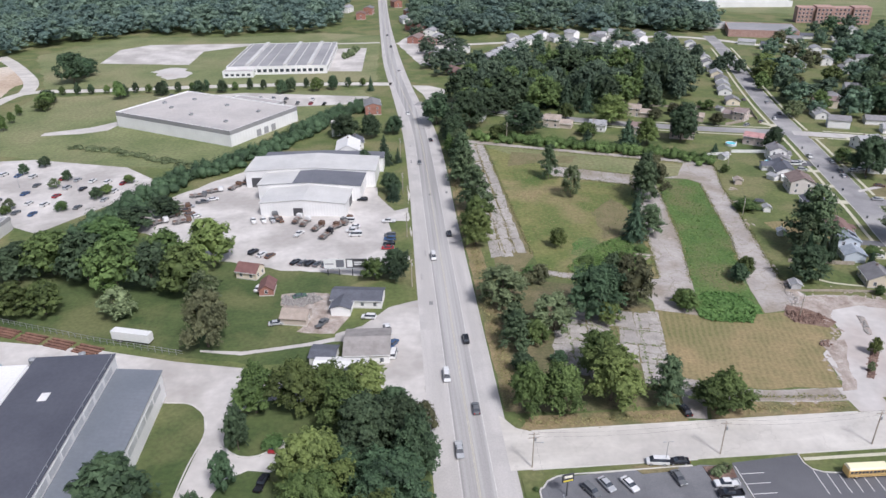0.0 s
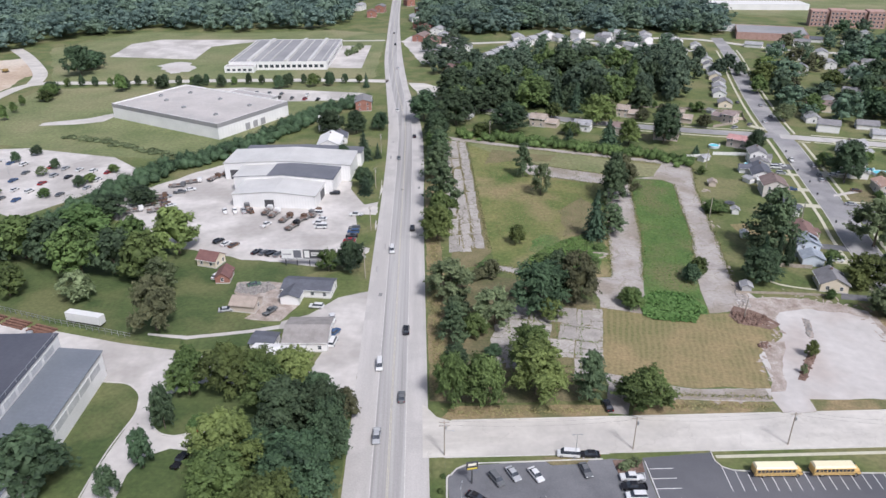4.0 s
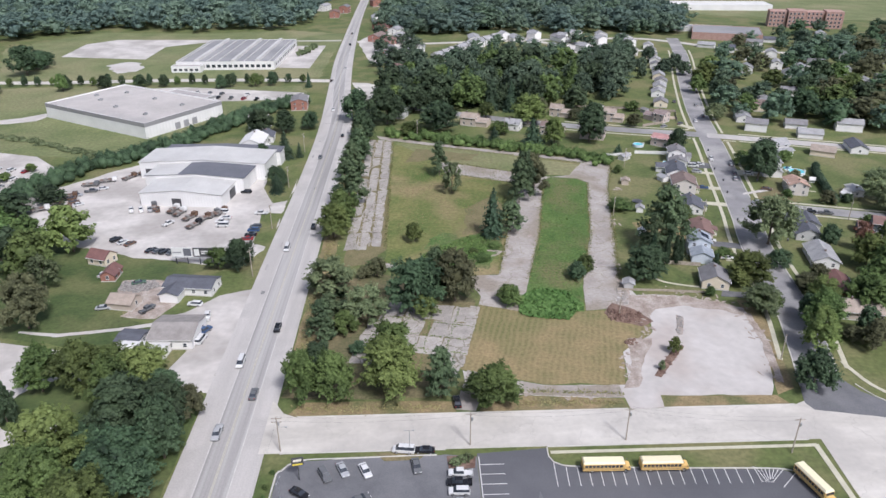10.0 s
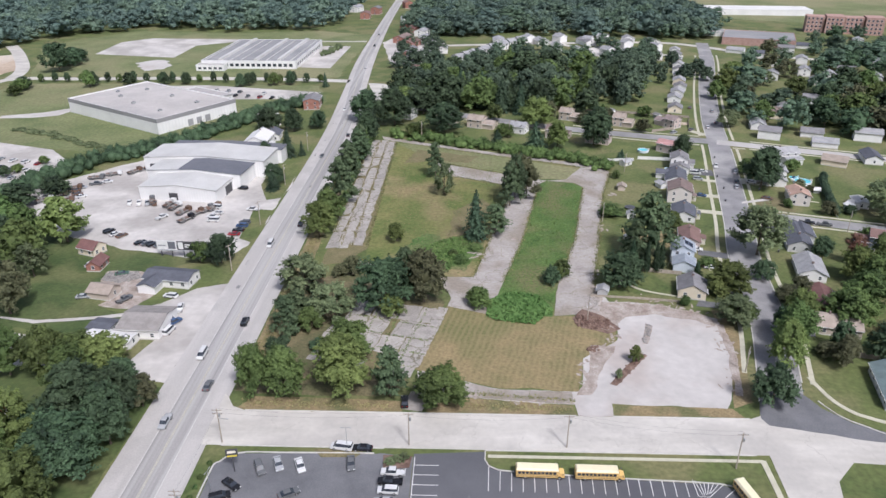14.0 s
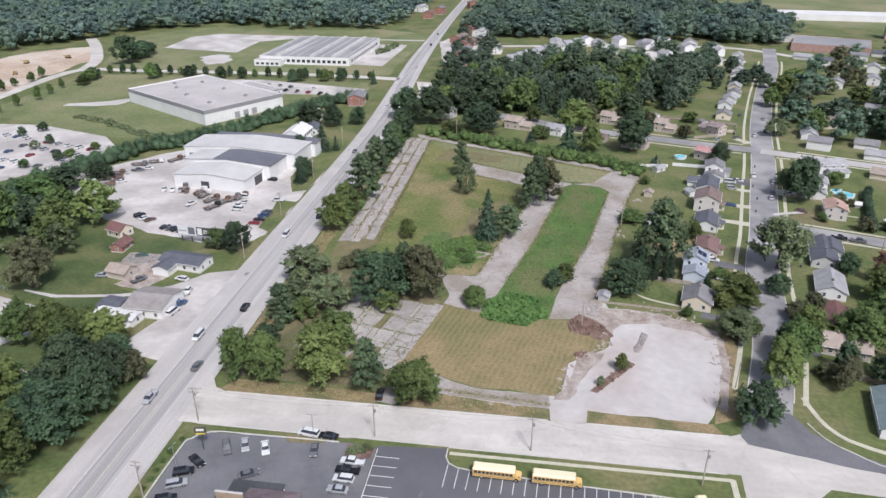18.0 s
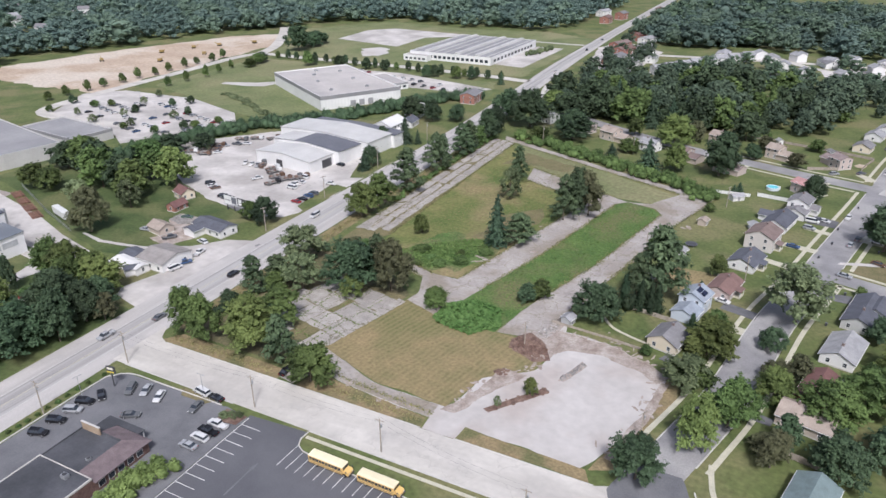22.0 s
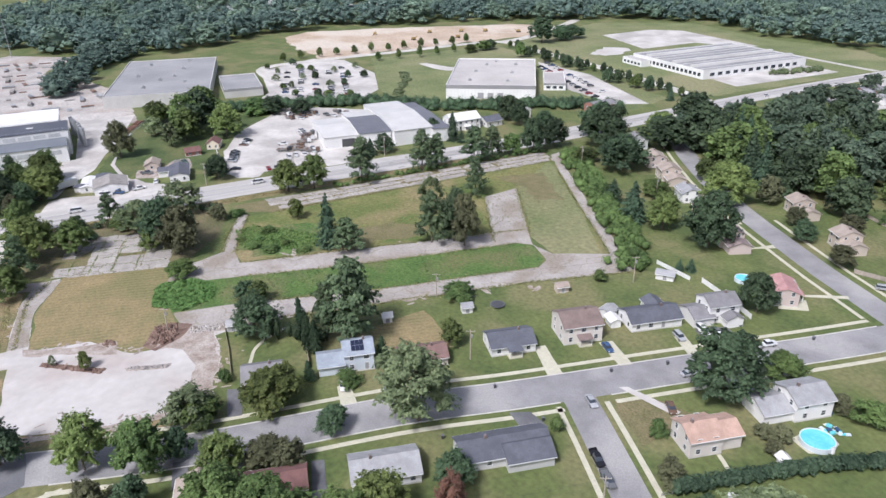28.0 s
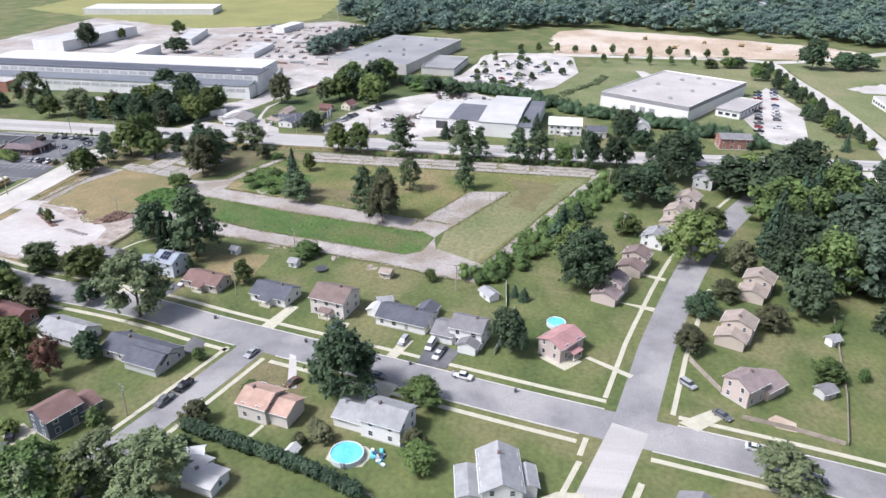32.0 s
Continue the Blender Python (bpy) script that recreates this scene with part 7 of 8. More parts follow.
def car(kind, colour, x, y, turn, where="parked on the asphalt", group="parked cars", far=False):
    key = (kind, colour, far)
    m = pose(x, y, 0.06, 0, 0, turn)
    label = f"{colour} {kind} {where}"
    if key in CAR_MADE:
        return tagged(copy_thing(CAR_MADE[key], m), label, "car", group)
    c = root(kind if kind != "suv" else "suv_car", x, y, 0.06, turn)
    profile, (g0, g1, t0, t1), top = CAR_PLANS[kind]
    bm = prism(profile, -0.9, 0.9)
    bmesh.ops.bevel(bm, geom=[e for e in bm.edges if abs(e.verts[0].co.y - e.verts[1].co.y) < 0.01], offset=0.09, segments=2, affect="EDGES")
    part("body", bm, M["car_" + colour], c)
    base = max(z for _, z in profile if z < 1.3) - 0.04
    part("cabin_glass", frustum(g0, g1, 0.82, base, t0, t1, 0.66, top - 0.04), M["glass"], c, "dark car windows")
    bm = frustum(t0 - 0.05, t1 + 0.08, 0.68, top - 0.06, t0 + 0.1, t1 - 0.08, 0.58, top)
    part("roof", bm, M["car_" + colour], c)
    x1 = profile[1][0]
    for yy in (-0.62, 0.62):
        if not far:
            part("headlight", box(x1 - 0.02, yy - 0.2, 0.62, x1 + 0.07, yy + 0.2, 0.76), M["lamp_clear"], c)
            part("taillight", box(-x1 - 0.1, yy - 0.18, 0.68, -x1 - 0.02, yy + 0.18, 0.84), M["lamp_red"], c)
        for xx in (-x1 * 0.62, x1 * 0.64):
            wheel(c, xx, math.copysign(0.82, yy), 0.34 if kind in ("sedan",) else 0.38, rim=not far)
    CAR_MADE[key] = c
    return tagged(c, label, "car", group)


DG = "cars at the diner"
for kind, col, x, y, t in (("suv", "black", 33.3, 90.2, 20), ("suv", "black", 33, 95.1, 22), ("suv", "silver", 33.2, 99.6, 24), ("suv", "black", 33, 103.2, 22), ("sedan", "black", 34.4, 106.8, -35), ("suv", "grey", 39.2, 111.9, -62), ("sedan", "silver", 43, 113.4, -66), ("sedan", "white", 48, 113, -66), ("sedan", "grey", 59.3, 114, -80), ("van", "white", 56.3, 119.2, 172), ("sedan", "black", 61.2, 119, 176), ("pickup", "white", 69, 111.4, 178), ("pickup", "black", 68.6, 108.6, 178), ("suv", "white", 68.4, 106, 178), ("sedan", "silver", 68, 102.8, 178), ("sedan", "grey", 47.4, 104.6, 30)):
    car(kind, col, x, y, t, "parked at the diner", DG)
WG = "cars in the works yard"
for kind, col, x, y, t in (("pickup", "white", -57.5, 266, 110), ("pickup", "white", -53.5, 266, 112), ("pickup", "silver", -50, 266, 112), ("pickup", "brown", -46.8, 266, 110), ("pickup", "white", -38, 251.5, 60), ("van", "white", -19.5, 262, 170), ("sedan", "white", -16.8, 256.5, 172), ("van", "white", -16.2, 248.6, 178), ("pickup", "white", -17.2, 252.4, 176), ("suv", "grey", -3, 247, 178), ("suv", "blue", -3.1, 243.6, 178), ("sedan", "black", -3.4, 239.6, 178), ("sedan", "red", -4, 236, 178), ("pickup", "white", -3.3, 260.4, 178), ("suv", "black", -52.9, 237.2, 55), ("sedan", "white", -49.6, 235, 55), ("sedan", "brown", -46.4, 233.6, 55), ("sedan", "black", -36.7, 227.6, 52), ("sedan", "grey", -34, 226.8, 52), ("suv", "black", -31.4, 226, 52), ("sedan", "grey", -28.6, 225.4, 52), ("sedan", "white", -78.8, 291.5, 20), ("pickup", "grey", -82.7, 288.5, 15), ("sedan", "silver", -87, 284, 10), ("pickup", "brown", -88, 279.5, 15), ("sedan", "white", -81.9, 273.3, 40), ("suv", "black", -14.5, 284.3, 170), ("sedan", "black", -10.5, 222.5, 80), ("sedan", "grey", -25.5, 224.4, 52), ("suv", "silver", -22.8, 223.2, 52), ("sedan", "brown", -85, 276, 30)):
    car(kind, col, x, y, t, "parked in the works yard", WG)
MG = "cars on the main road"
for kind, col, x, y, t in (("suv", "black", 18.4, 173, 90), ("van", "white", 11.4, 155.5, -90), ("sedan", "grey", 17.7, 141.5, 90), ("pickup", "silver", 12.1, 126.8, -90), ("suv", "black", 19.6, 246, 90), ("van", "white", 12.4, 227, -90), ("sedan", "black", 19.6, 366, 95), ("sedan", "grey", 12, 330, -90), ("sedan", "white", 6, 540, 100), ("suv", "black", 1, 640, 95), ("sedan", "grey", -2, 700, 95), ("sedan", "white", 9, 420, -82)):
    car(kind, col, x, y, t, "driving on the main road", MG)
HG = "cars of the residential street"
RS = 76.4
for kind, col, x, y, t in (("pickup", "white", 203, 318.5, RS), ("suv", "silver", 189.6, 300.8, -14), ("van", "white", 190.5, 308.4, -10), ("sedan", "grey", 192.4, 311.5, -14), ("sedan", "silver", 203.6, 291, RS), ("sedan", "white", 212.3, 297.2, -20), ("suv", "white", 216, 298, -24), ("pickup", "grey", 223.8, 250.2, -16), ("pickup", "black", 217.8, 252, -16), ("sedan", "silver", 201.6, 262.7, -16), ("sedan", "brown", 212, 277.6, -28), ("sedan", "blue", 185, 280.4, -14), ("suv", "silver", 197.4, 374, 40), ("sedan", "grey", 208.5, 380, 45), ("sedan", "white", 168.8, 212.6, -14), ("suv", "black", 240.8, 223, 30), ("sedan", "white", 167.8, 227, -14), ("sedan", "grey", 206, 297.5, RS), ("sedan", "silver", 209.4, 310, RS), ("pickup", "black", 262, 240.2, -18), ("sedan", "black", 254, 243.2, -18), ("sedan", "white", 219, 385, RS), ("sedan", "silver", 232, 420, RS), ("sedan", "grey", 221, 428, RS), ("suv", "white", 199.5, 215.5, RS), ("sedan", "grey", 227, 395, RS), ("sedan", "white", 194.5, 311, -14)):
    car(kind, col, x, y, t, "beside the residential street", HG)
for kind, col, x, y, t in (("sedan", "black", 69.5, 136.2, 95), ("suv", "white", -10, 188, 170), ("pickup", "grey", -24, 185.5, 60), ("van", "white", -2.6, 167.6, 80), ("pickup", "blue", -3, 172, 60), ("sedan", "green", -32.6, 203, 20), ("sedan", "white", -46.8, 209.6, 80), ("sedan", "red", -31, 132, 80), ("pickup", "black", -32.2, 120.2, 75), ("sedan", "silver", -38, 187, 10), ("pickup", "white", -4.2, 180.5, 100)):
    car(kind, col, x, y, t, "parked beside the roadside garage", "cars west of the road")
rng = random.Random(5)
COLS = ("white", "silver", "grey", "black", "silver", "white", "black", "grey", "blue", "white", "red")
for r in range(7):
    for k in range(12):
        x, y = -212 + k * 7.6 + r * 0.8, 290 + r * 9.6 - k * 2.2 + r * 0.4
        if rng.random() < 0.52 and inside(x, y, [(-149, 274), (-108, 304), (-112, 322), (-216, 352), (-238, 330), (-232, 298)]):
            car(rng.choice(("sedan", "suv", "sedan")), rng.choice(COLS), x, y, 75 + rng.uniform(-4, 4), "in the pale retail car park", "cars in the retail car park", True)
for k in range(26):
    side = k % 2
    x, y = -146 + (k // 2) * 8.6, 474 - (k // 2) * 2.0 + side * 6.5
    if rng.random() < 0.85:
        car(rng.choice(("sedan", "suv", "pickup")), rng.choice(COLS), x, y + (1.5 if side else -2), 78 + rng.uniform(-4, 4), "in the warehouse car park", "cars at the warehouse", True)


def school_bus(x, y, turn):
    b = root("school_bus", x, y, 0.06, turn)
    part("body", box(-5.3, -1.2, 0.6, 4.0, 1.2, 2.6, bevel=0.12), M["bus_yellow"], b)
    part("roof", frustum(-5.25, 3.95, 1.18, 2.55, -5.0, 3.6, 0.85, 2.98), M["bus_roof"], b, "pale yellow roof")
    bm = prism([(3.9, 0.6), (5.3, 0.6), (5.3, 1.35), (5.0, 1.55), (3.9, 1.7)], -0.95, 0.95)
    part("hood", bm, M["bus_yellow"], b)
    for s in (-1, 1):
        for k in range(10):
            part("window", box(-4.9 + k * 0.85, s * 1.2 - 0.02, 1.65, -4.2 + k * 0.85, s * 1.2 + 0.02, 2.3), M["glass"], b)
        for z in (1.0, 1.45):
            part("rub_rail", box(-5.2, s * 1.2 - 0.03, z, 3.9, s * 1.2 + 0.03, z + 0.09), M["dark_metal"], b, "black rub rail")
        for xx in (-3.2, 4.2):
            wheel(b, xx, s * 1.0, 0.5, 0.3)
        part("headlight", box(5.28, s * 0.6 - 0.15, 0.95, 5.34, s * 0.6 + 0.15, 1.2), M["lamp_clear"], b)
        part("mirror", box(4.8, s * 1.25 - 0.1, 1.6, 4.95, s * 1.25 + 0.1, 1.95), M["dark_metal"], b)
    part("windscreen", box(3.98, -1.0, 1.75, 4.04, 1.0, 2.5), M["glass"], b)
    part("bumper", box(5.3, -1.1, 0.5, 5.45, 1.1, 0.75), M["dark_metal"], b)
    part("bumper", box(-5.5, -1.2, 0.5, -5.3, 1.2, 0.75), M["dark_metal"], b)
    return tagged(b, "yellow school bus parked at the grass edge", "bus", "school buses")


school_bus(101.2, 111.8, -1)
school_bus(114.1, 111.6, -1)
school_bus(144.5, 104.5, -76)


def truck(x, y, turn, cab, label, tall=1.6):
    b = root("work_truck", x, y, 0.05, turn)
    part("cab", box(1.6, -1.1, 0.6, 3.6, 1.1, 2.3, bevel=0.15), M["car_" + cab], b)
    part("windscreen", box(3.58, -0.95, 1.4, 3.63, 0.95, 2.1), M["glass"], b)
    part("chassis", box(-3.8, -0.5, 0.5, 1.6, 0.5, 0.75), M["dark_metal"], b)
    part("load_bed", box(-3.8, -1.1, 0.76, 1.5, 1.1, 0.95, bevel=0.03), M["dark_metal"], b, "flat steel bed")
    for s in (-1, 1):
        part("side_board", box(-3.8, s * 1.1 - 0.05, 0.96, 1.45, s * 1.1 + 0.05, 1.35), M["cargo"], b)
    for k in range(3):
        part("load_crate", box(-3.5 + k * 1.6, -0.85 + 0.1 * k, 0.96, -2.2 + k * 1.6, 0.7 + 0.1 * k, 1.1 + tall * (0.3 + 0.2 * (k % 2)), bevel=0.08), M["cargo" if k % 2 else "soil"], b)
    for s in (-1, 1):
        for xx in (-2.6, -1.6, 2.6):
            wheel(b, xx, s * 0.95, 0.48, 0.3)
    return tagged(b, label, "truck", "trucks in the works yard")


for x, y, t, c in ((-40, 265, 75, "white"), (-36.5, 262, 70, "white"), (-27.3, 249.4, 60, "black"), (-25.2, 255.5, 60, "brown"), (-22.4, 259.5, 65, "grey"), (-20, 261.5, 65, "brown"), (-72, 305, 60, "brown"), (-86, 268, 20, "brown"), (-92, 274, 30, "brown"), (-48.6, 268, 110, "grey"), (-90, 283, 15, "brown"), (-86, 296, 10, "grey"), (-80, 301, 20, "white"), (-68, 312, 80, "brown"), (-95, 268, 30, "white"), (-31, 257, 62, "brown")):
    truck(x, y, t, c, f"{c} work truck with a loaded bed", 1.1 + 0.4 * (int(x) % 3))
for x, y, t, l in ((-78.5, 181.2, -17, 12.2), (-62, 330, 20, 9), (-20.5, 153, -60, 9)):
    b = root("trailer", x, y, 0.04, t)
    part("box_body", box(-l / 2, -1.25, 1.0, l / 2, 1.25, 3.8, bevel=0.05), M["vinyl"], b, "white ribbed trailer box")
    part("chassis", box(-l / 2 + 0.5, -0.6, 0.6, l / 2 - 0.5, 0.6, 0.98), M["dark_metal"], b)
    for s in (-1, 1):
        for xx in (-l / 2 + 1.5, -l / 2 + 2.7):
            wheel(b, xx, s * 1.0, 0.48, 0.3)
        part("landing_leg", box(l / 2 - 2.5, s * 0.8 - 0.06, 0, l / 2 - 2.35, s * 0.8 + 0.06, 0.98), M["dark_metal"], b)
    tagged(b, "long white box trailer standing on grass", "trailer")


# ---- small things ----
def pole(x, y, h, label="wooden utility pole with cross-arm", arms=1, turn=0.0, lamp=False):
    p = root("utility_pole", x, y, 0, turn)
    part("post", tube(0.17, 0, h, 9, r2=0.11), M["porch_wood"], p)
    for k in range(arms):
        arm = part("cross_arm", box(-1.2, -0.06, h - 0.6 - k * 1.0, 1.2, 0.06, h - 0.46 - k * 1.0), M["porch_wood"], p)
        for u in (-1.05, -0.4, 0.4, 1.05):
            part("insulator", tube(0.06, h - 0.46 - k, h - 0.26 - k, 6, x=u), M["galv"], arm)
    part("transformer", tube(0.24, h - 2.4, h - 1.5, 10, x=0.35), M["galv"], p, "grey transformer can")
    if lamp:
        part("lamp_arm", box(0.05, -0.04, h - 3.0, 2.0, 0.04, h - 2.92), M["galv"], p)
        part("lamp_head", box(1.7, -0.12, h - 3.05, 2.3, 0.12, h - 2.93), M["galv"], p)
    return tagged(p, label, "utility pole", "utility poles")


def wire(a, b, sag=1.0, r=0.011):
    v, n = [], 12
    for k in range(n + 1):
        t = k / n
        c = Vector(a).lerp(Vector(b), t) - Vector((0, 0, sag * 4 * t * (1 - t)))
        v += [(c.x, c.y, c.z + r), (c.x + r, c.y + r, c.z - r), (c.x - r, c.y - r, c.z - r)]
    f = [(3 * k + i, 3 * k + (i + 1) % 3, 3 * k + 3 + (i + 1) % 3, 3 * k + 3 + i) for k in range(n) for i in range(3)]
    ob = mesh_object("wire", v, f, M["dark_metal"])
    return tagged(ob, "thin black overhead wire between poles", "wire", kind="structure")


POLES = [(71.8, 121.0, 9.5), (108.3, 121.2, 9.5), (145, 115.5, 10)]
pole(28, 120.6, 10, arms=2, lamp=True)
for x, y, h in POLES:
    pole(x, y, h, arms=1, turn=0, lamp=False)
line = [(28, 120.6, 9.4)] + [(x, y, h - 0.2) for x, y, h in POLES]
for a, b in zip(line, line[1:]):
    for u in (-0.7, 0.7):
        wire((a[0], a[1] + u, a[2]), (b[0], b[1] + u, b[2]), 1.1)
pole(27.6, 95.6, 10, arms=2)
wire((28, 120.4, 9.4), (27.6, 95.8, 9.4), 0.8)
for x, y, h in ((121.3, 177.2, 7.5), (138.4, 252.6, 8), (220.8, 210.5, 9), (229.8, 244.2, 9), (158.4, 311, 9), (107, 365, 9.5), (176.3, 520, 12), (4, 207, 10), (3.5, 246, 10), (3, 290, 10), (3, 340, 10), (60, 363, 9.5), (172.4, 246, 9), (159.6, 152, 8)):
    pole(x, y, h, turn=60)
for a, b in (((4, 207, 9.6), (3.5, 246, 9.6)), ((3.5, 246, 9.6), (3, 290, 9.6)), ((3, 290, 9.6), (3, 340, 9.6)), ((60, 363, 9), (107, 365, 9)), ((107, 365, 9), (158.4, 311, 8.6)), ((138.4, 252.6, 7.6), (158.4, 311, 8.6)), ((121.3, 177.2, 7.2), (138.4, 252.6, 7.6)), ((220.8, 210.5, 8.7), (229.8, 244.2, 8.7)), ((60, 363, 9), (10, 360, 9))):
    wire(a, b, 1.2)


def street_lamp(x, y, h, turn):
    p = root("street_lamp", x, y, 0, turn)
    part("post", tube(0.09, 0, h, 8, r2=0.06), M["galv"], p)
    part("arm", box(-0.9, -0.03, h - 0.05, 0.9, 0.03, h + 0.02), M["galv"], p)
    for s in (-1, 1):
        part("lamp_head", box(s * 0.9 - 0.3, -0.13, h - 0.07, s * 0.9 + 0.3, 0.13, h + 0.05, bevel=0.03), M["galv"], p)
    return tagged(p, "slim grey car park lamp", "street lamp", "car park lamps")


street_lamp(57.8, 118.4, 7, 0)
street_lamp(31, 104, 7, 80)
for x, y in ((-200, 330), (-170, 315), (-140, 305), (-215, 300), (-185, 288)):
    street_lamp(x, y, 8, 20)

# signs
sg = root("pole_sign", 33.7, 111.4, 0, 10)
part("post", box(-0.12, -0.12, 0, 0.12, 0.12, 4.6), M["dark_metal"], sg)
cab = part("sign_box", box(-1.3, -0.2, 4.2, 1.3, 0.2, 6.2, bevel=0.04), M["dark_metal"], sg, "dark sign cabinet")
M["sign_cream"] = plain("cream_sign_face", (0.75, 0.72, 0.6), 0.5)
M["sign_yellow"] = plain("yellow_sign_face", (0.7, 0.58, 0.08), 0.5)
for s in (-1, 1):
    part("emblem", box(-0.9, s * 0.21 - 0.015, 5.3, 0.9, s * 0.21 + 0.015, 5.95), M["sign_cream"], cab)
    part("lettering_bar", box(-1.1, s * 0.21 - 0.015, 4.35, 1.1, s * 0.21 + 0.015, 4.75), M["sign_yellow"], cab)
tagged(sg, "tall dark pole sign with yellow band", "sign")
bb = root("billboard", -18.2, 217, 0, -4)
for u in (-6.2, -2.2, 2.2, 6.2):
    part("post", box(u - 0.15, -0.15, 0, u + 0.15, 0.15, 6.4), M["dark_metal"], bb)
face = part("panel", box(-7.4, -0.32, 3.0, -0.2, -0.16, 6.4), M["vinyl"], bb, "white poster panel")
part("poster_block", box(-3.2, -0.35, 3.3, -0.5, -0.33, 6.1), M["roof_slate"], face)
part("lettering_bar", box(-7.0, -0.35, 4.3, -4.0, -0.33, 4.8), M["door_grey"], face)
face = part("panel", box(0.2, -0.32, 3.0, 7.4, -0.16, 6.4), M["dark_metal"], bb, "dark poster panel")
part("poster_block", box(0.6, -0.35, 3.4, 2.4, -0.33, 6.0), M["vinyl"], face)
for z in (4.9, 4.1):
    part("lettering_bar", box(3.0, -0.35, z, 7.0, -0.33, z + 0.5), M["vinyl"], face)
part("catwalk", box(-7.4, -0.9, 2.8, 7.4, -0.35, 2.9), M["galv"], bb)
tagged(bb, "wide roadside billboard with two posters", "billboard")


def lot_shed(x, y, turn, w, d, h, wall, roof, label):
    b = root("garden_shed", x, y, 0, turn)
    volume(b, w, d, h, 0.7, wall, roof)
    fit_window(b, "+x", d / 2, 0, 0.05, 1.1, 1.8, "door_grey", "door")
    return tagged(b, label, "shed", "garden sheds")


for x, y, t, w, d, wall, roof, label in ((128.6, 194, -14, 3.4, 3, "sd_grey", "sh_light", "small grey garden shed at the lot's edge"), (150.2, 256.6, -14, 3, 2.6, "sd_white", "sh_light", "small white garden shed on grass"), (152.6, 288, -14, 3.6, 3, "sd_tan", "sh_tan", "tan garden shed by the fence"), (144.6, 234, -14, 2.6, 2.4, "vinyl", "roof_white", "white playhouse on the dry lawn"), (170.8, 291.5, 20, 4.4, 3.4, "sd_white", "sh_light", "white shed behind a bungalow"), (175.5, 289.6, 76, 4, 2.8, "vinyl", "roof_white", "white covered camper beside a bungalow"), (161, 321.5, -50, 5.4, 3.4, "sd_white", "sh_light", "white garden shed with grey roof"), (171.5, 416, 30, 3, 2.4, "sd_white", "sh_light", "white shed by the long fence"), (196, 406.4, 30, 4, 3, "sd_grey", "sh_grey", "grey shed in the back garden")):
    lot_shed(x, y, t, w, d, 2.1, wall, roof, label)
lot_shed(241.2, 266.5, 20, 3.6, 3.0, 2.4, "vinyl", "roof_white", "white pavilion behind the tall hedge")
lot_shed(236.2, 286, 75, 2.2, 1.8, 1.7, "vinyl", "roof_white", "tiny white shed inside the tall hedge")


def pool(x, y, r, label):
    p = root("round_pool", x, y, 0, 0)
    n = 28
    v, f = [], []
    for k in range(n):
        c, s = math.cos(6.283 * k / n), math.sin(6.283 * k / n)
        v += [(r * c, r * s, 0), (r * c, r * s, 1.2), ((r - 0.25) * c, (r - 0.25) * s, 1.2), ((r - 0.25) * c, (r - 0.25) * s, 0.9)]
        a, b = 4 * k, 4 * ((k + 1) % n)
        f += [(a, b, b + 1, a + 1), (a + 1, b + 1, b + 2, a + 2), (a + 2, b + 2, b + 3, a + 3)]
    mesh_object("pool_wall", v, f, M["pool_wall"], p)
    part("water", tube(r - 0.24, 0.2, 1.0, n), M["pool_water"], p, "turquoise water")
    lad = part("ladder", box(r - 0.3, -0.3, 0, r + 0.4, -0.24, 1.7), M["vinyl"], p)
    part("ladder_rail", box(r - 0.3, 0.24, 0, r + 0.4, 0.3, 1.7), M["vinyl"], lad)
    return tagged(p, label, "pool")


pool(235, 297.6, 3.7, "round turquoise above-ground pool with pale rim")
pool(173.6, 341.6, 2.7, "small round garden pool with pale wall")
pool(179, 313, 1.6, "small blue paddling pool behind the house")
area("garden_path", [(228.2, 276.6), (232.6, 275), (232.3, 274.1), (227.9, 275.7)], 0.045, M["walk"], label="short pale path to the hedge", category="path")
area("pool_patio", [(231.2, 293.8), (231.2, 301), (233, 303), (237.5, 301.6), (238.6, 297), (236.6, 293.4)], 0.045, M["walk"], jag=0.4, label="pale paving round the pool", category="patio")

tr = root("trampoline", 151.9, 266, 0, 0)
part("mat", tube(1.9, 0.82, 0.88, 20), M["dark_metal"], tr, "black jumping mat")
part("pad", tube(2.15, 0.74, 0.81, 20), M["roof_slate"], tr)
for k in range(6):
    a = 1.047 * k
    part("leg", tube(0.04, 0, 0.74, 6, x=2.0 * math.cos(a), y=2.0 * math.sin(a)), M["galv"], tr)
tagged(tr, "round black trampoline on the lawn", "trampoline")

# fences
def fence(points, h, material, label, gap=2.2, boards=True):
    fn = root("fence", points[0][0], points[0][1])
    ox, oy = points[0]
    for (x0, y0), (x1, y1) in zip(points, points[1:]):
        d = math.hypot(x1 - x0, y1 - y0)
        n = max(1, int(d / gap))
        t = math.degrees(math.atan2(y1 - y0, x1 - x0))
        for k in range(n):
            m = pose(x0 - ox + (x1 - x0) * k / n, y0 - oy + (y1 - y0) * k / n, 0, 0, 0, t)
            bm = box(-0.06, -0.06, 0, 0.06, 0.06, h + 0.08)
            bm.transform(m)
            part("post", bm, M[material], fn)
            bm = box(0.07, -0.02, 0.1 if boards else h - 0.14, d / n - 0.07, 0.02, h)
            bm.transform(m)
            part("panel" if boards else "rail", bm, M[material], fn)
            if not boards:
                bm = box(0.07, -0.02, h * 0.45, d / n - 0.07, 0.02, h * 0.45 + 0.12)
                bm.transform(m)
                part("rail", bm, M[material], fn)
    return tagged(fn, label, "fence", "garden fences")


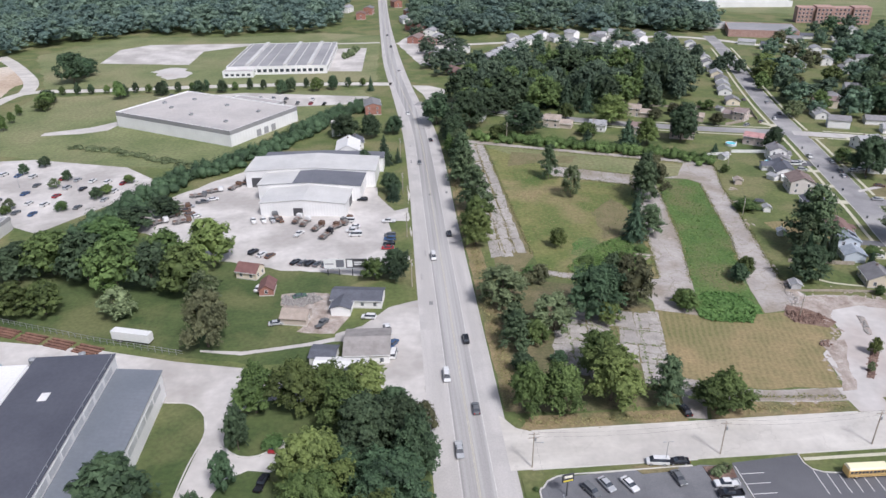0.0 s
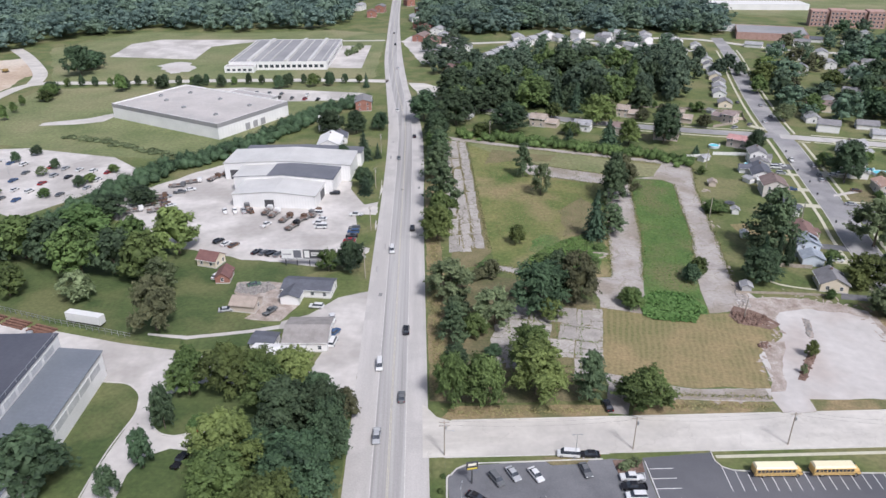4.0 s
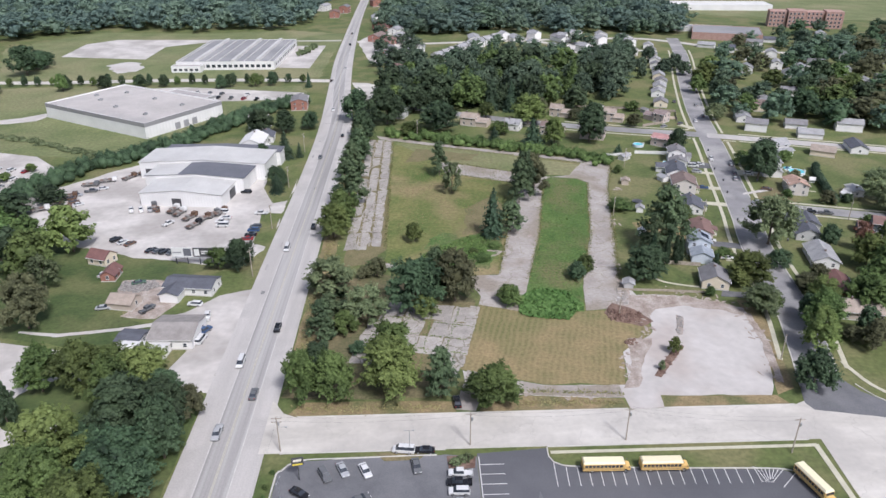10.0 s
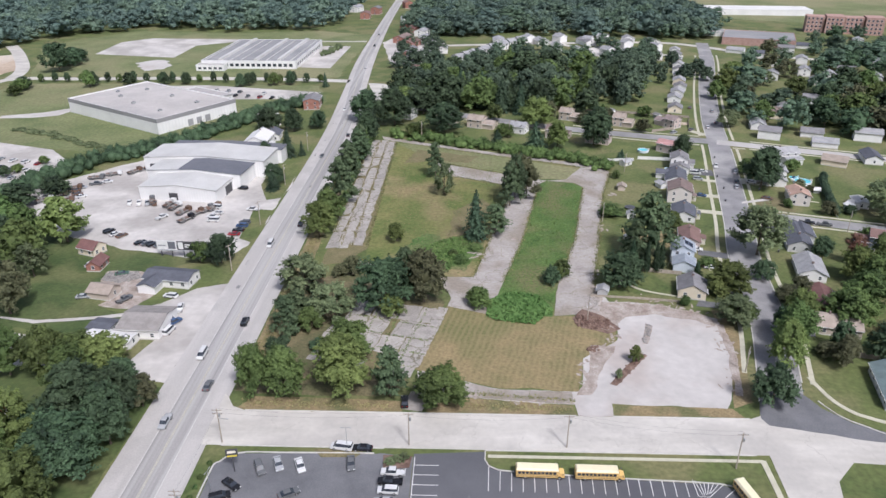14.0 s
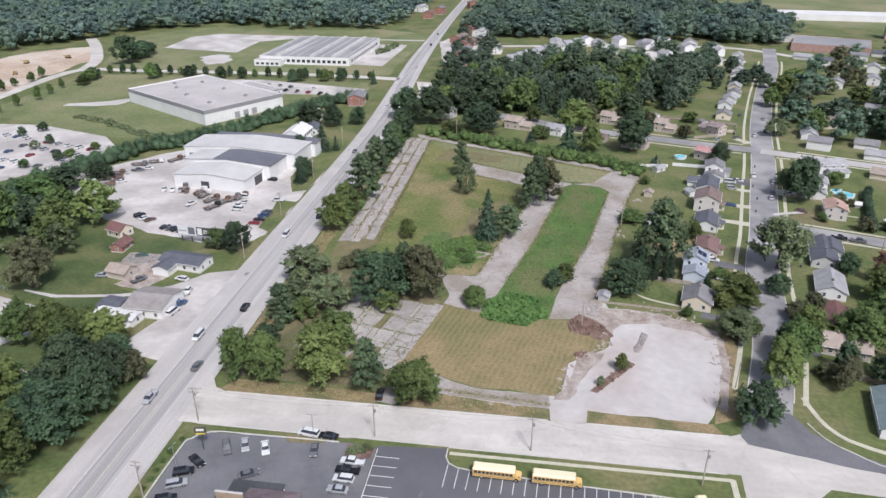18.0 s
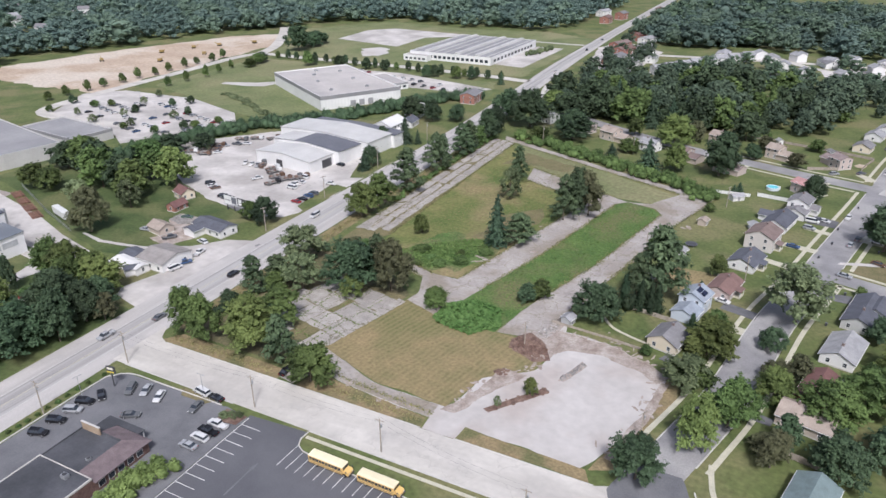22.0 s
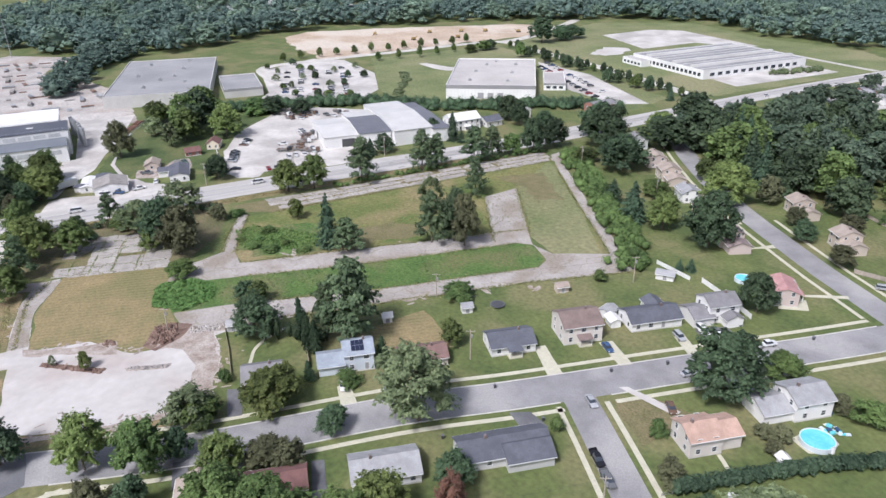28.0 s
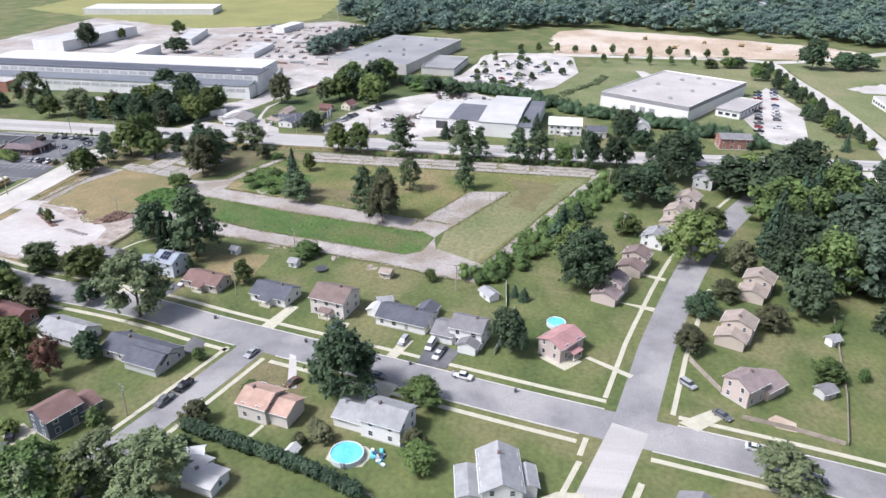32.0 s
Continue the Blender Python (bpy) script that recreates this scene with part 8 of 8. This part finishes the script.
fence([(168.5, 329.5), (180, 328), (191.5, 325.5)], 1.7, "vinyl", "white vinyl panel fence between gardens")
fence([(157, 421), (196, 411.5), (214.5, 405.5)], 1.3, "fence_wood", "long low timber fence behind gardens")
fence([(208.5, 384.5), (211, 395), (214.5, 405)], 1.3, "fence_wood", "low timber fence round a garden")
fence([(186, 376), (199, 381.5)], 1.6, "fence_wood", "timber fence beside the drive")
fence([(124.5, 192), (140, 190.5), (153.5, 188.6)], 0.9, "porch_wood", "low pale wall along the lot", boards=True)
fence([(136, 212), (147, 209.5), (157.5, 207.5)], 1.5, "porch_wood", "pale timber garden fence")
fence([(190, 160.5), (204, 157)], 1.8, "fence_wood", "tan timber privacy fence")
fence([(-126, 197), (-88, 181.5), (-62, 172.5)], 1.8, "galv", "grey yard fence along the works", boards=False)
fence([(232, 257), (240, 290), (246, 306)], 1.1, "galv", "low wire fence between gardens", boards=False)
fence([(235, 190), (241.3, 210), (247.5, 221)], 1.6, "fence_wood", "dark timber fence behind the garden")
area("patio", [(236, 222.5), (238.5, 227.5), (243, 225), (240.5, 220.5)], 0.05, M["walk"], jag=0.2, label="pale patio beside the dark blue house", category="patio")
fence([(152, 326), (166, 327)], 1.5, "vinyl", "white vinyl fence at the garden's end")

# drives and paths
def driveway(pts, mt, label):
    area("driveway", pts, 0.115 if mt != "gravel" else 0.108, M[mt], jag=0.12, label=label + " between street and house", category="driveway")


driveway([(156.5, 186.8), (158.3, 190.3), (168.4, 188), (167.6, 184.6)], "drive", "dark asphalt drive")
driveway([(168, 211.2), (168.2, 214.3), (176.4, 213.4), (175.6, 209.6)], "walk", "pale concrete drive")
driveway([(167.5, 223), (168.5, 227.5), (178.8, 224.5), (177.8, 220)], "drive", "dark asphalt drive")
driveway([(175.3, 263.6), (176, 266.8), (188.6, 263.6), (187.8, 259.8)], "walk", "pale concrete drive")
driveway([(181.4, 280.2), (182.4, 284), (193.4, 281.8), (192.5, 278.4)], "walk", "pale concrete drive")
driveway([(187.5, 300.5), (188.3, 303.5), (197.4, 300.3), (196.6, 297.4)], "walk", "pale concrete drive")
driveway([(188.5, 307.5), (191, 316.5), (200, 313.8), (198.4, 306)], "drive", "dark asphalt drive")
driveway([(190.5, 198), (191.4, 200.6), (204, 197.4), (203.4, 194.4)], "drive", "dark asphalt drive")
driveway([(195.8, 243.6), (197.8, 248.2), (204, 249), (203, 243.2)], "drive", "dark asphalt drive")
driveway([(199.6, 272.4), (200.4, 274.4), (213.6, 279), (214.4, 276.8)], "gravel", "worn gravel drive")
driveway([(206.4, 296.6), (208.6, 303.4), (219.6, 300.4), (218.2, 294.2)], "walk", "pale concrete drive")
driveway([(214.8, 373.5), (212.2, 369.8), (206.2, 378), (208.6, 380.6)], "walk", "pale concrete drive")
driveway([(157, 358.7), (157.8, 361), (161.6, 369.8), (159.4, 370.6)], "walk", "pale concrete path")
driveway([(136.8, 367.9), (138.2, 367.4), (141.4, 375.6), (139.6, 376.2)], "walk", "pale concrete path")
driveway([(188.4, 350.6), (189, 349.2), (196.4, 360.2), (195, 361.2)], "walk", "pale concrete path")
driveway([(186, 170), (186.8, 173), (178.4, 174.6), (177.6, 171.4)], "drive", "dark asphalt drive")
ribbon("garden_path", smooth_line([(134.6, 208.5), (136.6, 203), (141, 197.5), (146.5, 194.8), (152.4, 193)], 1.0), -0.45, 0.45, 0.05, M["walk"], label="curved pale garden path in grass", category="path")
area("dry_garden", [(146, 228), (144, 246), (165, 246), (163, 229)], 0.025, M["hay"], jag=0.7, label="dry straw-coloured garden lawn", category="lawn")
area("patchy_lawn", [(204, 268), (206, 277), (215, 281), (219, 271), (218, 263)], 0.028, M["verge"], jag=1.2, label="worn straw-coloured front lawn", category="lawn")
area("house_terrace", [(190.6, 337.2), (195.6, 344), (191, 348.4), (186, 343)], 0.06, M["walk"], jag=0.1, label="grey concrete terrace beside the pink-roofed house", category="terrace")
area("sand_pit", [(205.5, 393), (208, 396.5), (211.5, 396), (210.5, 391.5), (207.5, 390.5)], 0.04, M["dirt"], jag=0.5, label="round bare sand patch in a garden", category="sand")

# gravel lot islands, rubble and soil
def heap(name, points, h, material, seed, label, category):
    rng = np.random.default_rng(seed)
    parts = []
    for x, y in scatter(points, 0.55, seed):
        k = rng.uniform(0.25, 0.6)
        parts.append(blob(rng, np.array([x + rng.normal(0, 0.2), y + rng.normal(0, 0.2), h * 0.12]), np.array([k, k * rng.uniform(0.6, 1.3), h * rng.uniform(0.2, 0.8)]), ICO1, 0.3))
    v, f = gather(parts)
    return tagged(new(name, raw_mesh(name, v, f, material)), label, category, kind="stuff")


area("island_soil", [(122.6, 145.8), (124.2, 145), (134.8, 158.8), (133.4, 160.8)], 0.12, M["soil"], jag=0.3, label="narrow bed of reddish soil", category="soil")
area("island_rubble", [(135, 165), (136.8, 165.2), (140.2, 175), (138.4, 176.2)], 0.11, M["stain"], jag=0.4, label="narrow strip of bare earth and rubble", category="rubble")
heap("planting_island", [(122.8, 146), (124, 145.2), (134.6, 159), (133.6, 160.6)], 0.5, M["soil"], 31, "narrow raised island of reddish soil", "soil")
heap("rubble_island", [(135.2, 165.2), (136.6, 165.4), (140, 175), (138.6, 176)], 0.4, M["cargo"], 32, "narrow strip of grey rubble", "rubble")
heap("soil_heap", [(117.5, 174.5), (119, 180), (124, 179.5), (128.5, 177), (126.5, 172.5), (121, 172.5)], 1.1, M["soil"], 33, "heap of reddish brown soil and brush", "soil heap")
heap("soil_heap", [(118.6, 160.5), (120, 163.5), (123, 164), (121.5, 160.5)], 0.7, M["soil"], 34, "small heap of brown soil", "soil heap")
heap("scrap_heap", [(-38, 199), (-38, 204), (-28, 205), (-25, 201), (-31, 197)], 0.9, M["cargo"], 35, "scattered scrap and brush", "scrap")
M["rust"] = surf("rusty_steel", (0.13, 0.065, 0.045), (0.24, 0.13, 0.09), rough=0.85, s1=1.2, s2=5, grain=0.25, bump=0.0, local=True, vary=0.2)
for k in range(4):
    g = root("steel_stack", -118.5 + k * 9.4, 189.6 - k * 3.9, 0.05, -22.6)
    for j in range(7):
        part("steel_beam", box(-4.2 + 0.2 * (j % 3), -2.1 + j * 0.62, 0, 4.2 - 0.25 * (j % 2), -1.7 + j * 0.62, 0.45 + 0.2 * (j % 2)), M["rust"], g)
    tagged(g, "stack of rusty steel beams beside the yard fence", "steel stack", "rusty beams by the fence")
heap("scrap_rows", [(-108, 266), (-108, 284), (-103, 288), (-101, 270)], 1.3, M["cargo"], 37, "scrap vehicles and parts at the yard's edge", "scrap")
heap("rubble_edge", [(122, 183), (126, 198), (128.6, 196), (126, 183)], 0.35, M["old_paving"], 38, "broken paving rubble at the lot's edge", "rubble")
tree(125.3, 148.2, 3.2, 2.0, "O", "lot saplings")

# rows of goods in the steel yard
rng = random.Random(9)
for k in range(108):
    r = k % 9
    x, y = -350 + r * 22 + rng.uniform(-4, 4), 50 + (k // 9) * 10 + r * 2 + rng.uniform(-2, 2)
    if inside(x, y, [(-340, 46), (-182, 64), (-128, 160), (-200, 185), (-300, 136), (-364, 158), (-398, 112)]):
        g = root("steel_stack", x, y, 0.03, rng.choice((0, 12, 90)) + rng.uniform(-3, 3))
        l = rng.uniform(4, 11)
        for j in range(rng.randint(1, 3)):
            part("steel_beam", box(-l / 2, -1.2 + j * 0.05, j * 0.55, l / 2, 1.2 - j * 0.05, j * 0.55 + 0.5), M[rng.choice(("soil", "cargo", "galv"))], g)
        tagged(g, "stack of rusty steel beams in the yard", "steel stack", "steel stacks")
# machines on the bare earth
M["digger_paint"] = plain("dusty_yellow_paint", (0.36, 0.26, 0.1), 0.6)
for k, (x, y) in enumerate(((-330, 470), (-322, 500), (-300, 440), (-345, 420), (-310, 520), (-290, 545), (-290, 480))):
    g = root("digger", x, y, 0.02, k * 50)
    part("body", box(-1.6, -1.3, 0.9, 1.6, 1.3, 2.6, bevel=0.15), M["digger_paint"], g)
    part("boom", prism([(1.2, 1.6), (4.2, 3.4), (4.4, 3.1), (1.4, 1.1)], -0.25, 0.25), M["digger_paint"], g)
    for s in (-1, 1):
        part("track", box(-2.0, s * 1.3 - 0.3, 0, 2.0, s * 1.3 + 0.3, 0.88, bevel=0.2), M["tyre"], g)
    tagged(g, "yellow digger on bare earth", "digger", "diggers on the earthworks")
# small trees of the car parks
for k, (x, y) in enumerate(((-235, 291), (-212, 293), (-240, 312), (-220, 312), (-185, 304), (-185, 313), (-212, 318), (-154, 314), (-152, 323), (-122, 317), (-205, 350), (-171, 344), (-162, 284), (-163, 290), (-130, 298), (-128, 304), (-198, 331), (-176, 334), (-140, 286), (-190, 286))):
    tree(x, y, 4.2 + (k % 3) * 0.6, 4.6 + 0.5 * (k % 4), "DOK"[k % 3], "car park trees")
for k in range(22):
    tree(-20 - k * 9.6, 496 - (k % 2) * 1.5, 6 + (k % 3), 5.0, "K" if k % 3 else "D", "avenue trees")
for k in range(12):
    tree(-262 - (k % 2) * 2, 310 + k * 15, 6 + (k % 3), 5.5, "D", "avenue trees")

for x, y in ((26.6, 87.2), (26.8, 89.6), (26.7, 92), (26.8, 94.6), (26.7, 97.4), (26.8, 100.2), (26.6, 103), (26.8, 106), (26.7, 109), (27.4, 113.4)):
    tree(x, y, 1.1, 1.4, "B", "kerb shrubs beside the diner")
for x, y in ((69.5, 115.5), (68, 114.6), (71, 116)):
    tree(x, y, 1.8, 2.6, "O", "kerb bed shrubs")

# mailboxes, bins and porch goods along the street
for x, y in ((186, 245.5), (193.6, 274.8), (197.6, 289.5), (199.4, 304.6), (206.6, 332), (201.8, 249), (196.8, 226), (212.4, 288)):
    b = root("wheelie_bin", x, y, 0.06, W)
    part("bin_body", frustum(-0.25, 0.25, 0.25, 0.0, -0.32, 0.32, 0.3, 0.95), M["dark_metal"], b)
    part("lid", box(-0.34, -0.32, 0.96, 0.34, 0.32, 1.04), M["roof_slate"], b)
    tagged(b, "dark wheeled bin at the kerb", "bin", "bins at the kerb")
for k, (x, y) in enumerate(((232.4, 302.6), (233.4, 303.6), (234.6, 303.2), (235.4, 304.6), (234.2, 305.2), (232.6, 304.6), (236.4, 305.8), (229.8, 308.6))):
    b = root("play_equipment", x, y, 0.03, k * 40)
    part("frame", box(-0.6, -0.4, 0, 0.6, 0.4, 0.4 + 0.15 * (k % 3), bevel=0.1), M[("pool_wall", "car_blue", "pool_water")[k % 3]], b)
    part("slide", prism([(0.6, 0.05), (1.3, 0.05), (0.6, 0.6)], -0.2, 0.2), M[("pool_water", "vinyl", "vinyl")[k % 3]], b)
    tagged(b, "colourful plastic play equipment on the grass", "play equipment", "garden toys")

# old slabs of the former car parks, each a piece of its own
def slab_field(name, x, y, turn, cols, rows, w, d, seed, label, z=0.06, skip=0.15, rag=0.14, gap=0.25):
    f = root(name, x, y, 0, turn)
    rg = random.Random(seed)
    shapes = []
    for k in range(5):
        bm = bmesh.new()
        cor = [(-w / 2, -d / 2), (w / 2, -d / 2), (w / 2, d / 2), (-w / 2, d / 2)]
        pts = []
        for i in range(4):
            a, b = cor[i], cor[(i + 1) % 4]
            for j in range(4):
                t = j / 4
                pts.append((a[0] + (b[0] - a[0]) * t + rg.uniform(-rag, rag), a[1] + (b[1] - a[1]) * t + rg.uniform(-rag, rag)))
        top = [bm.verts.new((p[0], p[1], 0.0)) for p in pts]
        low = [bm.verts.new((p[0], p[1], -0.1)) for p in pts]
        bm.faces.new(top)
        for i in range(len(top)):
            j = (i + 1) % len(top)
            bm.faces.new((top[j], top[i], low[i], low[j]))
        me = bpy.data.meshes.new("slab")
        bm.to_mesh(me)
        bm.free()
        me.materials.append(M["slab"])
        shapes.append(me)
    for i in range(cols):
        for j in range(rows):
            if rg.random() < skip:
                continue
            s = new("slab", rg.choice(shapes))
            s.parent = f
            s.matrix_local = pose((i + 0.5 - cols / 2) * (w + gap) + rg.uniform(-0.1, 0.1), (j + 0.5 - rows / 2) * (d + gap) + rg.uniform(-0.1, 0.1), z + rg.uniform(-0.015, 0.02), rg.uniform(-0.3, 0.3), rg.uniform(-0.3, 0.3), rg.choice((0, 180)) + rg.uniform(-1, 1))
    return tagged(f, label, "paving", kind="structure")


slab_field("court_slabs", 60.5, 168, -13, 4, 4, 6.9, 8.8, 3, "old tilted concrete slabs with weedy joints", skip=0.05, rag=0.3)
slab_field("court_slabs", 47.5, 161, -13, 2, 4, 5.6, 7.0, 13, "old tilted concrete slabs with weedy joints", skip=0.2, rag=0.35)
slab_field("drive_slabs", 40.2, 292, -0.5, 3, 9, 4.1, 14.4, 4, "broken concrete slabs with weeds between", z=0.075, skip=0.0, rag=0.6, gap=0.35)
slab_field("field_edge_slabs", 74.2, 168, -13, 1, 6, 3.0, 5.2, 6, "pale concrete slabs along the field", skip=0.0, z=0.07)


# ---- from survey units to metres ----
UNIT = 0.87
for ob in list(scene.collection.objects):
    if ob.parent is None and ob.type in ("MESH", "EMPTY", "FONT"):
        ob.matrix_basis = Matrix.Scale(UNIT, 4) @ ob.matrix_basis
